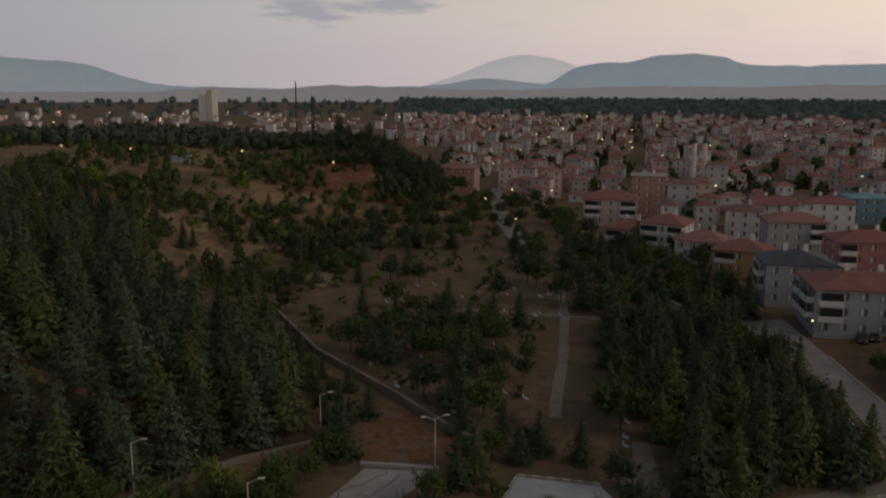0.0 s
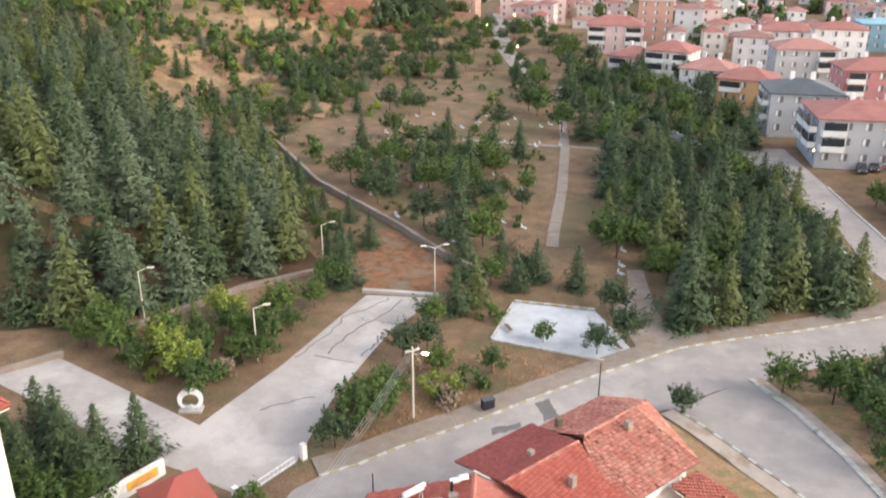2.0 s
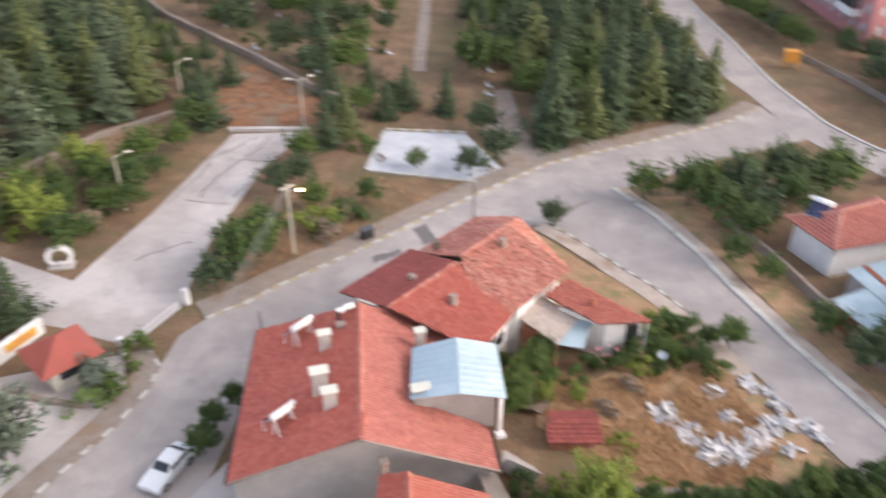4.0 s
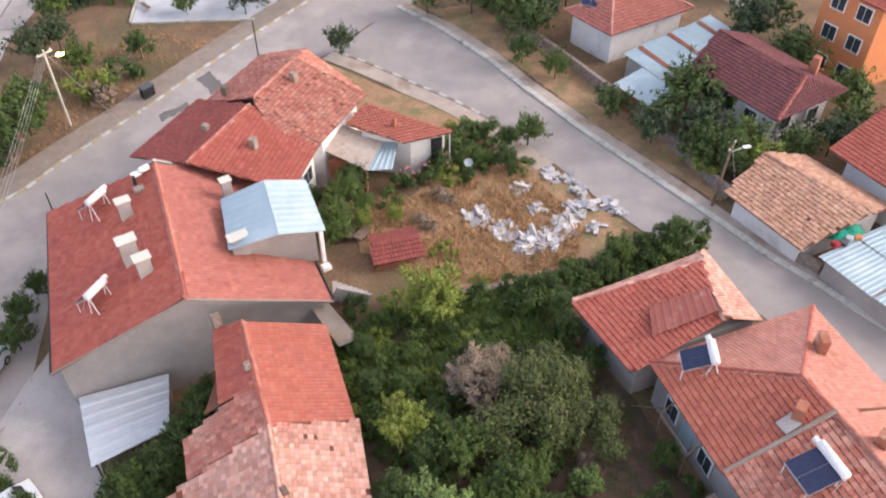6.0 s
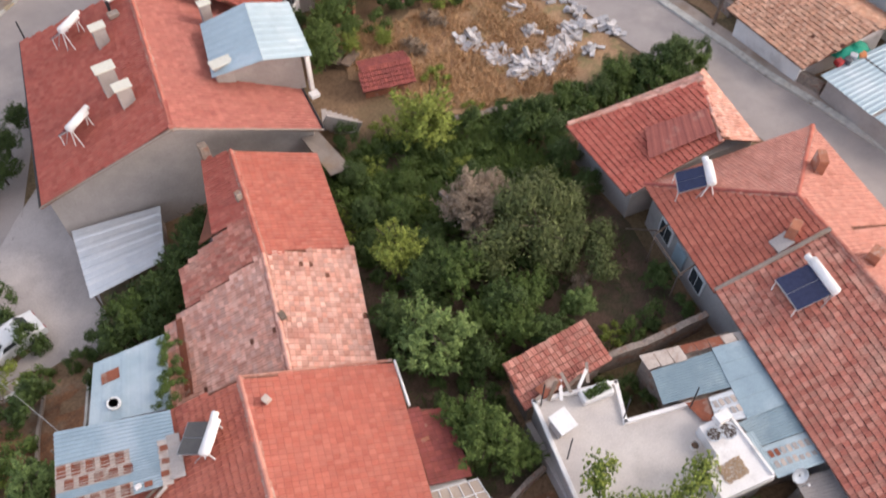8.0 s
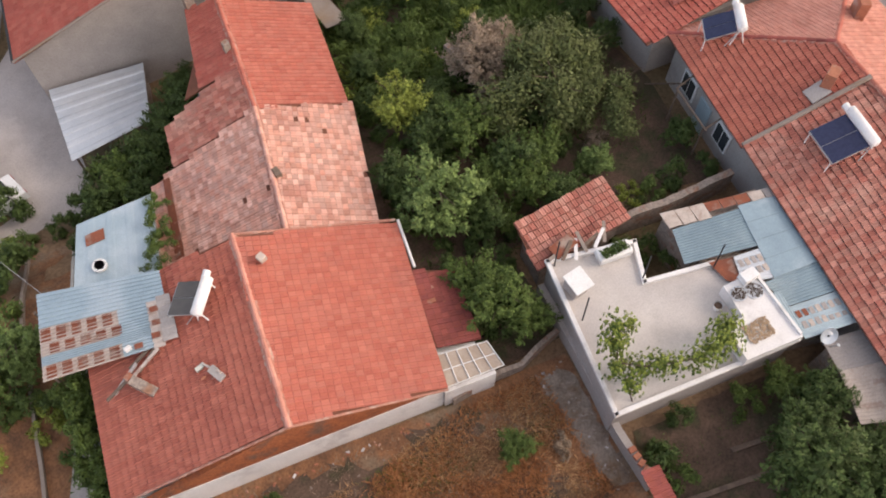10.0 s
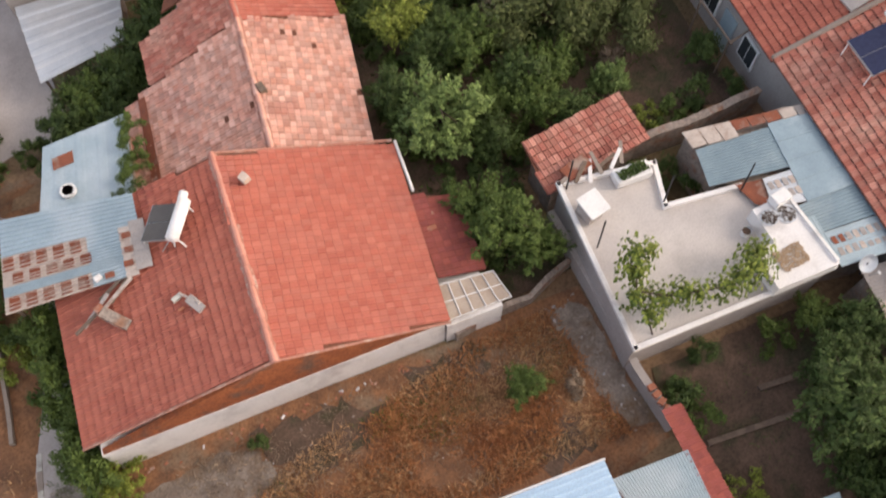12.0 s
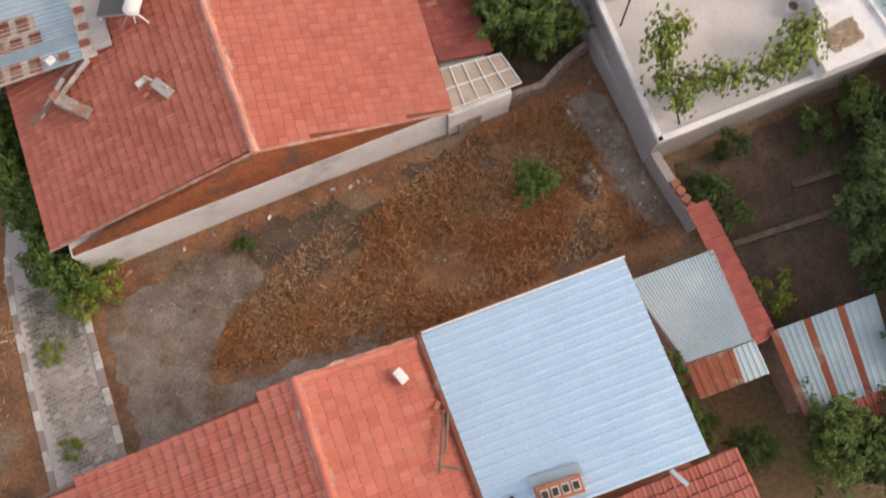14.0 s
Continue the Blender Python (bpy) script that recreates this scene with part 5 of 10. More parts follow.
sheet("road_patch", [(4.6, 66.2), (7.4, 67.2), (7.2, 68.0), (4.4, 67.1)], M["patch"], 0.062, "dark asphalt patch in the street", step=0.8, ragged=0.22, category="road")


# worn paving stones of the alley
def paving(x0, x1, y0, y1, seed):
    rr = random.Random(seed)
    V, F = [], []
    y = y0
    row_ = 0
    while y < y1:
        f = (y - y0) / (y1 - y0)
        a, b = x0[0] + (x0[1] - x0[0]) * f, x1[0] + (x1[1] - x1[0]) * f
        x = a + (0.12 if row_ % 2 else 0)
        while x + 0.24 < b:
            if rr.random() > 0.08:
                z = G(x, y) + 0.05 + rr.uniform(0.004, 0.022)
                o = len(V)
                q = [(x + 0.015, y + 0.012), (x + 0.225, y + 0.012), (x + 0.225, y + 0.128), (x + 0.015, y + 0.128)]
                V += [(px + rr.uniform(-0.008, 0.008), py, z) for px, py in q] + [(px, py, z - 0.05) for px, py in q]
                F += [(o, o + 1, o + 2, o + 3)] + [(o + 4 + k, o + 4 + (k + 1) % 4, o + (k + 1) % 4, o + k) for k in range(4)]
            x += 0.24
        y += 0.14
        row_ += 1
    tagged(raw("paving_stones", V, F, M["cobble"]), "worn grey paving stones of the alley", "paving", kind="stuff")


paving((-12.6, -11.2), (-10.4, -9.25), 0.0, 11.4, 5)


# ---- houses ----
def plane_z(p, q, r):
    """The height of the plane through three places."""
    p, q, r = Vector(p), Vector(q), Vector(r)
    n = (q - p).cross(r - p)
    return lambda x, y: p.z - (n.x * (x - p.x) + n.y * (y - p.y)) / n.z


def on(fz, pts, lift=0.0):
    return [(x, y, fz(x, y) + lift) for x, y in pts]


def gable_wall(house, a, b, top, z, thick, material, label=""):
    """The three-cornered wall over a house end."""
    a, b, top = Vector((*a, z)), Vector((*b, z)), Vector(top)
    s = Vector((-(b - a).y, (b - a).x, 0)).normalized() * thick
    v = [a, b, top, a + s, b + s, top + s]
    return raw("gable", v, [(0, 1, 2), (5, 4, 3), (0, 3, 4, 1), (1, 4, 5, 2), (2, 5, 3, 0)], material, house, label)


def chimney(house, x, y, z0, z1, w, d, rz=6, material=None, cap=True, label="rendered chimney with a slab cap"):
    ob = part("chimney", box(bmesh.new(), (x, y, (z0 + z1) / 2), (w, d, z1 - z0), rz, 0.02), material or M["plaster_grey"], house, label)
    if cap:
        part("cap", box(bmesh.new(), (x, y, z1 + 0.06), (w * 1.25, d * 1.25, 0.10), rz, 0.02), M["plaster_cream"], ob)
        for k in (-1, 1):
            part("cap_block", box(bmesh.new(), (x + k * w * 0.3, y, z1 - 0.03), (w * 0.25, d * 0.9, 0.1), rz), M["plaster_grey"], ob)
    return ob


def window(house, x, y, z, w, h, rz, frame_material=None, name="window"):
    """A window whose face looks along the angle rz."""
    c, s = math.cos(radians(rz)), math.sin(radians(rz))
    fr = part(name, box(bmesh.new(), (x + c * 0.02, y + s * 0.02, z), (0.10, w + 0.16, h + 0.16), rz, 0.01), frame_material or M["white"], house)
    for k in (-1, 1):
        q = k * w / 4
        part("pane", box(bmesh.new(), (x + c * 0.06 - s * q, y + s * 0.06 + c * q, z), (0.05, w / 2 - 0.05, h - 0.04), rz), M["glass"], fr)
    return fr


def solar_heater(x, y, z, rz, tilt=30, width=1.9, L=1.75, label="rooftop solar water heater with white tank and blue collectors", glass=None):
    """A collector that leans against a lying tank on a steel stand; rz: the way that it faces."""
    ob = thing("solar_heater", x, y, z, label, "solar heater", "solar water heaters")
    m = Matrix.Translation((x, y, z)) @ Matrix.Rotation(radians(rz), 4, "Z")

    def at(px, py, pz):
        return tuple(m @ Vector((px, py, pz)))
    ch, sh = math.cos(radians(tilt)), math.sin(radians(tilt))
    mid = Vector((0.12 + ch * L / 2, 0, 0.15 + sh * L / 2))
    lean = m @ Matrix.Translation(mid) @ Matrix.Rotation(radians(tilt), 4, "Y")

    def plate(cx, cy, cz, sx, sy, sz, bevel=0.0):
        bm = box(bmesh.new(), (cx, cy, cz), (sx, sy, sz), 0, bevel)
        bm.transform(lean)
        return bm
    fr = part("collector", plate(0, 0, 0, L, width, 0.09, 0.01), M["steel"], ob)
    for k in (-1, 1):
        part("collector_glass", plate(0, k * width / 4, 0.05, L - 0.1, width / 2 - 0.03, 0.03), glass or M["collector"], fr)
    tz = 0.15 + sh * L + 0.22
    w = width * 0.52
    part("tank", rod(bmesh.new(), at(0.0, -w, tz), at(0.0, w, tz), 0.25, None, 22), M["white"], ob, smooth=True)
    for k in (-1, 1):
        part("tank_end", rod(bmesh.new(), at(0.0, k * w, tz), at(0.0, k * (w + 0.07), tz), 0.24, 0.14, 22), M["white"], ob)
        part("leg", rod(bmesh.new(), at(-0.45, k * w * 0.85, -0.3), at(-0.05, k * w * 0.85, tz - 0.2), 0.035), M["white"], ob)
        part("leg", rod(bmesh.new(), at(0.3, k * w * 0.85, -0.45), at(0.05, k * w * 0.85, tz - 0.2), 0.035), M["white"], ob)
        part("strut", rod(bmesh.new(), at(0.1 + ch * L, k * w * 0.85, -0.7), at(0.1 + ch * L, k * w * 0.85, 0.15), 0.03), M["white"], ob)
    part("expansion_tank", rod(bmesh.new(), at(0.1, -w - 0.3, tz + 0.02), at(0.1, -w + 0.02, tz + 0.02), 0.17, None, 16), M["white"], ob)
    part("pipe", rod(bmesh.new(), at(0.1, w, tz - 0.1), at(0.6, w + 0.15, 0.0), 0.025), M["steel"], ob)
    return ob


def dish(x, y, z, rz, r=0.42, label="round white satellite dish on a bracket"):
    ob = thing("satellite_dish", x, y, z, label, "satellite dish", "satellite dishes")
    m = Matrix.Translation((x, y, z)) @ Matrix.Rotation(radians(rz), 4, "Z") @ Matrix.Rotation(radians(48), 4, "Y")
    bm = bmesh.new()
    bmesh.ops.create_uvsphere(bm, u_segments=20, v_segments=12, radius=r * 1.5, matrix=Matrix.Identity(4))
    cut = -r * 1.5 * 0.74
    bmesh.ops.delete(bm, geom=[v for v in bm.verts if v.co.z > cut], context="VERTS")
    for v in bm.verts:
        v.co.z -= cut
    bmesh.ops.solidify(bm, geom=bm.faces[:], thickness=0.015)
    bm.transform(m)
    part("reflector", bm, M["tin_white"], ob)
    part("arm", rod(bmesh.new(), m @ Vector((r * 0.9, 0, 0)), m @ Vector((0.05, 0, r * 1.2)), 0.02), M["steel"], ob)
    part("receiver", rod(bmesh.new(), m @ Vector((0.05, 0, r * 1.12)), m @ Vector((0.05, 0, r * 1.35)), 0.05), M["white"], ob)
    part("mast", rod(bmesh.new(), (x, y, z - 0.9), m @ Vector((0, 0, -0.15)), 0.035), M["dark_steel"], ob)
    return ob


# the long red-roofed house in the middle
def house_c():
    h = thing("house", -1.5, 14.5, 0, "one-storey house with a red tiled gable roof", "house", "village houses")
    rs, rn = (-1.35, 10.65, 4.6), (-0.4, 19.3, 4.6)
    part("wall", prism(bmesh.new(), [(-8.3, 11.1), (4.9, 10.0), (6.2, 17.8), (-7.3, 20.0)], -0.6, 1.95), M["plaster_white"], h, "white plastered wall")
    gable_wall(h, (-8.25, 11.12), (4.88, 10.03), (-1.36, 10.6, 4.45), 1.95, 0.25, M["orange_wall"], "orange-brown gable end")
    gable_wall(h, (6.1, 17.75), (-7.2, 19.95), (-0.4, 19.0, 4.45), 1.95, 0.25, M["plaster_grey"])
    # one roof in two tile tones: the west slope's darker one paints weaker light
    slope(h, [(-7.7, 20.35, 2.1), (-8.75, 11.6, 2.1), rs, rn], "ember", singles=150, seed=11)
    slope(h, [(5.05, 9.95, 2.1), (6.6, 18.15, 2.1), rn, rs], "orange", singles=150, seed=12)
    ridge_caps(h, (-1.37, 10.55, 4.62), (-0.38, 19.4, 4.62), "salmon")
    part("verge", rod(bmesh.new(), (-8.8, 11.55, 2.12), (-1.37, 10.56, 4.62), 0.055), M["mortar"], h)
    part("verge", rod(bmesh.new(), (-1.37, 10.56, 4.62), (5.08, 9.88, 2.14), 0.055), M["mortar"], h)
    part("verge", rod(bmesh.new(), (-0.4, 19.4, 4.62), (6.6, 18.25, 2.14), 0.07), M["mortar"], h)
    part("gutter", rod(bmesh.new(), (6.72, 18.2, 2.1), (6.35, 15.7, 2.05), 0.07), M["plaster_white"], h)
    low = plane_z((5.5, 11.75, 1.95), (6.3, 15.75, 1.95), (7.7, 11.4, 1.35))
    slope(h, on(low, [(7.5, 11.5), (8.0, 15.0), (6.25, 15.6), (5.45, 11.85)]), "dark", seed=13)
    part("side_room", prism(bmesh.new(), [(5.2, 11.6), (7.2, 11.3), (7.8, 14.9), (5.9, 15.3)], -0.5, 1.25), M["plaster_white"], h)
    # glazed lean-to
    aw = [(5.3, 11.55, 2.0), (7.6, 11.15, 1.85), (7.75, 9.85, 1.75), (5.05, 10.0, 1.95)]
    part("awning_sheet", slab(bmesh.new(), aw, 0.03), mat("yellowed_polycarbonate", (0.46, 0.38, 0.31), (0.36, 0.28, 0.22), 1.5, (0.30, 0.22, 0.17), 0.6, 0.3, 0.4, 0, 0.05, 15), h, "yellowed translucent awning sheets")
    for i in range(6):
        t = i / 5
        a, b = Vector(aw[0]).lerp(Vector(aw[1]), t), Vector(aw[3]).lerp(Vector(aw[2]), t)
        part("awning_bar", rod(bmesh.new(), a + Vector((0, 0, 0.03)), b + Vector((0, 0, 0.03)), 0.024, None, 6), M["white"], h)
    for t in (0.02, 0.5, 0.98):
        a, b = Vector(aw[0]).lerp(Vector(aw[3]), t), Vector(aw[1]).lerp(Vector(aw[2]), t)
        part("awning_bar", rod(bmesh.new(), a + Vector((0, 0, 0.02)), b + Vector((0, 0, 0.02)), 0.022, None, 6), M["white"], h)
    part("annex_wall", prism(bmesh.new(), [(4.95, 9.92), (7.3, 9.72), (7.45, 10.9), (5.05, 11.2)], -0.4, 1.7), M["plaster_white"], h)
    # masonry stubs and broken bricks on the roof
    for x, y, z in ((-3.2, 14.3, 3.85), (0.5, 17.7, 4.2)):
        rq = random.Random(int(x * 10))
        for k in range(7):
            part("brick_scrap", box(bmesh.new(), (x + rq.gauss(0, 0.2), y + rq.gauss(0, 0.2), z - 0.1 + rq.uniform(-0.1, 0.1)), (rq.uniform(0.15, 0.35), rq.uniform(0.1, 0.25), rq.uniform(0.1, 0.2)), rq.uniform(0, 90), 0.02, (rq.gauss(0, 14), rq.gauss(0, 14))), (M["stone_wall"], M["brick"], M["stone_wall"], M["beige_patch"])[k % 4], h)
    part("chimney", box(bmesh.new(), (0.35, 17.85, 4.45), (0.34, 0.34, 0.85), 25, 0.03, (14, -10)), M["beige_patch"], h, "leaning stub of a broken masonry chimney")
    part("chimney", box(bmesh.new(), (-3.1, 14.1, 3.95), (0.34, 0.75, 0.3), 25, 0.03, (0, -14)), M["plaster_grey"], h, "toppled grey chimney slab")
    part("brick_scrap", box(bmesh.new(), (-3.65, 14.75, 3.75), (0.42, 0.2, 0.14), 15, 0.02), M["plaster_cream"], h)
    part("roof_lath", rod(bmesh.new(), (-3.5, 14.8, 3.85), (-2.95, 14.0, 4.15), 0.05), M["beige_patch"], h)
    part("chimney", box(bmesh.new(), (-6.05, 15.35, 3.0), (0.42, 1.2, 0.4), 38, 0.03, (8, 0)), M["stone_wall"], h, "toppled brown chimney block")
    part("brick_scrap", box(bmesh.new(), (-6.45, 15.95, 3.1), (0.35, 0.3, 0.25), 20, 0.03), M["brick"], h)
    for x, y, l, a, m in ((-5.7, 16.15, 1.7, 22, "beige_patch"), (-6.6, 16.0, 1.5, 30, "plaster_grey"), (-7.0, 15.75, 1.3, 18, "wood")):
        part("loose_plank", box(bmesh.new(), (x, y, 3.05 + 0.25 * (x + 6.5)), (l, 0.13, 0.07), a, 0, (0, -14)), M[m], h)
    for k, (x, y) in enumerate(((6.3, 13.9), (6.5, 14.5), (6.7, 13.6))):
        part("brick_scrap", box(bmesh.new(), (x, y, 1.85 - 0.1 * k), (0.4, 0.2, 0.2), 30 * k), M["brick"], h)
    # patched metal roof over the yard
    t = thing("yard_canopy", -7, 19, -0.6, "patched corrugated metal canopy, half rusted", "canopy")
    a, b, c, d = Vector((-9.0, 21.7, 2.6)), Vector((-3.75, 19.75, 3.7)), Vector((-4.25, 16.4, 3.55)), Vector((-9.75, 17.6, 2.6))
    p, q = a.lerp(d, 0.41), b.lerp(c, 0.41)
    metal_sheet("metal_sheet", t, [a, b, q, p], M["tin"], 0.16, 0.055, True, label="grey-blue corrugated sheet")
    def piece(u0, u1, w0, w1, lift):
        return [a.lerp(b, u).lerp(d.lerp(c, u), v) + Vector((0, 0, lift)) for u, v in ((u0, w0), (u1, w0), (u1, w1), (u0, w1))]
    for v0, v1, rust, off in ((0.41, 0.59, True, 0.0), (0.59, 0.73, True, 0.06), (0.73, 0.83, False, 0.0), (0.83, 1.0, True, 0.02)):
        for u0, u1, m in ((0.0, 0.62, M["beige_patch"] if rust else M["tin"]), (0.62, 0.86, M["tin"])):
            metal_sheet("metal_sheet", t, piece(u0, u1, v0, v1, 0.004), m, 0.16, 0.055, True)
        for k in range(5 if rust else 0):
            u0, u1 = 0.012 + off + 0.122 * k, 0.088 + off + 0.122 * k
            metal_sheet("metal_patch", t, piece(u0, u1, v0 + 0.01, v1 - 0.015, 0.018), M["tin_rust"], 0.16, 0.055, True)
    metal_sheet("metal_sheet", t, piece(0.85, 0.94, 0.40, 1.02, 0.05), M["beige_patch"], 0.3, 0.02, True, label="rust-streaked beige sheet")
    metal_sheet("metal_sheet", t, piece(0.93, 1.04, 0.36, 0.97, 0.08), M["plaster_grey"], 0.5, 0.02, True, label="dull folded end sheet")
    for k, (u, v) in enumerate(((0.9, 0.52), (0.9, 0.7), (0.88, 0.86), (0.74, 0.93))):
        part("metal_patch", slab(bmesh.new(), piece(u - 0.03, u + 0.035, v - 0.035, v + 0.035, 0.1), 0.01), M["tin_rust"], t)
    part("weight_stone", box(bmesh.new(), piece(0.66, 0.7, 0.93, 0.97, 0.12)[0], (0.3, 0.22, 0.16), 20, 0.04), M["plaster_white"], t)
    for x, y in ((-9.3, 20.9), (-9.5, 18.0)):
        part("post", rod(bmesh.new(), (x, y, -1.4), (x, y, 2.55), 0.07), M["wood"], t)
    for k in range(2):
        part("plank", box(bmesh.new(), (-5.6 + 0.35 * k, 16.6 - 0.15 * k, 3.2 + 0.12 * k), (1.6 + 0.2 * k, 0.14, 0.06), 20 + 12 * k, 0, (0, -12)), M["wood"], t)
    solar_heater(-2.45, 17.15, 3.85, 144, 24, 1.55, 1.45, glass=M["dull_panel"], label="solar water heater with a white tank and dull dark collectors")


house_c()


def house_b():
    h = thing("house", 3, 26, -0.5, "old house with a mottled pale tiled roof", "house", "village houses")
    rs, rm, rn = (1.75, 18.6, 3.45), (3.05, 26.4, 3.2), (3.85, 34.2, 2.95)
    part("wall", prism(bmesh.new(), [(-2.6, 20.6), (5.4, 19.2), (7.3, 25.6), (8.1, 32.6), (2.3, 33.8), (1.2, 30.6), (-1.0, 27.2)], -2.5, 1.05), M["plaster_grey"], h)
    ez = plane_z(rs, rn, (7.2, 25.5, 1.5))
    wz = plane_z(rs, rn, (-2.2, 24.5, 1.0))
    slope(h, on(ez, [(5.75, 18.0), (7.75, 25.9)]) + [rm, rs], "pale", singles=150, missing=0.01, jitter=0.022, seed=21, w=0.33, l=0.27)
    slope(h, on(ez, [(7.55, 25.9), (8.55, 33.4)]) + [rn, rm], "orange", singles=100, missing=0.0, seed=22)
    slope(h, on(wz, [(-2.95, 26.3), (-3.9, 21.6)]) + [rs, rm], "pale", singles=150, missing=0.012, jitter=0.022, seed=23, w=0.33, l=0.27)
    slope(h, on(wz, [(-1.2, 29.0), (-1.6, 26.4)]) + [rm, (3.35, 29.6, 3.1)], "mixed", jitter=0.022, seed=24)
    slope(h, on(wz, [(2.2, 35.0), (1.5, 31.6), (0.2, 29.7)]) + [(3.3, 29.3, 3.1), rn], "red", jitter=0.022, seed=25)
    strip_ = on(wz, [(-2.35, 26.1), (-2.0, 26.05), (-2.75, 21.5), (-3.2, 21.6)], 0.1)
    part("flashing_strip", slab(bmesh.new(), strip_, 0.03), M["tin_rust"], h, "brown flashing strip")
    ridge_caps(h, Vector(rs) + Vector((0, 0, 0.03)), Vector(rm) + Vector((0, 0, 0.03)), "pale", seed=5)
    ridge_caps(h, Vector(rm) + Vector((0, 0, 0.03)), Vector(rn) + Vector((0, 0, 0.03)), "orange", seed=6)
    gable_wall(h, (8.2, 32.7), (2.35, 33.9), (3.85, 33.9, 2.85), 1.0, 0.25, M["orange_wall"])
    chimney(h, 3.15, 30.6, 2.4, 3.5, 0.35, 0.35, 8, M["stone_wall"], False, "ruined stone chimney stub")
    chimney(h, 2.5, 35.1, 1.5, 3.2, 0.5, 0.5, 8, M["stone_wall"], False, "ruined masonry block at the roof corner")
    chimney(h, 2.6, 22.3, 2.7, 3.5, 0.3, 0.5, 8, M["wood"], False, "dark stub of a stove pipe")
    part("side_roof", slab(bmesh.new(), [(8.3, 36.0, 0.4), (9.5, 35.8, 0.3), (10.3, 32.4, -0.1), (8.9, 32.2, 0.1)], 0.06), M["walk"], h, "pale lean-to roof strip")
    # west sheds
    t = thing("shed", -6, 23, -1.2, "low shed with patched blue-grey sheet roof", "shed")
    part("wall", prism(bmesh.new(), [(-6.4, 24.6), (-3.3, 24.7), (-4.0, 21.2), (-7.2, 22.2)], -2.6, 1.45), M["stone_wall"], t)
    metal_sheet("metal_sheet", t, [(-6.7, 25.1, 1.55), (-3.0, 25.0, 1.75), (-3.9, 20.9, 1.75), (-7.7, 21.9, 1.55)], M["tin"], 0.9, 0.012)
    part("metal_patch", slab(bmesh.new(), [(-6.5, 24.3, 1.62), (-5.6, 24.3, 1.66), (-5.7, 23.7, 1.66), (-6.6, 23.7, 1.62)], 0.01), M["tin_rust"], t)
    tire = thing("wheel_rim", -6.3, 22.4, 1.62, "old white wheel rim lying on the shed roof", "wheel rim")
    bm = bmesh.new()
    bmesh.ops.create_cone(bm, cap_ends=False, segments=20, radius1=0.34, radius2=0.34, depth=0.14, matrix=Matrix.Translation((-6.3, 22.4, 1.72)))
    bmesh.ops.create_cone(bm, cap_ends=False, segments=20, radius1=0.24, radius2=0.24, depth=0.14, matrix=Matrix.Translation((-6.3, 22.4, 1.72)))
    bmesh.ops.bridge_loops(bm, edges=[e for e in bm.edges if e.is_boundary and abs(e.verts[0].co.z - e.verts[1].co.z) < 0.01 and e.verts[0].co.z > 1.7])
    part("rim", bm, M["white"], tire)
    part("hub", rod(bmesh.new(), (-6.3, 22.4, 1.66), (-6.3, 22.4, 1.74), 0.08, None, 10), M["steel"], tire)


house_b()


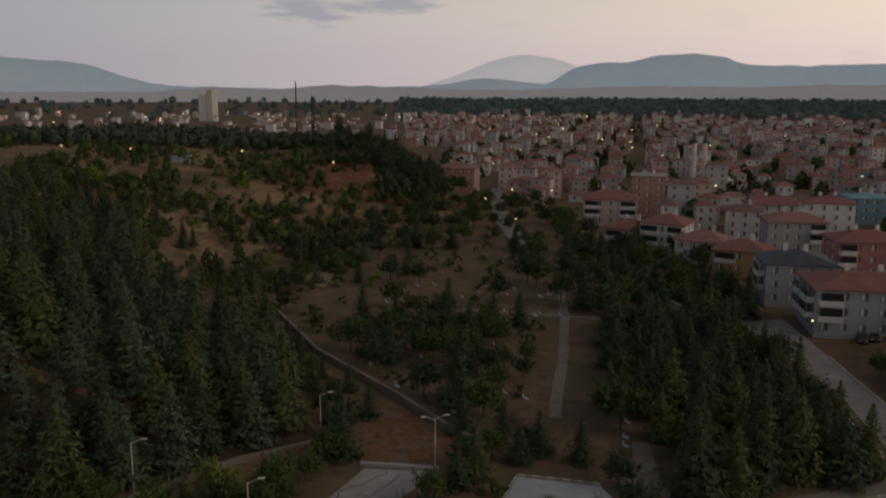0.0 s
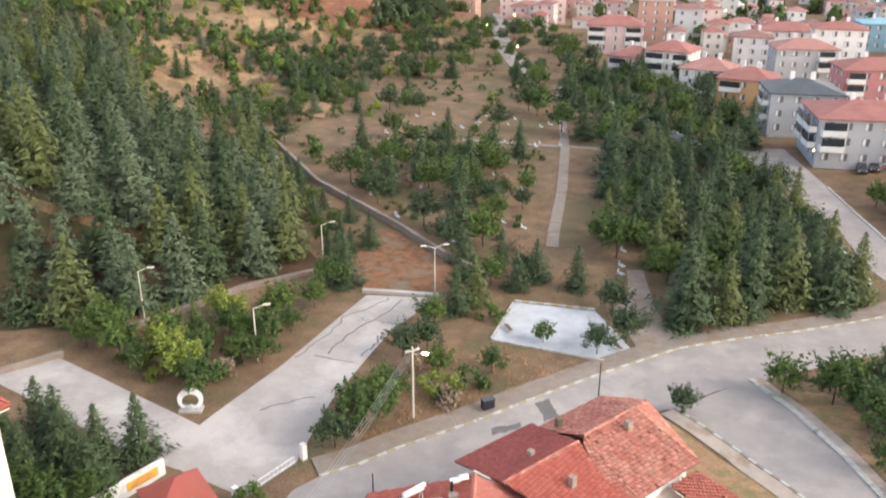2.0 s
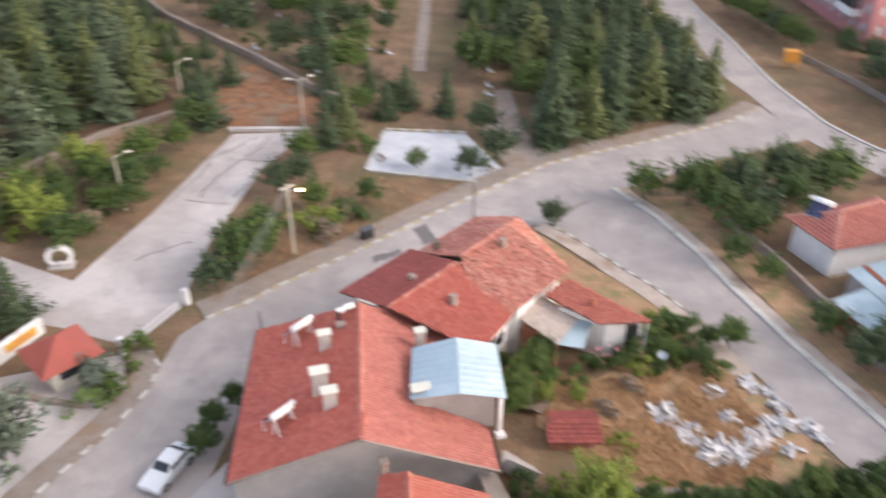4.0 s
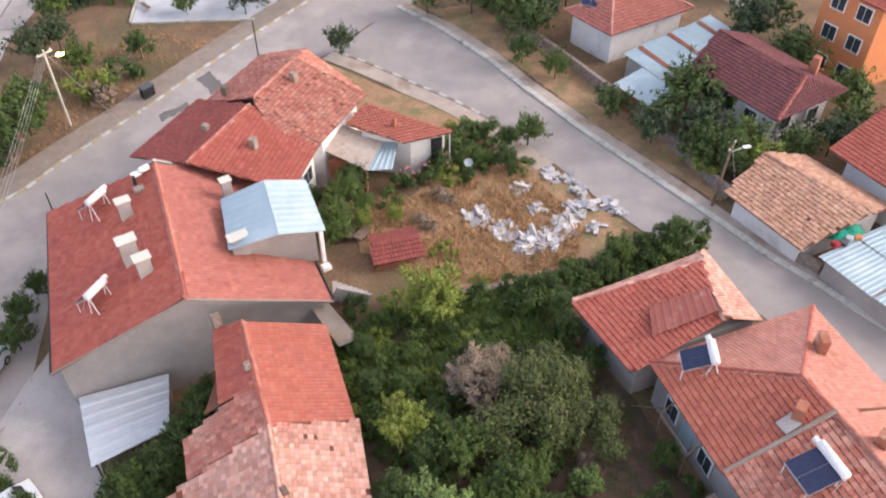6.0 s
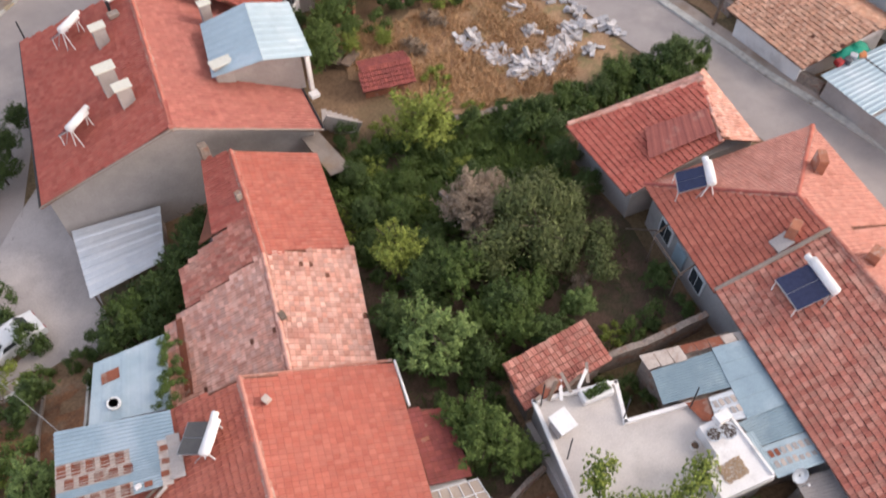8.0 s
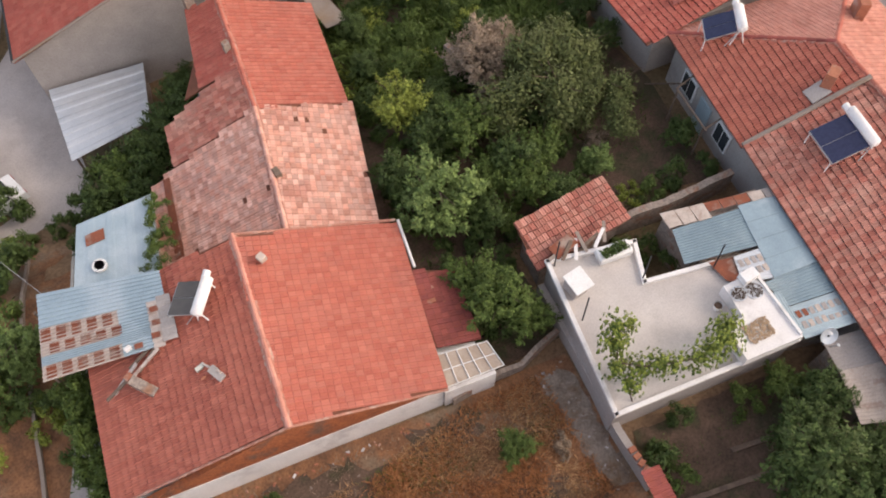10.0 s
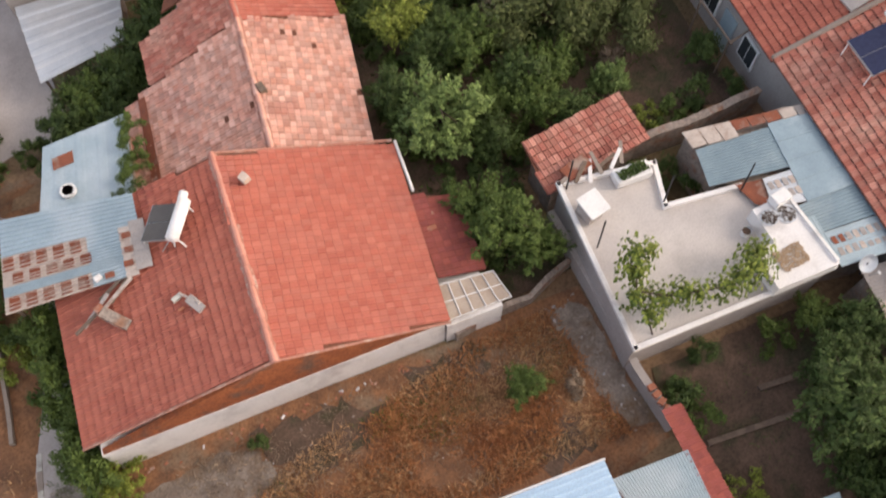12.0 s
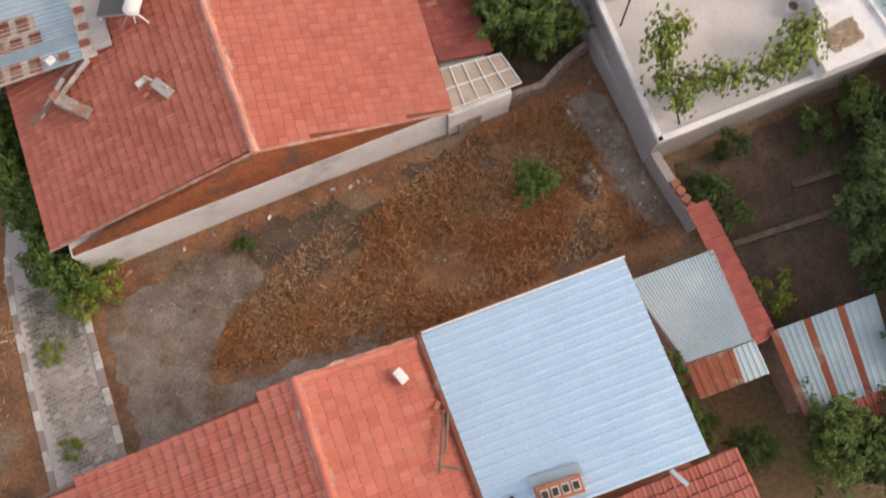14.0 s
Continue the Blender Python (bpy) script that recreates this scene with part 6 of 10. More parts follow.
def house_g():
    h = thing("house", 1.5, 42, -4.4, "big two-storey house with a red tiled roof and dormer", "house", "village houses")
    rs, rn = (1.3, 35.3, 5.0), (2.3, 48.4, 5.0)
    part("wall", prism(bmesh.new(), [(-6.6, 37.1), (9.2, 35.55), (9.5, 48.6), (-4.9, 50.4)], -5.4, 0.85), M["plaster_grey"], h, "grey cement-rendered wall")
    gable_wall(h, (-6.6, 37.1), (9.2, 35.55), (1.3, 36.2, 4.8), 0.85, 0.25, M["plaster_grey"], "grey rendered gable")
    gable_wall(h, (9.5, 48.6), (-4.9, 50.4), (2.3, 49.3, 4.75), 0.85, 0.25, M["plaster_grey"])
    slope(h, [(-5.35, 51.4, 1.0), (-7.05, 36.8, 1.0), rs, rn], "red", singles=0, seed=31, label="dull red clay roof tiles")
    slope(h, [(9.65, 35.1, 1.0), (9.95, 49.4, 1.0), rn, rs], "rose", singles=0, seed=32, label="red clay roof tiles")
    ridge_caps(h, Vector(rs) + Vector((-0.02, -0.1, 0.03)), Vector(rn) + Vector((0, 0, 0.03)), "orange")
    part("verge", rod(bmesh.new(), (-7.1, 36.75, 1.02), (1.28, 35.2, 5.02), 0.07), M["walk"], h)
    part("verge", rod(bmesh.new(), (1.28, 35.2, 5.02), (9.7, 35.02, 1.02), 0.07), M["walk"], h)
    part("gutter", rod(bmesh.new(), (9.75, 35.0, 0.98), (10.05, 49.5, 0.98), 0.08), M["dark_steel"], h)
    part("gutter", rod(bmesh.new(), (-7.12, 36.8, 0.98), (-5.42, 51.4, 0.98), 0.08), M["dark_steel"], h)
    for x, y, zt, w, d in ((-0.4, 45.3, 5.1, 0.8, 0.55), (-0.9, 41.1, 5.5, 1.0, 0.65), (-0.35, 39.3, 5.4, 0.85, 0.6)):
        chimney(h, x, y, 3.6, zt, w, d)
    chimney(h, 6.1, 45.0, 2.5, 4.7, 0.65, 0.5)
    chimney(h, 5.4, 39.6, 2.6, 4.5, 1.1, 0.6)
    chimney(h, 0.7, 47.3, 4.0, 5.2, 0.2, 0.2, 6, M["dark_steel"], False, "rusty stove pipe")
    part("pipe_base", box(bmesh.new(), (0.8, 46.8, 4.5), (0.7, 0.5, 0.3), 6, 0.05), M["stone_wall"], h)
    # roof room with a grey metal roof
    z0 = 1.6
    part("dormer_wall", prism(bmesh.new(), [(5.2, 39.6), (10.1, 38.9), (10.5, 42.8), (5.7, 43.2)], z0 - 0.6, 4.15), M["plaster_grey"], h, "pale rendered walls of the roof room")
    gable_wall(h, (5.2, 39.6), (10.1, 38.9), (7.7, 39.1, 5.05), 4.15, 0.2, M["plaster_grey"])
    rdg = [(8.3, 43.3, 5.2), (7.6, 37.9, 5.2)]
    metal_sheet("dormer_roof", h, [rdg[0], rdg[1], (4.6, 39.0, 4.15), (5.4, 43.9, 4.15)], M["tin"], 0.6, 0.03, False, label="grey standing-seam metal roof")
    metal_sheet("dormer_roof", h, [rdg[1], rdg[0], (11.1, 43.4, 4.15), (10.6, 38.1, 4.15)], M["tin"], 0.6, 0.03, False, label="grey standing-seam metal roof")
    part("dormer_post", box(bmesh.new(), (10.35, 38.5, 2.6), (0.25, 0.25, 3.1), 6), M["plaster_white"], h)
    part("dormer_sill", box(bmesh.new(), (10.3, 38.0, 1.1), (0.6, 0.5, 0.25), 6), M["plaster_white"], h)
    # south lean-to
    t = thing("lean_to", -4, 34, -4.2, "lean-to with a bright ribbed metal roof", "shed")
    metal_sheet("metal_sheet", t, [(-6.35, 36.9, -1.9), (-1.0, 36.2, -1.7), (-1.9, 32.5, -2.2), (-6.55, 32.0, -2.4)], M["tin_white"], 0.62, 0.06, True, label="bright ribbed metal sheet")
    for x, y in ((-6.3, 32.3), (-4.2, 32.4), (-2.2, 32.7)):
        part("post", rod(bmesh.new(), (x, y, -5.0), (x, y, -2.35), 0.07), M["wood"], t)
    part("back_wall", prism(bmesh.new(), [(-2.1, 32.8), (-1.9, 32.8), (-1.2, 36.2), (-1.4, 36.2)], -5, -2.3), M["stone_wall"], t)
    solar_heater(-1.9, 47.4, 3.05, 130, 40, 1.5, 1.5, label="solar water heater with a white tank on the red roof")
    solar_heater(-3.35, 39.4, 2.65, 130, 40, 1.5, 1.5, label="solar water heater with a white tank and white steel stand")
    # white barrels left at the ridge
    for k, (x, y) in enumerate(((1.5, 48.0), (0.9, 47.9))):
        b = thing("water_drum", x, y, 4.9, "white plastic drum lying on the ridge", "drum", "plastic drums")
        part("drum", rod(bmesh.new(), (x - 0.3, y, 5.0 - 0.2 * k), (x + 0.35, y + 0.15, 5.05 - 0.2 * k), 0.22, None, 14), M["white"], b)
    # outer stair
    t = thing("outdoor_stair", 11, 36, -1.2, "pale concrete outdoor stair with low parapet", "stair")
    for k in range(7):
        part("step", box(bmesh.new(), (10.4 + 0.3 * k, 36.9 - 0.12 * k, 0.2 - 0.18 * k - 0.4), (0.32, 1.1, 0.8), -18), M["concrete"], t)
    part("parapet", box(bmesh.new(), (11.2, 35.9, 0.0), (2.4, 0.15, 0.9), -18, 0.02, (0, 25)), M["plaster_grey"], t)


house_g()


def houses_north():
    h = thing("house", 7.5, 50, -3.6, "white house with a dark red tiled roof behind", "house", "village houses")
    ra, rb = (4.2, 48.0, 4.6), (10.1, 52.9, 4.6)
    part("wall", prism(bmesh.new(), [(2.2, 52.8), (10.6, 46.0), (13.2, 48.7), (6.9, 56.6)], -4.6, 2.45), M["plaster_white"], h)
    slope(h, [(10.3, 44.6, 2.6), (13.9, 48.7, 2.6), rb, ra], "red", seed=41)
    slope(h, [(7.2, 58.2, 2.6), (1.0, 53.2, 2.6), ra, rb], "dark", seed=42)
    ridge_caps(h, Vector(ra) + Vector((0, 0, 0.03)), Vector(rb) + Vector((0, 0, 0.03)), "mixed")
    chimney(h, 6.5, 51.8, 3.4, 4.6, 0.45, 0.45, 40, M["stone_wall"], False, "short worn masonry chimney")
    chimney(h, 9.1, 48.8, 3.2, 4.6, 0.5, 0.45, 40, M["stone_wall"], False, "short worn masonry chimney")
    window(h, 12.2, 47.2, 1.2, 1.5, 1.2, -42)
    window(h, 11.0, 46.1, 1.2, 0.8, 1.2, -42)
    o = thing("house", 14, 55, -3.4, "old house with a sagging weathered tile roof", "house", "village houses")
    a, b = (10.5, 53.4, 4.75), (15.2, 57.6, 4.5)
    part("wall", prism(bmesh.new(), [(10.8, 50.2), (14.2, 49.3), (18.5, 53.4), (16.6, 61.2), (13.0, 61.4), (8.2, 57.2)], -4.6, 2.55), M["plaster_white"], o)
    slope(o, [(13.8, 48.5, 2.7), (19.3, 53.2, 2.7), b, a], "mixed", jitter=0.02, missing=0.02, seed=43)
    slope(o, [(13.4, 62.2, 2.7), (7.6, 57.4, 2.7), a, b], "mixed", jitter=0.02, missing=0.02, seed=44)
    slope(o, [(19.3, 53.2, 2.7), (17.2, 61.6, 2.7), b], "mixed", jitter=0.02, missing=0.02, seed=45)
    slope(o, [(17.2, 61.6, 2.7), (13.4, 62.2, 2.7), b], "mixed", jitter=0.02, missing=0.02, seed=35)
    slope(o, [(10.9, 47.6, 2.75), (13.8, 48.5, 2.7), a], "mixed", jitter=0.02, seed=46)
    ridge_caps(o, Vector(a) + Vector((0, 0, 0.05)), Vector(b) + Vector((0, 0, 0.05)), "mixed")
    chimney(o, 14.2, 55.0, 4.0, 5.0, 0.5, 0.5, 30, M["stone_wall"], False, "ruined stub of a chimney")
    chimney(o, 9.2, 56.8, 3.0, 4.1, 0.5, 0.5, 30, M["wood"], False, "dark hole with broken masonry")
    # small annex, cream corrugated roof and white walls
    t = thing("annex", 19, 49, -1.8, "white annex with tiled strip and cream corrugated roof", "annex")
    part("wall", prism(bmesh.new(), [(17.6, 50.0), (20.6, 47.6), (23.4, 47.4), (19.2, 51.8)], -2.8, 1.5), M["plaster_white"], t)
    slope(t, [(23.9, 46.9, 1.75), (19.9, 47.2, 1.7), (16.7, 50.8, 2.2), (19.0, 52.6, 2.2)], "orange", seed=47)
    metal_sheet("corrugated_sheet", t, [(14.0, 49.9, 1.4), (16.7, 51.6, 1.5), (19.0, 49.0, 1.0), (16.6, 46.6, 0.7)], M["beige_patch"], 0.22, 0.04, False, label="cream corrugated sheet")
    metal_sheet("metal_sheet", t, [(19.0, 49.0, 0.98), (19.9, 48.4, 1.1), (18.4, 46.0, 0.6), (16.6, 46.6, 0.66)], M["tin"], 0.3, 0.03)
    part("lower_wall", prism(bmesh.new(), [(14.5, 49.2), (16.6, 47.0), (16.9, 47.3), (14.8, 49.6)], -2.6, 0.6), M["brick"], t)
    part("door", box(bmesh.new(), (22.7, 47.35, 0.2), (0.9, 0.08, 2.0), -4), M["dark_steel"], t)
    chimney(t, 20.0, 49.2, 1.8, 2.7, 0.3, 0.3, 40, M["brick"], False, "short brick chimney")
    part("downpipe", rod(bmesh.new(), (23.6, 46.9, -2.4), (23.6, 46.9, 1.6), 0.05), M["white"], t)
    # small brick shed
    s = thing("brick_shed", 15.4, 38.8, -1.2, "small shed with a dark red tile roof", "shed")
    part("wall", prism(bmesh.new(), [(13.8, 38.2), (16.8, 37.7), (17.1, 39.7), (14.3, 40.2)], -2.0, -0.1), M["brick"], s)
    slope(s, [(13.5, 37.9, -0.1), (17.1, 37.3, -0.1), (17.3, 38.9, 0.5), (13.9, 39.4, 0.5)], "dark", seed=48)
    slope(s, [(17.5, 40.2, 0.0), (14.3, 40.6, 0.0), (13.9, 39.4, 0.5), (17.3, 38.9, 0.5)], "dark", seed=49)
    dish(24.6, 45.6, -0.6, 230, 0.45)


houses_north()


def houses_east():
    h = thing("house", 26, 24, -0.3, "old hip-roofed house of weathered tiles", "house", "village houses")
    part("wall", prism(bmesh.new(), [(22.9, 26.8), (23.2, 21.8), (31.4, 21.6), (31.2, 26.6)], -2.2, 2.65), M["plaster_grey"], h)
    ra, rb = (28.4, 21.3, 4.2), (30.2, 25.6, 4.2)
    slope(h, [(22.2, 27.4, 2.7), (22.3, 21.3, 2.7), ra, rb], "red", jitter=0.022, seed=51, singles=80)
    slope(h, [(31.6, 21.2, 2.9), (31.8, 27.2, 2.9), rb, ra], "pale", jitter=0.022, seed=52)
    slope(h, [(31.8, 27.2, 2.9), (22.2, 27.4, 2.7), rb], "pale", jitter=0.022, seed=53)
    ridge_caps(h, ra, rb, "pale")
    ridge_caps(h, (22.3, 27.4, 2.75), rb, "pale")
    metal_sheet("roof_patch", h, [(25.5, 24.4, 3.74), (24.5, 22.5, 3.50), (28.4, 21.9, 4.40), (29.0, 23.6, 4.42)], M["patch_red"], 0.5, 0.02, True, label="sheet of dull red metal over the tiles")

    r = thing("house", 27, 16, -0.2, "long hip-roofed house with a dark red tile roof", "house", "village houses")
    ax, rd, re = (28.8, 15.9, 5.2), (28.75, 13.4, 5.2), (28.0, -6.0, 5.2)
    part("wall", prism(bmesh.new(), [(24.0, 20.9), (23.2, 13.9), (21.3, -6), (32.8, -6), (34.2, 20.2)], -1.6, 2.9), M["plaster_grey"], r, "grey rendered wall")
    slope(r, [(23.5, 21.4, 3.0), (22.7, 13.9, 3.0), rd, ax], "ember", seed=54, singles=100)
    slope(r, [(34.8, 20.6, 3.0), (23.5, 21.4, 3.0), ax], "salmon", seed=55)
    slope(r, [(34.0, 13.0, 3.0), (34.8, 20.6, 3.0), ax, rd], "salmon", seed=56)
    slope(r, [(22.7, 13.9, 3.04), (20.6, -6, 3.04), re, rd], "mixed", jitter=0.022, singles=150, seed=57)
    slope(r, [(33.0, -6, 3.0), (34.0, 13.0, 3.0), rd, re], "salmon", seed=58)
    ridge_caps(r, rd, ax, "orange")
    ridge_caps(r, (23.5, 21.4, 3.05), ax, "dark")
    ridge_caps(r, (34.8, 20.6, 3.05), ax, "orange")
    ridge_caps(r, re, rd, "mixed")
    part("flashing", rod(bmesh.new(), (22.7, 13.95, 3.12), (28.75, 13.45, 5.3), 0.13), M["walk"], r, "pale mortar flashing between two roofs")
    chimney(r, 27.2, 14.3, 4.2, 5.6, 0.7, 0.5, 30, M["brick"], False, "short brick chimney with mortar base")
    part("mortar", box(bmesh.new(), (26.6, 14.2, 4.55), (1.0, 0.8, 0.12), 0, 0.03, (0, -20)), M["plaster_grey"], r)
    chimney(r, 31.8, 17.4, 3.6, 5.2, 0.9, 0.5, 60, M["brick"], False, "brown brick chimney stack")
    chimney(r, 29.6, 11.2, 4.6, 5.7, 0.7, 0.6, 20, M["brick"], False, "broken brick chimney at the ridge")
    window(r, 23.75, 19.0, 1.3, 1.1, 1.2, 173)
    window(r, 23.35, 15.6, 1.3, 1.1, 1.2, 173)
    part("door", box(bmesh.new(), (23.55, 17.4, 0.7), (0.1, 1.0, 2.1), -7), M["tin"], r, "blue-grey metal door")
    for a, b in (((22.6, 20.9, 0.0), (22.9, 18.6, 2.4)), ((22.3, 18.4, 0.0), (22.3, 18.4, 2.3)), ((22.2, 16.0, 0), (22.2, 16.0, 2.3)), ((22.4, 18.6, 2.3), (22.2, 15.8, 2.3)), ((22.4, 18.6, 2.3), (23.6, 18.8, 2.5)), ((22.2, 15.9, 2.3), (23.4, 16.0, 2.5))):
        part("scaffold_pole", rod(bmesh.new(), a, b, 0.05), M["wood"], r)
    solar_heater(25.75, 19.25, 4.0, 152, 26, 1.4, 1.6, label="solar water heater with blue collectors on the red roof")
    solar_heater(26.55, 11.4, 4.45, 174, 16, 1.9, 1.85, label="solar water heater with large blue collectors")

    # metal-roofed sheds between the terrace and the long house
    t = thing("shed", 20, 9, 0, "shed with patched blue-grey metal roofing", "shed")
    part("wall", prism(bmesh.new(), [(17.5, 12.6), (22.3, 12.0), (21.4, 4.8), (19.4, 5.3), (19.4, 9.0), (17.5, 10.2)], -0.6, 2.35), M["stone_wall"], t)
    metal_sheet("metal_sheet", t, [(17.4, 11.8, 2.7), (20.75, 11.3, 2.8), (20.3, 9.35, 2.8), (16.9, 10.1, 2.7)], M["tin_dark"], 0.14, 0.035, True, label="weathered blue-grey corrugated sheet")
    metal_sheet("metal_sheet", t, [(20.7, 11.45, 2.85), (23.7, 10.85, 3.0), (22.9, 7.4, 3.0), (19.9, 7.7, 2.85)], M["tin_mid"], 0.72, 0.04, True, 0.86, label="pale blue seamed metal sheet")
    metal_sheet("metal_sheet", t, [(19.4, 7.75, 2.8), (22.9, 7.42, 2.95), (22.7, 5.9, 2.95), (19.7, 6.35, 2.8)], M["tin_dark"], 0.14, 0.035, True, label="weathered blue-grey corrugated sheet")
    metal_sheet("metal_sheet", t, [(19.6, 6.35, 2.75), (22.65, 5.88, 2.9), (22.3, 4.35, 2.88), (19.4, 4.85, 2.72)], M["tin"], 0.3, 0.02, True, label="pale sheet with worn patches")
    metal_sheet("metal_sheet", t, [(19.25, 7.2, 2.86), (19.75, 7.1, 2.88), (19.5, 5.2, 2.84), (19.1, 5.4, 2.82)], M["tin"], 0.3, 0.02, False, label="narrow pale sheet")
    metal_sheet("metal_sheet", t, [(19.0, 9.4, 2.78), (20.35, 9.2, 2.82), (19.9, 7.75, 2.82), (18.6, 8.2, 2.76)], M["tin_white"], 0.3, 0.02, True, label="pale sheet with worn patches")
    part("metal_sheet", slab(bmesh.new(), [(17.9, 9.7, 2.68), (19.0, 9.4, 2.72), (18.6, 8.2, 2.7), (18.1, 8.6, 2.68)], 0.02), M["tin_rust"], t, "rusty brown sheet")
    for x0, y0, z0, n in ((19.75, 6.05, 2.79, 9), (19.7, 5.55, 2.77, 9), (19.0, 9.15, 2.81, 4), (18.95, 8.65, 2.81, 4)):
        for k in range(n):
            x, y, zz = x0 + 0.30 * k, y0 - 0.05 * k, z0 + 0.014 * k
            part("metal_patch", slab(bmesh.new(), [(x, y, zz), (x + 0.2, y - 0.03, zz + 0.01), (x + 0.17, y - 0.36, zz + 0.01), (x - 0.03, y - 0.33, zz)], 0.008), M["tin_rust"] if (n == 9 and k < 2 and y0 > 6) else (M["beige_patch"] if k % 2 else M["plaster_grey"]), t)
    for k in range(9):
        x, y = 17.35 + 0.68 * k, 12.75 - 0.16 * k
        part("board", slab(bmesh.new(), [(x, y, 2.74 + 0.03 * k), (x + 0.66, y - 0.15, 2.77 + 0.03 * k), (x + 0.6, y - (0.95 if k < 3 else 0.6), 2.77 + 0.03 * k), (x - 0.02, y - (0.85 if k < 3 else 0.5), 2.74 + 0.03 * k)], 0.03), (M["beige_patch"], M["beige_patch"], M["beige_patch"], M["tin_rust"], M["tin_rust"], M["tin_rust"], M["beige_patch"], M["plaster_grey"], M["beige_patch"])[k], t)
    metal_sheet("metal_sheet", t, [(20.2, 4.5, 2.35), (22.3, 4.1, 2.4), (21.9, 2.6, 2.35), (20.0, 3.1, 2.3)], M["plaster_grey"], 0.16, 0.02, True, label="dull grey corrugated sheet")
    metal_sheet("metal_sheet", t, [(20.0, 3.1, 2.32), (21.9, 2.6, 2.36), (21.2, 0.2, 2.2), (19.4, 0.9, 2.15)], M["beige_patch"], 0.16, 0.02, True, label="dusty beige corrugated sheet")
    part("wall", prism(bmesh.new(), [(20.3, 4.2), (22.0, 3.9), (21.0, 0.5), (19.7, 1.1)], -0.6, 2.1), M["stone_wall"], t)
    dish(20.3, 4.4, 2.9, 250, 0.52)


houses_east()


def terrace_house():
    h = thing("flat_roofed_house", 14, 9, 0, "flat-roofed house with a pale concrete roof terrace", "house", "village houses")
    ring = [(11.6, 13.0), (10.6, 5.7), (19.2, 5.0), (19.35, 8.2), (18.1, 9.6), (14.9, 10.2), (15.6, 12.1)]
    part("wall", prism(bmesh.new(), [(x + (14.5 - x) * 0.012, y + (8.6 - y) * 0.012) for x, y in ring], -0.6, 2.32), M["plaster_grey"], h, "grey rendered wall")
    part("roof_slab", prism(bmesh.new(), ring, 2.32, 2.5), M["terrace"], h, "pale screed roof terrace")
    for a, b in ((0, 1), (1, 2), (5, 6), (4, 5), (6, 0)):
        p, q = Vector((*ring[a], 2.5)), Vector((*ring[b], 2.5))
        d = q - p
        c = (p + q) / 2
        ang = math.degrees(math.atan2(d.y, d.x))
        part("parapet", box(bmesh.new(), (c.x, c.y, 2.58), (d.length + 0.18, 0.2, 0.2), ang, 0.02), M["plaster_white"], h)
    # raised white block at the corner
    part("raised_slab", prism(bmesh.new(), [(17.5, 8.3), (19.2, 8.3), (19.1, 4.9), (16.4, 5.1), (16.5, 6.8), (17.4, 6.75)], 2.5, 3.25), M["plaster_white"], h, "raised white slab")
    part("raised_edge", box(bmesh.new(), (19.05, 6.6, 3.3), (0.14, 3.2, 0.14), 0, 0.02), M["plaster_white"], h)
    part("water_box", box(bmesh.new(), (18.6, 8.15, 3.5), (0.75, 0.5, 0.4), 5, 0.04), M["white"], h)
    t = thing("storage_box", 12.0, 11.3, 2.5, "white box with a sloping lid on the terrace", "box")
    part("body", box(bmesh.new(), (12.0, 11.3, 2.95), (0.7, 0.8, 0.8), 8, 0.02), M["plaster_grey"], t)
    part("lid", box(bmesh.new(), (12.05, 11.28, 3.4), (0.95, 1.05, 0.09), 8, 0.02, (6, 0)), M["white"], t)
    t = thing("bathtub_planter", 14.4, 12.0, 2.5, "old white bathtub planted with low green herbs", "planter")
    bm = bmesh.new()
    box(bm, (14.4, 12.0, 2.78), (1.6, 0.7, 0.5), -6, 0.12)
    part("tub", bm, M["white"], t)
    rng = np.random.default_rng(8)
    n = 420
    c = np.stack([14.4 + rng.uniform(-0.65, 0.65, n), 12.0 + rng.uniform(-0.22, 0.22, n), 3.02 + rng.uniform(0, 0.12, n)], 1)
    nn = rng.normal(size=(n, 3)) + np.array([0, 0, 1.2])
    nn /= np.linalg.norm(nn, axis=1, keepdims=True)
    v, f = cards(c, nn, np.full(n, 0.07), rng)
    raw("herbs", v, f, LEAF["deep"], t)
    for x, y in ((14.9, 10.35), (18.0, 9.4), (11.55, 9.9), (11.8, 12.7)):
        z = thing("iron_post", x, y, 2.5, "thin dark iron post on the terrace edge", "post", "terrace posts")
        part("post", rod(bmesh.new(), (x, y, 2.4), (x + 0.15, y + 0.2, 4.3), 0.035), M["dark_steel"], z)
    t = thing("bucket", 17.0, 7.75, 2.5, "pale plastic bucket on the terrace", "bucket")
    bm = bmesh.new()
    bmesh.ops.create_cone(bm, cap_ends=False, segments=16, radius1=0.15, radius2=0.2, depth=0.38, matrix=Matrix.Translation((17.0, 7.75, 2.69)))
    bmesh.ops.contextual_create(bm, geom=[e for e in bm.edges if e.is_boundary and e.verts[0].co.z < 2.6])
    part("pail", bm, M["white"], t)
    part("soil", rod(bmesh.new(), (17.0, 7.75, 2.75), (17.0, 7.75, 2.8), 0.17, None, 14), M["soil"], t)
    for x, y, r in ((17.85, 7.7, 0.34), (18.55, 7.55, 0.4)):
        t = thing("drying_tray", x, y, 3.25, "round tray of drying fruit on the slab", "tray", "drying trays")
        part("tray", rod(bmesh.new(), (x, y, 3.26), (x, y, 3.31), r, r * 1.05, 22), M["tin_white"], t)
        rng = np.random.default_rng(int(x * 10))
        a, q = rng.uniform(0, 6.28, 150), np.sqrt(rng.random(150)) * r * 0.9
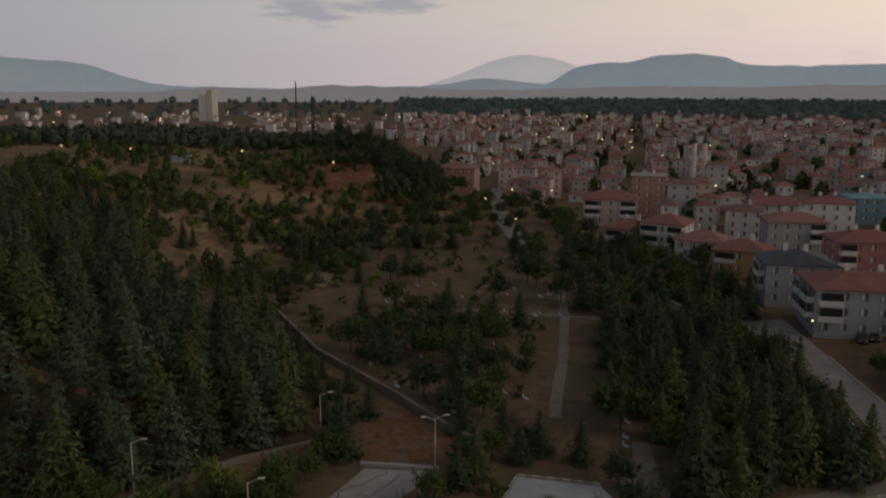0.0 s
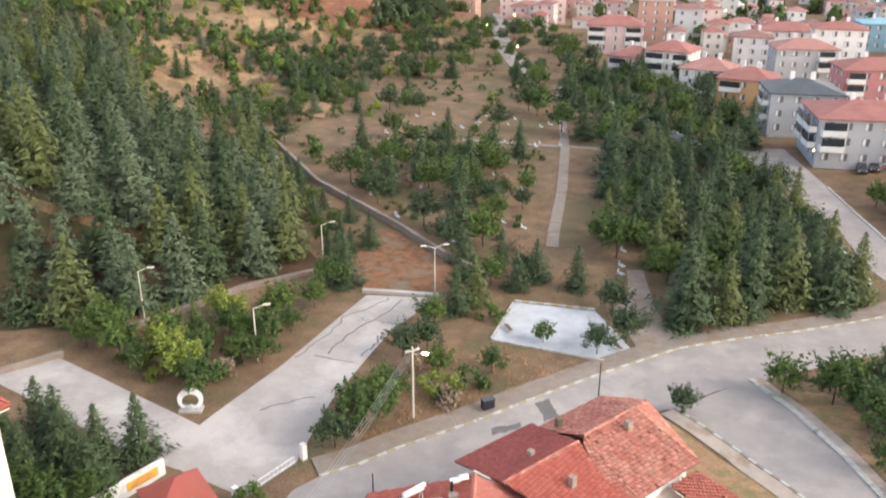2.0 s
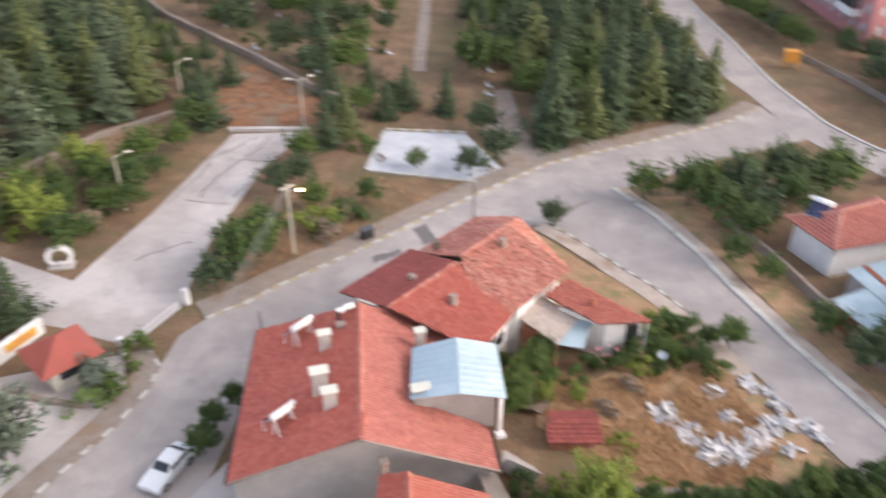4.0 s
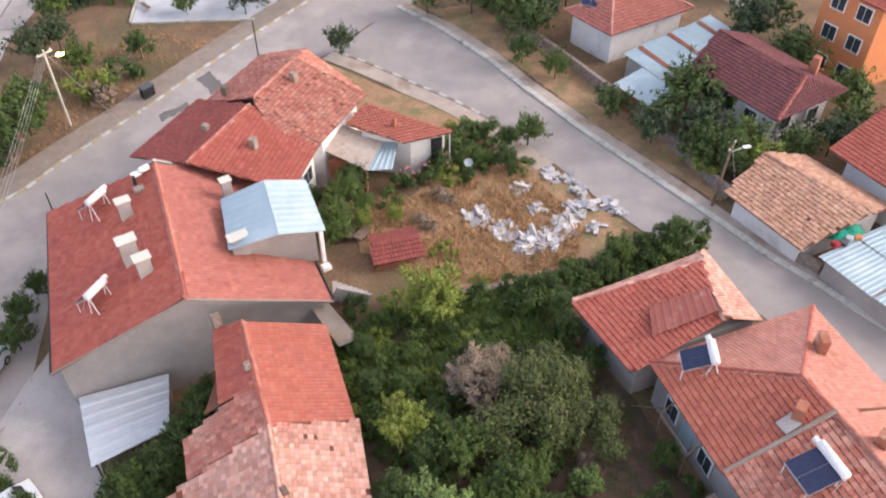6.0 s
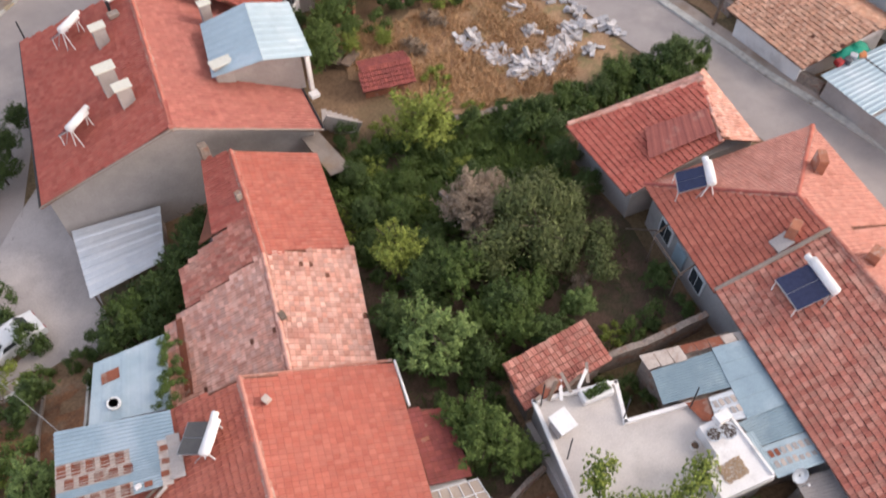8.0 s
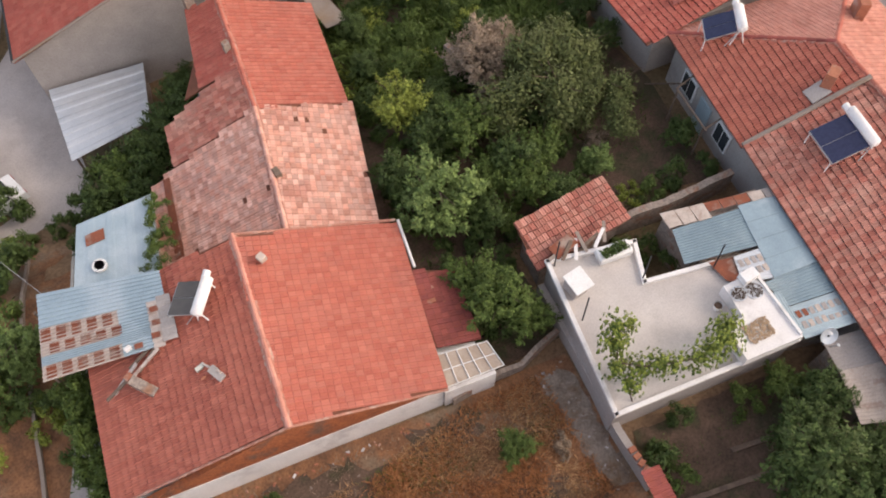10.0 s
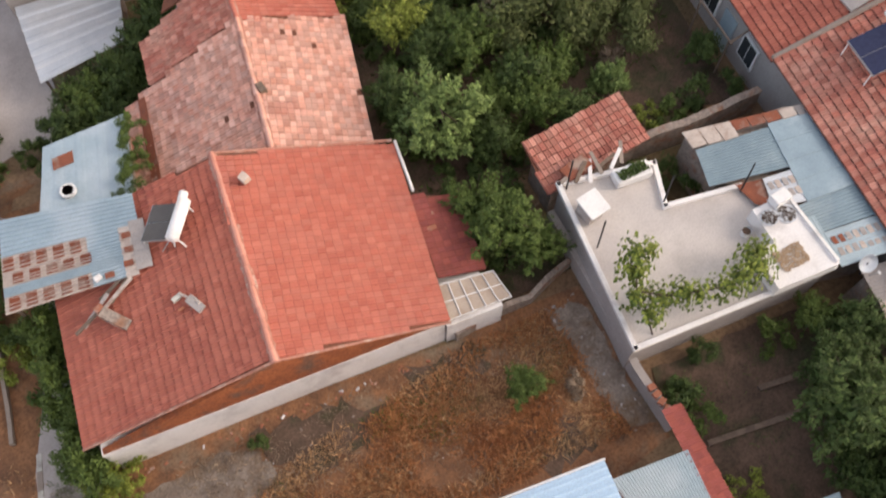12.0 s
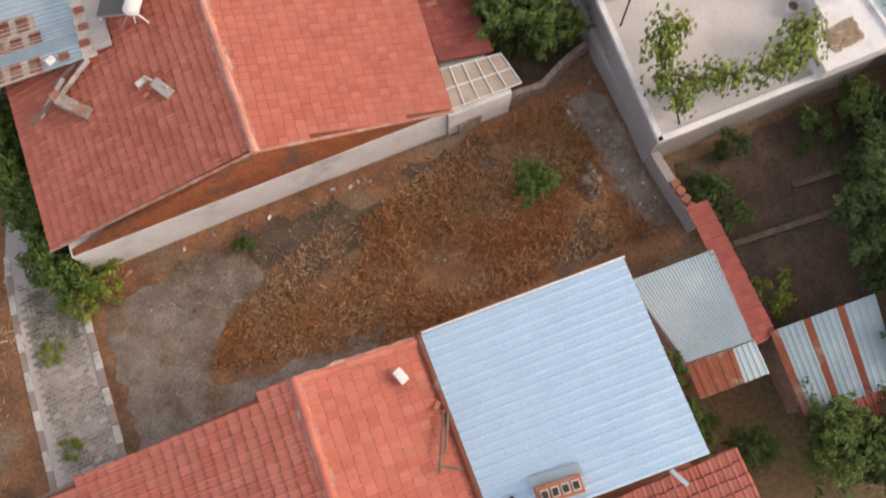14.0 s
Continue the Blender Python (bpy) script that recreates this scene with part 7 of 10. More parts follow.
        c = np.stack([x + np.cos(a) * q, y + np.sin(a) * q, np.full(150, 3.33)], 1)
        v, f = cards(c, np.tile([[0.1, 0.1, 1.0]], (150, 1)), np.full(150, 0.035), rng, 0, 0.9)
        tagged(raw("fruit", v, f, M["bark"], t), kind="stuff")
    rng = np.random.default_rng(4)
    n = 420
    c = np.stack([17.6 + rng.uniform(-0.6, 0.6, n), 5.95 + rng.uniform(-0.42, 0.42, n), np.full(n, 3.29) + rng.uniform(0, 0.03, n)], 1)
    v, f = cards(c, np.tile([[0.1, 0.1, 1.0]], (n, 1)), rng.uniform(0.035, 0.06, n), rng, 0, 0.9)
    tagged(raw("drying_nuts", v, f, M["nuts"]), "nuts spread to dry on the white slab", "nuts", kind="stuff")
    t = thing("roof_debris", 13.2, 13.0, 2.6, "heap of boards and cloth at the roof edge", "debris")
    for k in range(7):
        part("board", box(bmesh.new(), (12.2 + 0.4 * k, 13.1 - 0.1 * (k % 3), 2.75 + 0.06 * (k % 2)), (1.1, 0.16, 0.05), 15 + 23 * (k % 4), 0.01), (M["walk"], M["wood"], M["plaster_white"])[k % 3], t)
    part("cloth", box(bmesh.new(), (12.6, 13.3, 2.72), (1.3, 0.7, 0.12), 12, 0.05), M["tin_rust"], t)
    # tiled outhouse beside it
    s = thing("outhouse", 13.7, 14.3, 0, "small outhouse with a worn red tile roof", "shed")
    part("wall", prism(bmesh.new(), [(11.6, 15.0), (11.5, 13.2), (15.8, 13.5), (15.7, 15.2)], -0.6, 2.1), M["stone_wall"], s)
    fz = plane_z((11.2, 12.95, 2.25), (16.2, 13.35, 2.25), (11.2, 15.3, 2.75))
    slope(s, on(fz, [(11.1, 12.95), (16.2, 13.35), (16.1, 15.55), (11.2, 15.35)]), "mixed", jitter=0.022, singles=60, seed=61)


terrace_house()


def house_n():
    h = thing("house", -6, -2, 0, "near house with a bright orange-red tile roof", "house", "village houses")
    rn, rs = (-3.1, 3.65, 5.4), (-4.7, -9.0, 5.4)
    part("wall", prism(bmesh.new(), [(-12.2, 3.9), (0.1, 2.9), (-1.4, -9), (-13.6, -9)], -0.5, 3.0), M["plaster_white"], h)
    gable_wall(h, (0.1, 2.9), (-12.2, 3.9), (-3.2, 3.2, 5.2), 3.0, 0.25, M["plaster_white"])
    slope(h, [(-12.9, 4.35, 2.95), (-14.5, -9.0, 2.95), rs, rn], "orange", singles=150, seed=71, w=0.28, l=0.36)
    slope(h, [(-0.9, -9.0, 3.75), (0.62, 3.25, 3.75), rn, rs], "orange", singles=150, seed=72, w=0.28, l=0.36)
    ridge_caps(h, Vector(rs) + Vector((0, 0, 0.04)), Vector(rn) + Vector((0, 0.05, 0.04)), "orange", 0.13)
    ridge_caps(h, (-3.1, 3.6, 5.42), (0.6, 3.22, 3.8), "orange", 0.11, 0.5)
    part("verge", box(bmesh.new(), (-8.0, 4.02, 4.1), (9.9, 0.10, 0.1), -4.2, 0, (0, -13.8)), M["wood"], h)
    part("vent", box(bmesh.new(), (-0.45, 2.5, 4.5), (0.28, 0.42, 0.3), 15, 0.03), M["plaster_white"], h, "white plastic roof vent")
    part("vent_pipe", rod(bmesh.new(), (-0.3, 2.05, 4.35), (-0.3, 2.05, 4.7), 0.05), M["brick"], h)
    for a, b in (((-0.7, -0.4, 4.6), (0.2, 1.1, 4.15)), ((-0.3, 0.0, 4.5), (0.3, 1.0, 4.2)), ((-0.6, -0.2, 4.6), (-0.1, -0.6, 4.5))):
        part("roof_lath", rod(bmesh.new(), a, b, 0.04), M["wood"], h)
    part("tile_scrap", box(bmesh.new(), (0.1, 1.3, 4.05), (0.28, 0.14, 0.07), 40, 0, (0, 20)), M["brick"], h)
    # new blue metal roof next to it
    t = thing("metal_roofed_annex", 3.3, 0, 0, "annex under a new pale blue ribbed metal roof", "house")
    part("wall", prism(bmesh.new(), [(0.7, 2.9), (6.3, 2.2), (5.6, -8), (-0.4, -8)], -0.5, 3.5), M["brick"], t)
    metal_sheet("metal_roof", t, [(0.62, 3.35, 4.0), (6.75, 2.5, 5.2), (6.1, -3.3, 5.2), (-0.02, -2.6, 4.0)], M["tin_blue"], 0.27, 0.035, True, 0.55, label="new pale blue ribbed metal sheet")
    part("gutter", rod(bmesh.new(), (0.55, 3.4, 3.9), (-0.15, -3.0, 3.9), 0.11), M["tin_rust"], t, "brown gutter at the valley")
    part("edge_trim", rod(bmesh.new(), (0.66, 3.4, 4.02), (6.8, 2.53, 5.22), 0.035), M["white"], t)
    fz = plane_z((0.2, -3.2, 3.6), (6.6, -4.0, 4.6), (0.0, -8, 3.6))
    slope(t, on(fz, [(-0.2, -3.0), (7.0, -3.6), (6.6, -8.4), (-0.4, -8.0)]), "orange", seed=73, w=0.28, l=0.36)
    stack = part("chimney", box(bmesh.new(), (2.05, -2.3, 4.6), (1.3, 0.5, 0.6), -10, 0.02), M["brick"], t, "red hollow-brick chimney with four flues")
    for k in range(4):
        x = 2.05 + (k - 1.5) * 0.3 * math.cos(radians(10))
        y = -2.3 - (k - 1.5) * 0.3 * math.sin(radians(10))
        part("flue", box(bmesh.new(), (x, y, 4.92), (0.24, 0.3, 0.05), -10, 0.015), M["beige_patch"], stack)
        part("flue_opening", box(bmesh.new(), (x, y, 4.94), (0.16, 0.2, 0.04), -10), M["dark_steel"], stack)
    part("flashing", box(bmesh.new(), (2.15, -1.92, 4.5), (1.5, 0.3, 0.08), -10, 0.02, (0, -11)), M["tin"], t)
    part("tape_patch", box(bmesh.new(), (0.75, -2.0, 4.24), (0.24, 0.2, 0.03), 20, 0, (0, -11)), M["dark_steel"], t)
    part("corner_bracket", box(bmesh.new(), (5.1, -3.5, 4.9), (0.12, 0.6, 0.1), 20), M["tin"], t)
    # sheds to the east of it
    s = thing("shed", 9, 0, 0, "low shed with fine corrugated metal roof", "shed")
    part("wall", prism(bmesh.new(), [(7.5, 1.8), (10.2, 1.5), (9.7, -2.4), (7.7, -2.1)], -0.5, 1.9), M["plaster_grey"], s)
    metal_sheet("metal_sheet", s, [(7.4, 2.1, 2.1), (10.4, 1.75, 2.1), (10.0, -1.35, 2.05), (7.75, -1.0, 2.05)], M["tin"], 0.11, 0.025, False, label="grey finely corrugated sheet")
    metal_sheet("metal_sheet", s, [(7.7, -1.05, 2.02), (9.3, -1.3, 2.02), (9.1, -2.4, 1.95), (7.6, -2.2, 1.95)], M["tin_rust"], 0.4, 0.02, False, label="rusty metal sheet")
    metal_sheet("metal_sheet", s, [(9.3, -1.3, 2.03), (10.05, -1.4, 2.03), (9.95, -2.5, 1.96), (9.1, -2.4, 1.96)], M["tin"], 0.3, 0.02, False)
    fz = plane_z((10.45, 1.8, 2.0), (10.05, -1.4, 2.0), (11.3, 1.5, 1.55))
    slope(s, on(fz, [(11.25, 3.3), (10.95, -1.6), (10.1, -1.5), (10.45, 3.4)]), "dark", seed=74)
    r = thing("shed", 12.4, -3, 0, "shed with rust-striped metal roof", "shed")
    part("wall", prism(bmesh.new(), [(10.8, -1.7), (14.0, -2.1), (13.2, -4.6), (10.5, -4.1)], -0.5, 1.55), M["stone_wall"], r)
    a, b, c, d = Vector((10.7, -1.4, 1.85)), Vector((14.4, -1.9, 1.85)), Vector((13.6, -4.7, 1.7)), Vector((10.3, -4.2, 1.7))
    marks = [0, 0.075, 0.31, 0.385, 0.63, 0.705, 1.0]
    for k in range(6):
        u0, u1 = marks[k], marks[k + 1]
        metal_sheet("metal_sheet", r, [a.lerp(b, u0), a.lerp(b, u1), d.lerp(c, u1), d.lerp(c, u0)], M["tin_rust"] if k % 2 == 0 else M["tin_dark"], 0.3, 0.012, False)
    fz = plane_z((10.4, -4.1, 1.66), (13.7, -4.6, 1.66), (10.2, -4.8, 1.45))
    slope(r, on(fz, [(10.9, -4.95), (13.9, -5.4), (13.7, -4.62), (10.8, -4.2)]), "orange", seed=75)
    for k in range(5):
        y = 4.4 - 0.32 * k
        b = part("brick", box(bmesh.new(), (10.86 + 0.02 * k, y, 1.1), (0.3, 0.24, 0.18), 12 * k, 0.01), M["brick"])
        tagged(b, "loose red brick on the wall top", "brick", "loose bricks")


house_n()


# ---- houses across the sloping street ----
def across():
    h = thing("barn", 42, 29.5, -1.3, "long barn with golden weathered tiles", "barn")
    ra, rb = (42.8, 33.9, 2.45), (45.1, 25.6, 2.45)
    part("wall", prism(bmesh.new(), [(39.3, 32.2), (40.1, 26.5), (47.0, 26.4), (46.2, 33.0), (42.8, 33.4)], -2.4, 0.8), M["plaster_white"], h)
    slope(h, [(38.7, 32.9, 0.95), (39.6, 26.0, 0.95), rb, ra], "gold", jitter=0.04, missing=0.01, seed=81)
    slope(h, [(48.0, 26.2, 1.2), (46.8, 33.6, 1.2), ra, rb], "gold", jitter=0.04, seed=82)
    ridge_caps(h, rb, ra, "gold")
    gable_wall(h, (40.1, 26.4), (47.0, 26.3), (45.0, 26.3, 2.3), 0.8, 0.2, M["plaster_white"])
    r = thing("house", 51, 27, -1.2, "house with a broad red tile roof", "house", "village houses")
    part("wall", prism(bmesh.new(), [(48.6, 31.2), (48.8, 24.2), (57, 22), (58, 33)], -2.6, 2.3), M["plaster_white"], r)
    slope(r, [(47.6, 32.4, 2.4), (48.2, 22.6, 2.4), (53.6, 22.2, 4.6), (54.0, 33.0, 4.6)], "red", seed=83)
    slope(r, [(59.6, 21.6, 2.5), (60.2, 33, 2.5), (54.0, 33.0, 4.6), (53.6, 22.2, 4.6)], "red", seed=84)
    t = thing("shed", 42, 22.5, -1.2, "sheds with pale blue metal roofs", "shed")
    part("wall", prism(bmesh.new(), [(40.6, 24.6), (41.0, 18.0), (46.6, 18.0), (46.6, 24.4)], -2.2, 0.75), M["plaster_grey"], t)
    metal_sheet("metal_sheet", t, [(40.2, 25.0, 0.9), (43.5, 25.0, 1.15), (44.0, 21.0, 1.15), (40.6, 20.8, 0.9)], M["tin"], 0.35, 0.03, True)
    metal_sheet("metal_sheet", t, [(43.6, 25.1, 1.2), (47.2, 25.1, 1.35), (47.3, 21.0, 1.35), (44.0, 21.0, 1.2)], M["tin"], 0.35, 0.03, True)
    metal_sheet("metal_sheet", t, [(40.7, 20.6, 0.88), (47.2, 20.9, 1.3), (47.6, 17.0, 1.3), (41.4, 16.8, 0.88)], M["tin"], 0.35, 0.03, True)
    q = thing("tarpaulin", 43.2, 25.7, 0.9, "green tarpaulin thrown over a heap of things", "tarpaulin")
    bm = bmesh.new()
    bmesh.ops.create_grid(bm, x_segments=14, y_segments=10, size=1.0, matrix=Matrix.Translation((43.3, 25.7, 1.15)) @ Matrix.Diagonal((1.3, 0.8, 1, 1)))
    for v in bm.verts:
        v.co.z += 0.28 * noise.noise(v.co * 1.3) + 0.35 - 0.3 * ((v.co.x - 43.3) ** 2 / 1.7 + (v.co.y - 25.7) ** 2 / 0.65)
    bmesh.ops.solidify(bm, geom=bm.faces[:], thickness=0.03)
    part("sheet", bm, M["tarp"], q)
    for k, m in enumerate(("car_red", "car_grey", "plaster_blue", "paint_orange")):
        part("cloth_bundle", box(bmesh.new(), (41.8 + 0.6 * k, 25.2 - 0.15 * (k % 2), 1.18), (0.5, 0.5, 0.4), 20 * k, 0.08), M[m], q)
    p = thing("house", 49, 41, -1.6, "grey-white house with a dark purple metal-tile roof", "house", "village houses")
    part("wall", prism(bmesh.new(), [(45.8, 45.0), (47.0, 37.6), (53.4, 38.2), (52.6, 46.6)], -3, 2.3), M["plaster_white"], p)
    slope(p, [(44.9, 45.6, 2.4), (46.4, 36.6, 2.4), (50.4, 38.6, 4.1), (48.8, 47.2, 4.1)], "purple", seed=85)
    slope(p, [(54.4, 37.4, 2.4), (53.2, 47.6, 2.4), (48.8, 47.2, 4.1), (50.4, 38.6, 4.1)], "purple", seed=86)
    slope(p, [(46.4, 36.6, 2.4), (54.4, 37.4, 2.4), (50.4, 38.6, 4.1)], "purple", seed=87)
    ridge_caps(p, (46.5, 36.7, 2.45), (50.4, 38.6, 4.15), "dark")
    chimney(p, 52.6, 39.8, 2.8, 4.6, 0.6, 0.6, 20, M["brick"], False, "brick chimney")
    for y in (39.5, 41.8, 44):
        window(p, 46.9 - (y - 38) * 0.15, y, 0.9, 1.2, 1.2, 189)
    for x in (48.6, 51.4):
        window(p, x, 37.7, 0.9, 1.2, 1.2, 276)
    k = thing("house", 48, 58, -2.6, "house with a faded red hip roof and solar tank", "house", "village houses")
    part("wall", prism(bmesh.new(), [(42.9, 59.9), (44.1, 55.2), (52.7, 56.2), (51.8, 61.4)], -3.6, 0.9), M["plaster_white"], k)
    cw, cs_, ce, cn = (42.1, 60.4, 1.0), (43.5, 54.5, 1.0), (53.5, 55.6, 1.0), (52.5, 62.2, 1.0)
    ra, rb = (45.6, 57.8, 2.8), (50.0, 58.8, 2.8)
    slope(k, [cw, cs_, ra], "rose", seed=88)
    slope(k, [cs_, ce, rb, ra], "rose", seed=89)
    slope(k, [ce, cn, rb], "salmon", seed=90)
    slope(k, [cn, cw, ra, rb], "rose", seed=91)
    for e in (cw, cs_):
        ridge_caps(k, (e[0], e[1], 1.06), ra, "salmon")
    for e in (ce, cn):
        ridge_caps(k, (e[0], e[1], 1.06), rb, "salmon")
    ridge_caps(k, (*ra[:2], 2.86), (*rb[:2], 2.86), "salmon")
    solar_heater(44.9, 59.5, 1.7, 215, 30, 1.7, 1.6, label="solar water heater with a white tank on a hip roof")
    t = thing("shed", 49, 51, -2.2, "row of sheds with pale weathered sheet roofs", "shed")
    part("wall", prism(bmesh.new(), [(44.2, 52.6), (45.2, 47.8), (55.8, 49.8), (55.2, 54.6)], -3.4, -0.4), M["plaster_grey"], t)
    for i in range(3):
        x = 44.0 + 3.8 * i
        metal_sheet("metal_sheet", t, [(x, 53.0 + 0.7 * i, -0.1), (x + 3.7, 53.7 + 0.7 * i, 0.0), (x + 4.5, 48.6 + 0.6 * i, -0.35), (x + 0.9, 47.9 + 0.6 * i, -0.4)], M["tin"], 0.3, 0.03, False)
        part("rust_strip", slab(bmesh.new(), [(x + 1.6, 53.2 + 0.7 * i, 0.02), (x + 2.1, 53.3 + 0.7 * i, 0.03), (x + 2.9, 48.3 + 0.6 * i, -0.32), (x + 2.4, 48.2 + 0.6 * i, -0.33)], 0.02), M["tin_rust"], t)
    t = thing("shed", 41.5, 47, -1.8, "low shed with grey sheet roof behind the verge", "shed")
    part("wall", prism(bmesh.new(), [(40.5, 48.6), (41.2, 45.4), (43.8, 45.8), (43.4, 49.4)], -3, 0.0), M["brick"], t)
    metal_sheet("metal_sheet", t, [(40.2, 49.0, 0.15), (43.7, 49.8, 0.35), (44.2, 45.4, 0.35), (40.9, 45.0, 0.15)], M["tin"], 0.3, 0.03, False)
    o = thing("house", 62, 46, -2.5, "orange plastered house at the back street", "house", "village houses")
    part("wall", prism(bmesh.new(), [(59.4, 46.5), (60.2, 41), (68, 42), (67, 49)], -4, 6.5), M["paint_orange"], o)
    slope(o, [(58.8, 47.0, 6.5), (59.8, 40.2, 6.5), (64, 44.8, 8.3)], "red", seed=92)
    slope(o, [(59.8, 40.2, 6.5), (68.8, 41.4, 6.5), (64, 44.8, 8.3)], "red", seed=93)
    slope(o, [(68.8, 41.4, 6.5), (67.6, 49.8, 6.5), (64, 44.8, 8.3)], "red", seed=94)
    slope(o, [(67.6, 49.8, 6.5), (58.8, 47.0, 6.5), (64, 44.8, 8.3)], "red", seed=95)
    for y in (42.5, 45):
        for z in (-0.4, 2.4, 5.2):
            window(o, 60.2 - (y - 41) * 0.14, y, z, 1.3, 1.3, 188)
    # white plastered building by the gate
    c = thing("cream_building", -38, 48, -4.9, "tall cream plastered building with red roof", "building")
    part("wall", prism(bmesh.new(), [(-30.6, 50.0), (-33.6, 45.6), (-52, 58), (-49, 62.5)], -6, 9.2), M["plaster_cream"], c)
    part("roof_deck", prism(bmesh.new(), [(-29.6, 50.0), (-33.6, 44.4), (-53, 58), (-49, 63.5)], 9.2, 9.45), M["plaster_white"], c)
    p4 = [(-29.4, 50.0, 9.5), (-33.8, 44.2, 9.5), (-53.2, 58, 9.5), (-49, 63.7, 9.5)]
    e0, e1 = (-36.0, 50.6, 12.0), (-47.4, 58.0, 12.0)
    slope(c, [p4[0], p4[1], e0], "red", seed=96)
    slope(c, [p4[1], p4[2], e1, e0], "red", seed=97)
    slope(c, [p4[3], p4[0], e0, e1], "red", seed=98)
    slope(c, [p4[2], p4[3], e1], "red", seed=99)
    for lev in range(4):
        for i in range(4):
            t = 0.12 + 0.25 * i
            window(c, -30.6 - 18.4 * t + 0.03, 50.0 + 12.5 * t + 0.04, -2.4 + 3.0 * lev, 1.6, 1.5, 56)
            window(c, -33.6 - 18.4 * t - 0.03, 45.6 + 12.4 * t - 0.04, -2.4 + 3.0 * lev, 1.1, 1.2, 236)


across()


def car(x, y, rz, paint, label):
    z = G(x, y) + 0.06
    ob = thing("car", x, y, z, label, "car", "parked cars")
    m = Matrix.Translation((x, y, z)) @ Matrix.Rotation(radians(rz), 4, "Z")
    prof = [(-2.1, 0.35), (-2.12, 0.75), (-1.5, 0.92), (-0.75, 1.0), (-0.25, 1.42), (1.0, 1.45), (1.65, 1.02), (2.08, 0.92), (2.12, 0.35)]
    bm = bmesh.new()
    rows = []
    for yy, inset in ((-0.85, 0.0), (-0.72, 0.0), (0.72, 0.0), (0.85, 0.0)):
        k = 1.0 if abs(yy) < 0.8 else 0.93
        rows.append([bm.verts.new(m @ Vector((px * (1 if pz < 1.01 else 0.97), yy * (1 if pz < 1.05 else 0.82), 0.35 + (pz - 0.35) * k))) for px, pz in prof])
    n = len(prof)
    for a, b in zip(rows, rows[1:]):
        for i in range(n):
            bm.faces.new((a[i], a[(i + 1) % n], b[(i + 1) % n], b[i]))
    bm.faces.new(rows[0])
    bm.faces.new(rows[-1][::-1])
    part("body", bm, paint, ob, smooth=False)
    for pts in ([(-0.72, 1.04), (-0.30, 1.40)], [(1.08, 1.41), (1.58, 1.06)]):
        (x0, z0), (x1, z1) = pts
        v = [m @ Vector(p) for p in ((x0 * 1.03 - 0.02, -0.62, z0 + 0.03), (x0 * 1.03 - 0.02, 0.62, z0 + 0.03), (x1 * 0.98, 0.55, z1 + 0.04), (x1 * 0.98, -0.55, z1 + 0.04))]
        part("windscreen", slab(bmesh.new(), v, 0.02), M["glass"], ob)
    for s in (-1, 1):
        for x0, x1 in ((-0.45, 0.3), (0.4, 1.2)):
            v = [m @ Vector(p) for p in ((x0 - 0.1, s * 0.80, 1.0), (x1 + 0.1, s * 0.80, 1.0), (x1, s * 0.735, 1.34), (x0 + 0.1, s * 0.735, 1.34))]
            w = [q + m.to_3x3() @ Vector((0, s * 0.02, 0)) for q in v]
            raw("side_window", v + w, [(4, 5, 6, 7), (0, 1, 5, 4), (1, 2, 6, 5), (2, 3, 7, 6), (3, 0, 4, 7)], M["glass"], ob)
        for wx in (-1.3, 1.3):
            ty = part("wheel", rod(bmesh.new(), m @ Vector((wx, s * 0.66, 0.3)), m @ Vector((wx, s * 0.87, 0.3)), 0.31, None, 16), M["rubber"], ob)
            part("rim", rod(bmesh.new(), m @ Vector((wx, s * 0.86, 0.3)), m @ Vector((wx, s * 0.885, 0.3)), 0.19, None, 12), M["steel"], ty)
        part("headlight", box(bmesh.new(), m @ Vector((-2.1, s * 0.6, 0.68)), (0.08, 0.35, 0.14), rz, 0.02), M["white"], ob)
        part("tail_light", box(bmesh.new(), m @ Vector((2.09, s * 0.62, 0.75)), (0.08, 0.28, 0.16), rz, 0.02), M["car_red"], ob)
    return ob


car(-11.9, 43.3, 58, M["car_white"], "white hatchback parked on the street edge")
car(-11.7, 31.9, 20, M["car_white"], "white saloon parked under the yard trees")
for i, (cx, cy, p, lab) in enumerate(((76.5, 149.5, "car_grey", "dark grey car parked before the apartments"), (79.2, 150.6, "car_grey", "grey car parked before the apartments"), (82.0, 151.6, "car_red", "red car parked before the apartments"), (84.8, 152.8, "car_red", "dark red car parked before the apartments"), (88, 154, "car_grey", "dark car parked before the apartments"))):
    car(cx, cy, 70, M[p], lab)


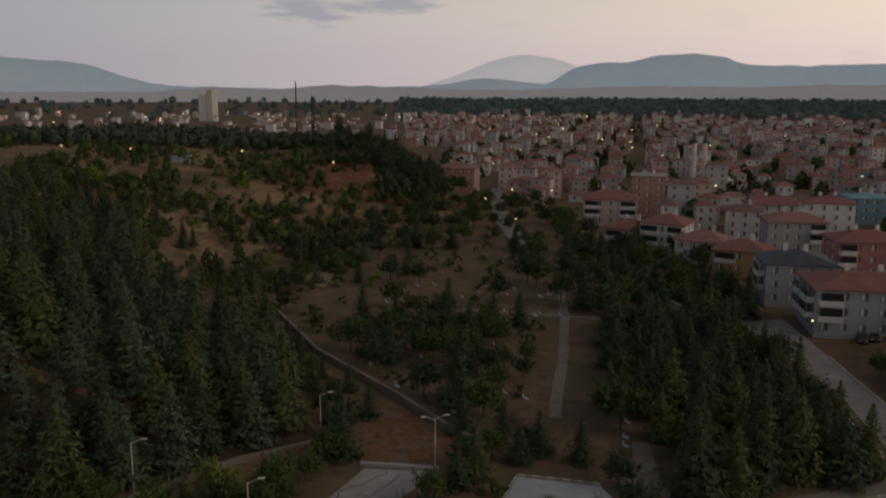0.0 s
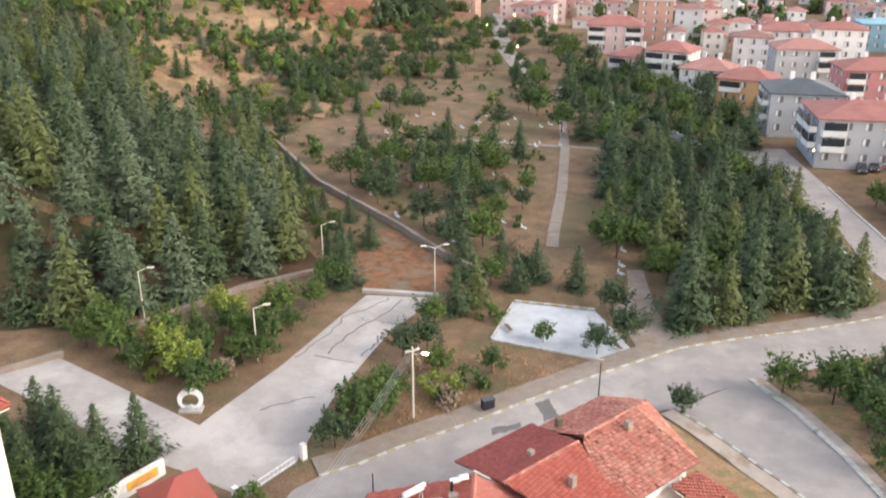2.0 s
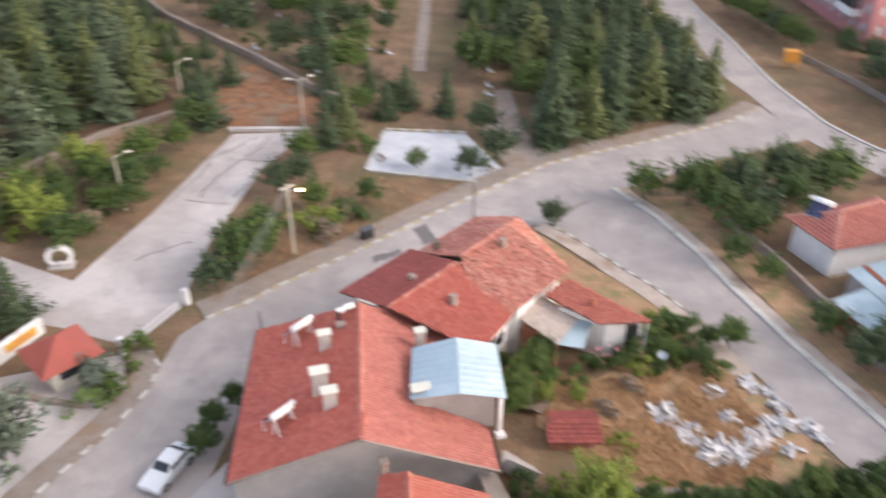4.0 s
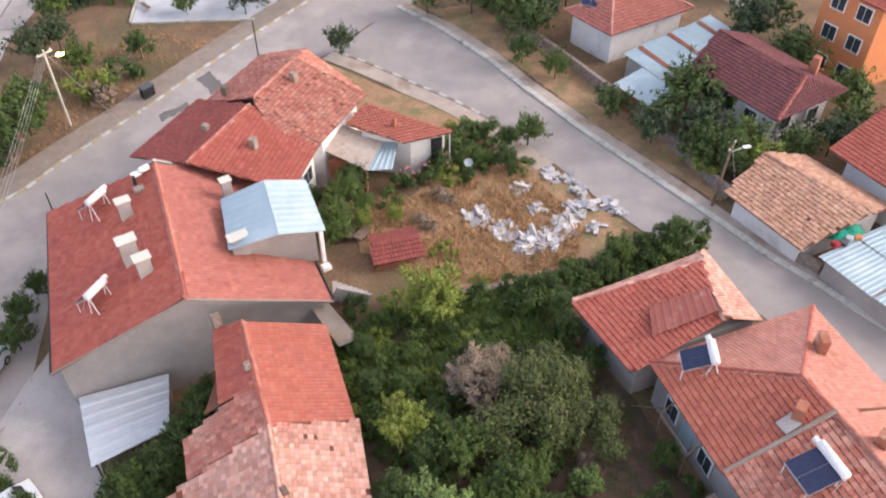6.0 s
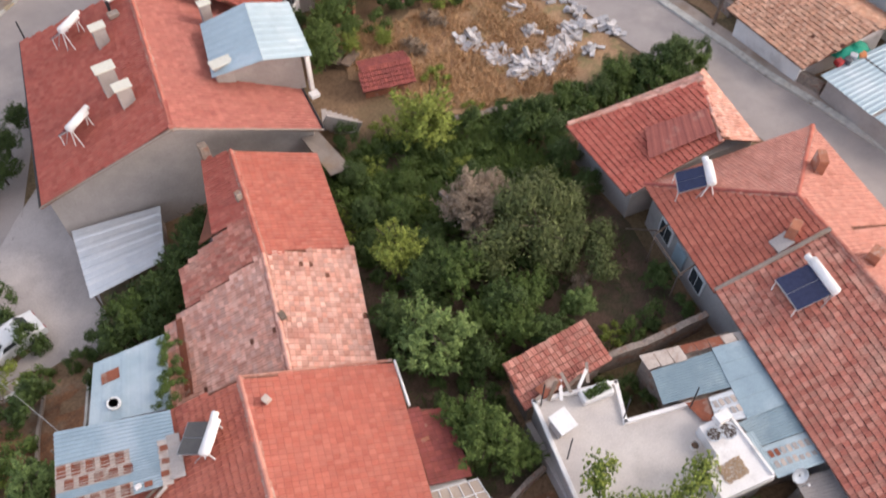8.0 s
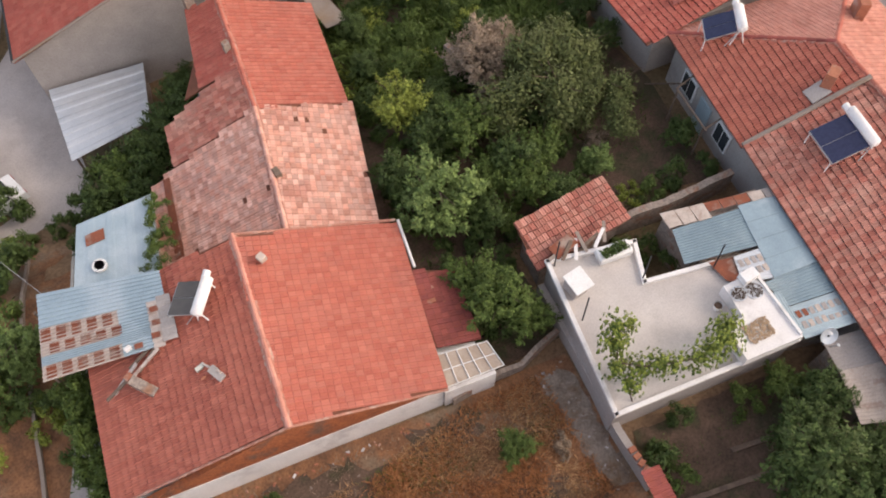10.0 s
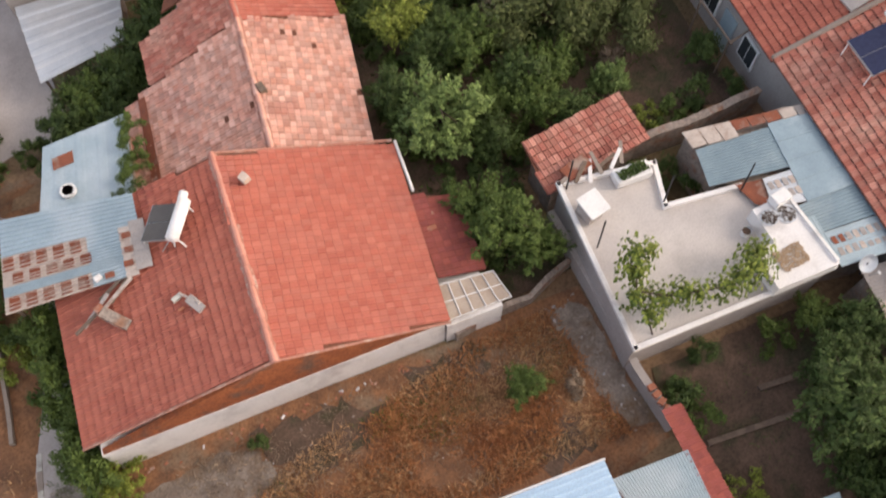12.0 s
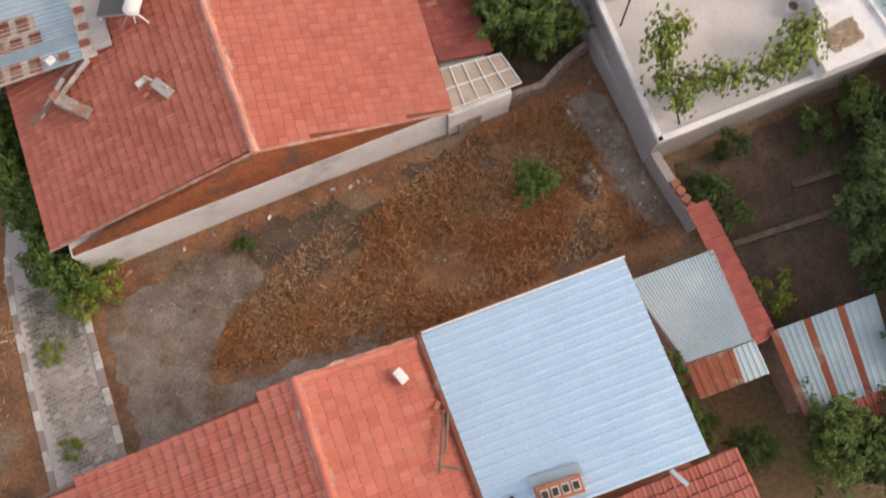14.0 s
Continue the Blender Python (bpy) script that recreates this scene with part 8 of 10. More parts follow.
def rubble():
    base = []
    for k in range(3):
        bm = bmesh.new()
        box(bm, (0, 0, 0), (1, 0.5, 0.36), 0, 0.06)
        rr = random.Random(k)
        for v in bm.verts:
            v.co += Vector((rr.uniform(-1, 1), rr.uniform(-1, 1), rr.uniform(-1, 1))) * 0.05
        me = bpy.data.meshes.new("stone_block")
        bm.to_mesh(me)
        bm.free()
        me.materials.append(M["stone"])
        base.append(me)
    rr = random.Random(5)
    for x0, y0, sx, sy, count, smax in ((22.6, 40.3, 0.9, 0.9, 16, 0.9), (23.8, 38.3, 0.8, 1.1, 18, 0.9), (25.0, 36.3, 1.2, 1.0, 36, 0.9), (26.6, 36.3, 1.3, 1.0, 32, 1.0), (28.3, 37.2, 0.9, 1.0, 18, 1.0), (27.2, 39.5, 0.8, 0.5, 12, 0.8), (30.0, 38.0, 1.3, 0.8, 30, 0.9), (30.2, 42.4, 0.5, 1.0, 16, 0.7), (31.2, 40.4, 0.45, 1.5, 24, 0.7), (32.3, 37.2, 0.5, 1.3, 14, 0.7), (30.0, 35.7, 1.0, 0.35, 8, 0.6), (27.5, 42.0, 1.0, 0.5, 7, 0.6)):
        heap = thing("stone_heap", x0, y0, G(x0, y0), "heap of pale cut stone blocks on dry grass", "stone heap", "stone heaps")
        for i in range(count):
            a, q = rr.uniform(0, 6.28), math.sqrt(rr.random())
            x, y = x0 + math.cos(a) * q * sx, y0 + math.sin(a) * q * sy
            s = rr.uniform(0.45, smax)
            ob = new("stone_block", base[i % 3])
            ob.parent = heap
            ob.matrix_basis = Matrix.Translation(Vector((x, y, G(x, y) + 0.08 + rr.uniform(0, 0.45) * (1 - q))) - heap.location) @ Euler((rr.gauss(0, 0.25), rr.gauss(0, 0.25), rr.uniform(0, 6.28))).to_matrix().to_4x4() @ Matrix.Diagonal((s * rr.uniform(0.7, 2.3), s * rr.uniform(0.7, 1.3), s * rr.uniform(0.5, 1.0), 1))
    # loose stones on the vacant lot and by the walls
    gravel = []
    for me in base:
        me = me.copy()
        me.materials[0] = M["walk"]
        gravel.append(me)
    clay = []
    for me in base:
        me = me.copy()
        me.materials[0] = M["brick"]
        clay.append(me)
    heap = thing("loose_stones", 2, 7, 0, "loose stones and rubble scattered on the lot", "stones")
    for i in range(150):
        if i < 60:
            x, y = rr.gauss(10.0, 0.35), rr.uniform(3.2, 9.4)
        elif i < 95:
            t = rr.random()
            x, y = -8 + 13 * t, 10.75 - 1.1 * t - rr.random() * 0.35
        else:
            x, y = rr.uniform(-8.6, 9), rr.uniform(4.2, 9.4)
        s = rr.uniform(0.07, 0.19) if i < 95 else rr.uniform(0.05, 0.12)
        ob = new("stone", (base if i % 6 == 0 else clay if 60 <= i < 95 else gravel)[i % 3])
        ob.parent = heap
        ob.matrix_basis = Matrix.Translation(Vector((x, y, G(x, y) + 0.05)) - heap.location) @ Euler((0.2, 0.1, rr.uniform(0, 6.28))).to_matrix().to_4x4() @ Matrix.Diagonal((s, s, s * 1.2, 1))
    heap = thing("debris", -9.7, 11.0, G(-9.7, 11.0), "white crumpled debris heaped by the house corner", "debris")
    for i in range(16):
        x, y = rr.gauss(-9.7, 0.3), rr.gauss(11.0, 0.25)
        s = rr.uniform(0.1, 0.24)
        ob = new("fragment", base[i % 3])
        ob.parent = heap
        ob.matrix_basis = Matrix.Translation(Vector((x, y, G(x, y) + 0.06 + rr.uniform(0, 0.12))) - heap.location) @ Euler((rr.gauss(0, 0.4), rr.gauss(0, 0.4), rr.uniform(0, 6.28))).to_matrix().to_4x4() @ Matrix.Diagonal((s * rr.uniform(0.8, 1.8), s, s * rr.uniform(0.5, 1.0), 1))
    # boards in the garden
    for (x, y, l, a) in ((14.2, 1.35, 4.6, -9), (16.1, 2.4, 2.4, -9)):
        tagged(part("garden_board", box(bmesh.new(), (x, y, G(x, y) + 0.12), (l, 0.22, 0.1), a, 0.01), M["wood"]), "weathered board edging a garden bed", "board", "garden boards")
    for (x, y) in ((13.6, 42.6), (14.3, 42.0), (13.0, 43.4)):
        tagged(part("scrap_board", box(bmesh.new(), (x, y, G(x, y) + 0.35), (1.8, 0.7, 0.1), 30 + 40 * (x % 1), 0.01, (8, 10)), M["wood"]), "weathered boards thrown on the weeds", "board", "scrap boards")
    t = thing("bathtub", -12.2, 28.6, G(-12.2, 28.6), "white tub standing in the yard", "tub")
    part("tub", box(bmesh.new(), (-12.2, 28.6, G(-12.2, 28.6) + 0.3), (1.5, 0.8, 0.6), 10, 0.15), M["white"], t)
    part("inside", box(bmesh.new(), (-12.2, 28.6, G(-12.2, 28.6) + 0.6), (1.25, 0.58, 0.04), 10, 0.015), M["walk"], t)


rubble()


# ---- trees ----
def scatter(n, box_, gap, keep, seed):
    """Places by chance, at least gap apart, where keep(x, y) gives a chance."""
    rr = random.Random(seed)
    out, cells = [], {}
    x0, y0, x1, y1 = box_
    for _ in range(n * 30):
        if len(out) >= n:
            break
        x, y = rr.uniform(x0, x1), rr.uniform(y0, y1)
        if rr.random() > keep(x, y):
            continue
        c = (int(x // gap), int(y // gap))
        if any((x - a) ** 2 + (y - b) ** 2 < gap * gap for i in (-1, 0, 1) for j in (-1, 0, 1) for a, b in cells.get((c[0] + i, c[1] + j), ())):
            continue
        cells.setdefault(c, []).append((x, y))
        out.append((x, y))
    return out


SPRUCE = [conifer(kind, 8.2, r, leaf, label, s, 1500, 0.42) for kind, leaf, label, s, r in (
    ("spruce", "spruce", "tall grey-green spruce with drooping boughs", 1, 3.3), ("spruce", "spruce", "tall grey-green spruce with thin top", 2, 3.0),
    ("cedar", "cedar", "dark green cedar with layered boughs", 3, 3.4), ("pine_tree", "pine", "yellow-green slender conifer among the spruces", 4, 3.0), ("cedar", "cedar", "dark bushy conifer with dense boughs", 5, 3.8))]
ROUND = [shoot_tree(kind, 6.8, 3.5, leaf, label, s, 118, 12, 0.30, lift) for kind, leaf, label, s, lift in (
    ("leafy_tree", "green", "round-headed green tree with leafy crown", 11, 0.6), ("dark_tree", "deep", "dark green tree with dense crown", 12, 0.5), ("stone_pine", "cedar", "dark rounded pine with dense crown", 13, 0.8),
    ("young_tree", "lime", "bright yellow-green young leafy tree", 14, 0.5), ("olive_tree", "olive", "grey-green olive-like tree with open crown", 15, 0.4))]
SHRUB = [broadleaf("shrub", 2.2, 1.4, leaf, label, s, 420, 0.20, 0.0, 14, 0.05, "shrub", squash=0.8, spray=0.6) for leaf, label, s in (
    ("green", "low green shrub on dry soil", 21), ("deep", "low dark green shrub on dry soil", 22), ("lime", "low yellow-green shrub on dry soil", 23), ("silver", "low grey-green shrub on dry soil", 24), ("dry", "half-withered brown shrub on dry soil", 25))]

FOREST = [(-110, 92), (-50, 86), (-38.5, 88.5), (-33, 94.5), (-26, 101.5), (-14.5, 106.5), (-20, 116), (-24, 125), (-28, 134), (-31, 146), (-34.5, 160), (-38, 168), (-47, 160), (-60, 172), (-70, 190), (-86, 222), (-113, 229), (-150, 225)]
sheet("forest_floor", [(-108, 94), (-50, 86), (-38.5, 88), (-32, 93), (-25.6, 99.5), (-16, 105), (-22, 117), (-27, 128), (-32, 146), (-37, 160), (-47, 157), (-60, 168), (-70, 187), (-86, 218), (-113, 225), (-150, 221)], M["litter"], 0.10, "dark brown needle litter under the forest", step=3)
GLADES = ((-42, 150, 7), (-27, 150, 5), (-66, 176, 9), (-52, 93, 4))


def in_forest(x, y):
    if not inside(x, y, FOREST):
        return 0
    for a, b, r in GLADES:
        if (x - a) ** 2 + (y - b) ** 2 < r * r:
            return 0.06
    return 1.0


rt = random.Random(42)
for x, y in scatter(300, (-125, 84, -8, 229), 4.9, in_forest, 1):
    p = SPRUCE[rt.choices(range(5), (3, 3, 3, 3, 2))[0]]
    plant(p, x, y, rt.uniform(1.0, 1.5), rt.uniform(0, 360), None, rt.uniform(0.85, 1.12))
WALL_FOOT = [(-13, 104), (-19, 116), (-23, 125), (-27, 134), (-30, 146), (-27, 147), (-21, 135), (-11, 119), (-9, 112)]
for x, y in scatter(24, (-31, 103, -9, 148), 2.6, lambda x, y: 0.9 if inside(x, y, WALL_FOOT) else 0, 71):
    plant(rt.choice((ROUND[0], ROUND[1], ROUND[2], SPRUCE[2], SPRUCE[4], SHRUB[1])), x, y, rt.uniform(0.4, 0.62), rt.uniform(0, 360))
# broad-leaved trees on the brow and shrubs on the brown slopes
SLOPE = [(-94, 245), (-75, 262), (-50, 285), (-20, 270), (-20, 215), (-34, 186), (-61, 172), (-84, 226)]
for x, y in scatter(36, (-135, 226, -86, 275), 4.5, lambda x, y: 0.9 if inside(x, y, [(-128, 236), (-108, 240), (-93, 262), (-100, 274), (-120, 262), (-135, 246)]) else 0, 2):
    plant(ROUND[rt.choices(range(5), (3, 2, 3, 2, 1))[0]], x, y, rt.uniform(0.8, 1.4), rt.uniform(0, 360))
for x, y in scatter(300, (-95, 150, 20, 345), 2.9, lambda x, y: 0.9 * smooth01(0.5 + 2.2 * noise.noise(Vector((x * 0.05 + y * 0.03, y * 0.07, 2)))) if inside(x, y, SLOPE) or land(x, y) > -2.4 else 0.03, 3):
    plant(SHRUB[rt.choices(range(5), (4, 3, 2, 1, 2))[0]], x, y, rt.uniform(0.8, 2.0), rt.uniform(0, 360))
for x, y in scatter(190, (-95, 165, 0, 300), 3.8, lambda x, y: 0.9 * smooth01(0.4 + 2.4 * noise.noise(Vector((x * 0.04 + y * 0.035, y * 0.05, 9)))) if inside(x, y, SLOPE) else 0, 31):
    plant(rt.choice((SPRUCE[0], SPRUCE[3], SPRUCE[2], ROUND[0], ROUND[1], ROUND[2])), x, y, rt.uniform(0.45, 0.85), rt.uniform(0, 360))
for x, y in scatter(46, (-46, 322, 8, 362), 3.6, lambda x, y: 0.9 if land(x, y) > 1 else 0.3, 34):
    plant(rt.choice((ROUND[1], ROUND[2], SPRUCE[2], SPRUCE[4])), x, y, rt.uniform(1.1, 1.7), rt.uniform(0, 360))
# cemetery
CEM_W = [(-3, 118), (2.5, 106), (11, 100), (11.5, 116), (15.5, 137), (18.5, 160), (6, 166), (-18, 166), (-16, 140)]
CEM_E = [(21, 96), (27, 104.5), (27.5, 86.5), (38, 89.5), (53, 95.5), (54.5, 112), (55, 138), (50, 158), (33, 158), (27, 138), (23, 115)]
for x, y in scatter(80, (-18, 100, 24, 168), 3.9, lambda x, y: 0.8 if inside(x, y, CEM_W) else 0, 4):
    plant(rt.choice((ROUND[0], ROUND[1], ROUND[2], SPRUCE[2], SPRUCE[4], SHRUB[0], SHRUB[1], SHRUB[4], SHRUB[1])), x, y, rt.uniform(0.6, 1.15), rt.uniform(0, 360))
for x, y in scatter(128, (19, 84, 56, 160), 3.9, lambda x, y: 0.9 if inside(x, y, CEM_E) and not (20 < x < 28 and 84 < y < 105) else 0, 5):
    plant(rt.choice((ROUND[1], ROUND[2], ROUND[0], SPRUCE[4], SPRUCE[4], SPRUCE[2], SPRUCE[3], SPRUCE[2], ROUND[2])), x, y, rt.uniform(0.8, 1.3), rt.uniform(0, 360))
for x, y in scatter(70, (20, 160, 66, 240), 4.4, lambda x, y: 0.1 if (x - 42) ** 2 + (y - 202) ** 2 < 160 else 0.85 if 34 + (y - 165) * 0.0 < x < 62 - (y - 160) * 0.12 else 0.05, 6):
    plant(rt.choice((ROUND[0], ROUND[1], ROUND[2], SPRUCE[2])), x, y, rt.uniform(0.8, 1.4), rt.uniform(0, 360))
for x, y in scatter(46, (-35, 168, 22, 250), 5.0, lambda x, y: 0.2 if y < 210 else 0.9, 7):
    plant(rt.choice((ROUND[1], ROUND[2], SHRUB[0], SHRUB[1], SPRUCE[2])), x, y, rt.uniform(0.6, 1.1), rt.uniform(0, 360))
for x, y in scatter(95, (-25, 240, 45, 345), 5.0, lambda x, y: 0.7 if land(x, y) < 12 else 0.2, 8):
    plant(rt.choice((ROUND[0], ROUND[1], ROUND[2], SHRUB[1])), x, y, rt.uniform(0.7, 1.3), rt.uniform(0, 360))

# verge and yard trees at the street corner
for x, y, s in ((70.5, 131, 0.8), (71.5, 127, 0.9), (72, 123, 0.95), (72.4, 119, 0.9), (73, 115.5, 0.85), (73.6, 112.0, 0.75), (79, 109, 0.6), (80.5, 112, 0.65), (80, 105, 0.8), (83, 100, 1.1), (83, 94.5, 1.2), (88, 97, 1.2), (85, 88.5, 1.1), (90, 91, 1.3), (87, 104, 1.0), (82, 83, 1.2), (75.6, 95, 1.15), (76, 89.5, 1.25), (77.5, 84, 1.3), (77.4, 78.4, 1.2), (80.5, 90, 1.4), (81, 77.6, 1.3), (78.4, 100, 1.1), (85.6, 82.4, 1.3)):
    plant(rt.choice((ROUND[0], ROUND[1], ROUND[2])), x, y, s, rt.uniform(0, 360))

# park lawn between the drives
LAWN = [(-41, 83), (-23.4, 70.5), (-18.5, 79), (-14.5, 88), (-20, 89.5), (-29, 81.5), (-38, 86)]
for x, y in scatter(22, (-42, 70, -11, 100), 3.0, lambda x, y: 0.9 if inside(x, y, LAWN) and x > -40 else 0, 33):
    plant(rt.choice((ROUND[0], ROUND[1], ROUND[0], ROUND[3], SHRUB[0], SHRUB[1], SHRUB[2])), x, y, rt.uniform(0.55, 0.85), rt.uniform(0, 360))
# single trees: which, x, y, size
for p, x, y, s in (
        # drive and park
        (ROUND[1], -7.6, 66.6, 1.0), (ROUND[2], -9.6, 64.4, 0.75), (ROUND[0], -6.0, 69.0, 0.95), (ROUND[1], -5.0, 72.0, 0.7), (ROUND[2], -4.2, 80.5, 0.75),
        (ROUND[2], -1.6, 82.0, 0.72), (ROUND[0], -0.4, 77.0, 0.62), (ROUND[3], 1.2, 72.5, 0.5), (SHRUB[2], -1.0, 73.0, 1.3), (SHRUB[1], 2.4, 73.4, 1.5),
        (SHRUB[4], 0.6, 71.2, 1.2), (ROUND[1], 5.2, 77.2, 0.55), (SPRUCE[2], 1.6, 91.0, 0.75), (SPRUCE[3], 4.0, 93.5, 0.8), (ROUND[2], 2.8, 96.5, 0.8), (ROUND[0], 6.2, 99.0, 0.75), (ROUND[0], -1.2, 87.5, 0.75), (SHRUB[0], 6.2, 89.0, 1.2),
        (SPRUCE[4], 12.2, 101.0, 0.7), (SPRUCE[2], 17.0, 98.0, 0.72), (SPRUCE[4], 9.4, 98.0, 0.6), (ROUND[0], 11.2, 83.6, 0.5), (ROUND[2], 16.7, 81.0, 0.7), (ROUND[2], 20.3, 83.4, 0.85), (ROUND[2], 20.3, 91.5, 0.8),
        (ROUND[2], 22.6, 68.6, 0.58), (ROUND[0], 33.6, 72.6, 0.8), (ROUND[1], 37.4, 70.0, 1.0), (ROUND[0], 40.0, 70.6, 0.9), (ROUND[1], 38.6, 65.4, 0.9), (ROUND[2], 42.4, 68.8, 1.0), (ROUND[0], 44.2, 71.6, 0.9), (ROUND[1], 48.6, 71.8, 1.0), (ROUND[2], 47.6, 70.4, 1.0), (ROUND[1], 51.0, 68.4, 0.9), (ROUND[0], 54.0, 70.8, 1.0), (ROUND[1], 46.4, 66.4, 0.9), (ROUND[2], 42.2, 64.0, 0.8), (SHRUB[4], 61.0, 70.6, 1.3), (SHRUB[1], 61.6, 64.6, 1.3), (ROUND[1], 64.6, 60.4, 0.8),
        (ROUND[1], 36.8, 58.6, 0.6), (ROUND[0], 38.2, 55.0, 0.55), (ROUND[1], 39.6, 62.0, 0.8),
        # along the sloping street
        (ROUND[1], 39.0, 47.2, 0.62), (ROUND[2], 39.8, 42.6, 0.72), (ROUND[1], 44.0, 44.0, 1.05), (ROUND[2], 42.8, 40.6, 0.8), (ROUND[0], 44.6, 37.8, 0.75), (ROUND[1], 42.0, 36.8, 0.75), (ROUND[3], 44.8, 35.6, 0.6), (ROUND[1], 47.8, 35.4, 0.7), (ROUND[2], 51.4, 35.0, 0.75), (ROUND[0], 54.6, 36.0, 0.7), (ROUND[1], 41.8, 39.0, 0.7), (SHRUB[2], 41.0, 37.2, 1.2), (ROUND[1], 56, 45, 1.0), (ROUND[2], 58, 52, 1.0), (ROUND[1], 62, 54, 0.9), (ROUND[0], 57, 39, 0.8),
        # gate
        (ROUND[4], -18.3, 53.2, 0.6), (ROUND[4], -22.9, 45.4, 1.25), (SHRUB[0], -15.8, 57.2, 1.2), (SHRUB[0], -16.9, 52.6, 1.1), (SHRUB[3], -18.6, 51.6, 1.2),
        (SPRUCE[2], -26.6, 63.2, 0.8), (SPRUCE[2], -29.2, 61.0, 0.86), (SPRUCE[4], -31.8, 60.4, 0.9), (SPRUCE[2], -33.4, 63.0, 0.9), (SPRUCE[4], -29.0, 58.2, 0.75), (SPRUCE[2], -34.6, 58.8, 0.8), (ROUND[1], -32.2, 56.0, 0.8), (ROUND[1], -28.6, 56.8, 0.7), (SPRUCE[2], -37.6, 61.8, 0.85), (SPRUCE[4], -36.2, 65.4, 0.8), (ROUND[1], -36, 56.6, 0.9),
        # lawn triangle
        (ROUND[3], -28.6, 78.6, 0.75), (SHRUB[2], -26.8, 76.2, 1.5), (ROUND[1], -25.6, 75.2, 0.5), (ROUND[1], -31.4, 77.2, 0.6), (ROUND[0], -34.6, 80.6, 0.8), (ROUND[0], -30.2, 83.2, 0.75), (ROUND[3], -24.2, 87.4, 0.72), (ROUND[0], -22.2, 84.4, 0.62), (ROUND[0], -21.4, 79.6, 0.55), (ROUND[0], -18.8, 90.2, 0.75), (ROUND[0], -15.4, 92.6, 0.6), (ROUND[1], -14.4, 97.6, 0.75), (SPRUCE[4], -12.4, 99.4, 0.75), (ROUND[0], -37.6, 85.0, 0.8), (ROUND[3], -26.4, 90.2, 0.6), (SHRUB[4], -22.6, 76.6, 1.0), (SPRUCE[3], -27.4, 84.6, 0.55)):
    plant(p, x, y, 1.12 * s if x < -10 and y > 70 else s, rt.uniform(0, 360))

# ---- gravestones ----
bm = bmesh.new()
box(bm, (0, 0, 0.45), (0.55, 0.14, 1.1), 0, 0.05)
box(bm, (0, -1.0, 0.12), (0.9, 1.9, 0.3), 0, 0.03)
gme = bpy.data.meshes.new("gravestone")
bm.to_mesh(gme)
bm.free()
gme.materials.append(M["pad"])
for x, y in scatter(95, (-18, 102, 50, 200), 2.6, lambda x, y: 1.0 if (inside(x, y, CEM_W) or inside(x, y, CEM_E) or y > 166) and land(x, y) < -2 else 0, 9):
    ob = new("gravestone", gme)
    s = rt.uniform(0.38, 0.66)
    ob.matrix_basis = pose(x, y, G(x, y), 0, 0, rt.gauss(20, 8)) @ Matrix.Diagonal((s, s, s, 1))
    tagged(ob, "white marble gravestone with a low grave border", "gravestone", "cemetery gravestones")

# ---- garden plants near the houses ----
FINE = [shoot_tree("garden_tree", 4.4, 2.1, leaf, label, s, shoots, leaves, size, lift) for leaf, label, s, shoots, leaves, size, lift in (
    ("green", "leafy green fruit tree in a garden", 31, 150, 30, 0.115, 0.7), ("deep", "dense dark green fruit tree in a garden", 32, 170, 32, 0.11, 0.5), ("lime", "yellow-green fruit tree in a garden", 33, 130, 30, 0.12, 0.9),
    ("silver", "pale light-green feathery tree in a garden", 34, 130, 30, 0.12, 1.2), ("dry", "bare withered bush of brown twigs", 35, 190, 34, 0.095, 0.8))]
BUSH = [broadleaf("bush", 1.7, 1.15, leaf, label, s, 1400, 0.11, 0.0, 22, 0.03, "bush", squash=0.75, spray=0.5) for leaf, label, s in (
    ("green", "green garden bush with dense leaves", 41), ("deep", "dark green creeper growing over walls", 42), ("lime", "yellow-green weeds growing in a clump", 43), ("dry", "dry brown weeds in a clump", 44))]
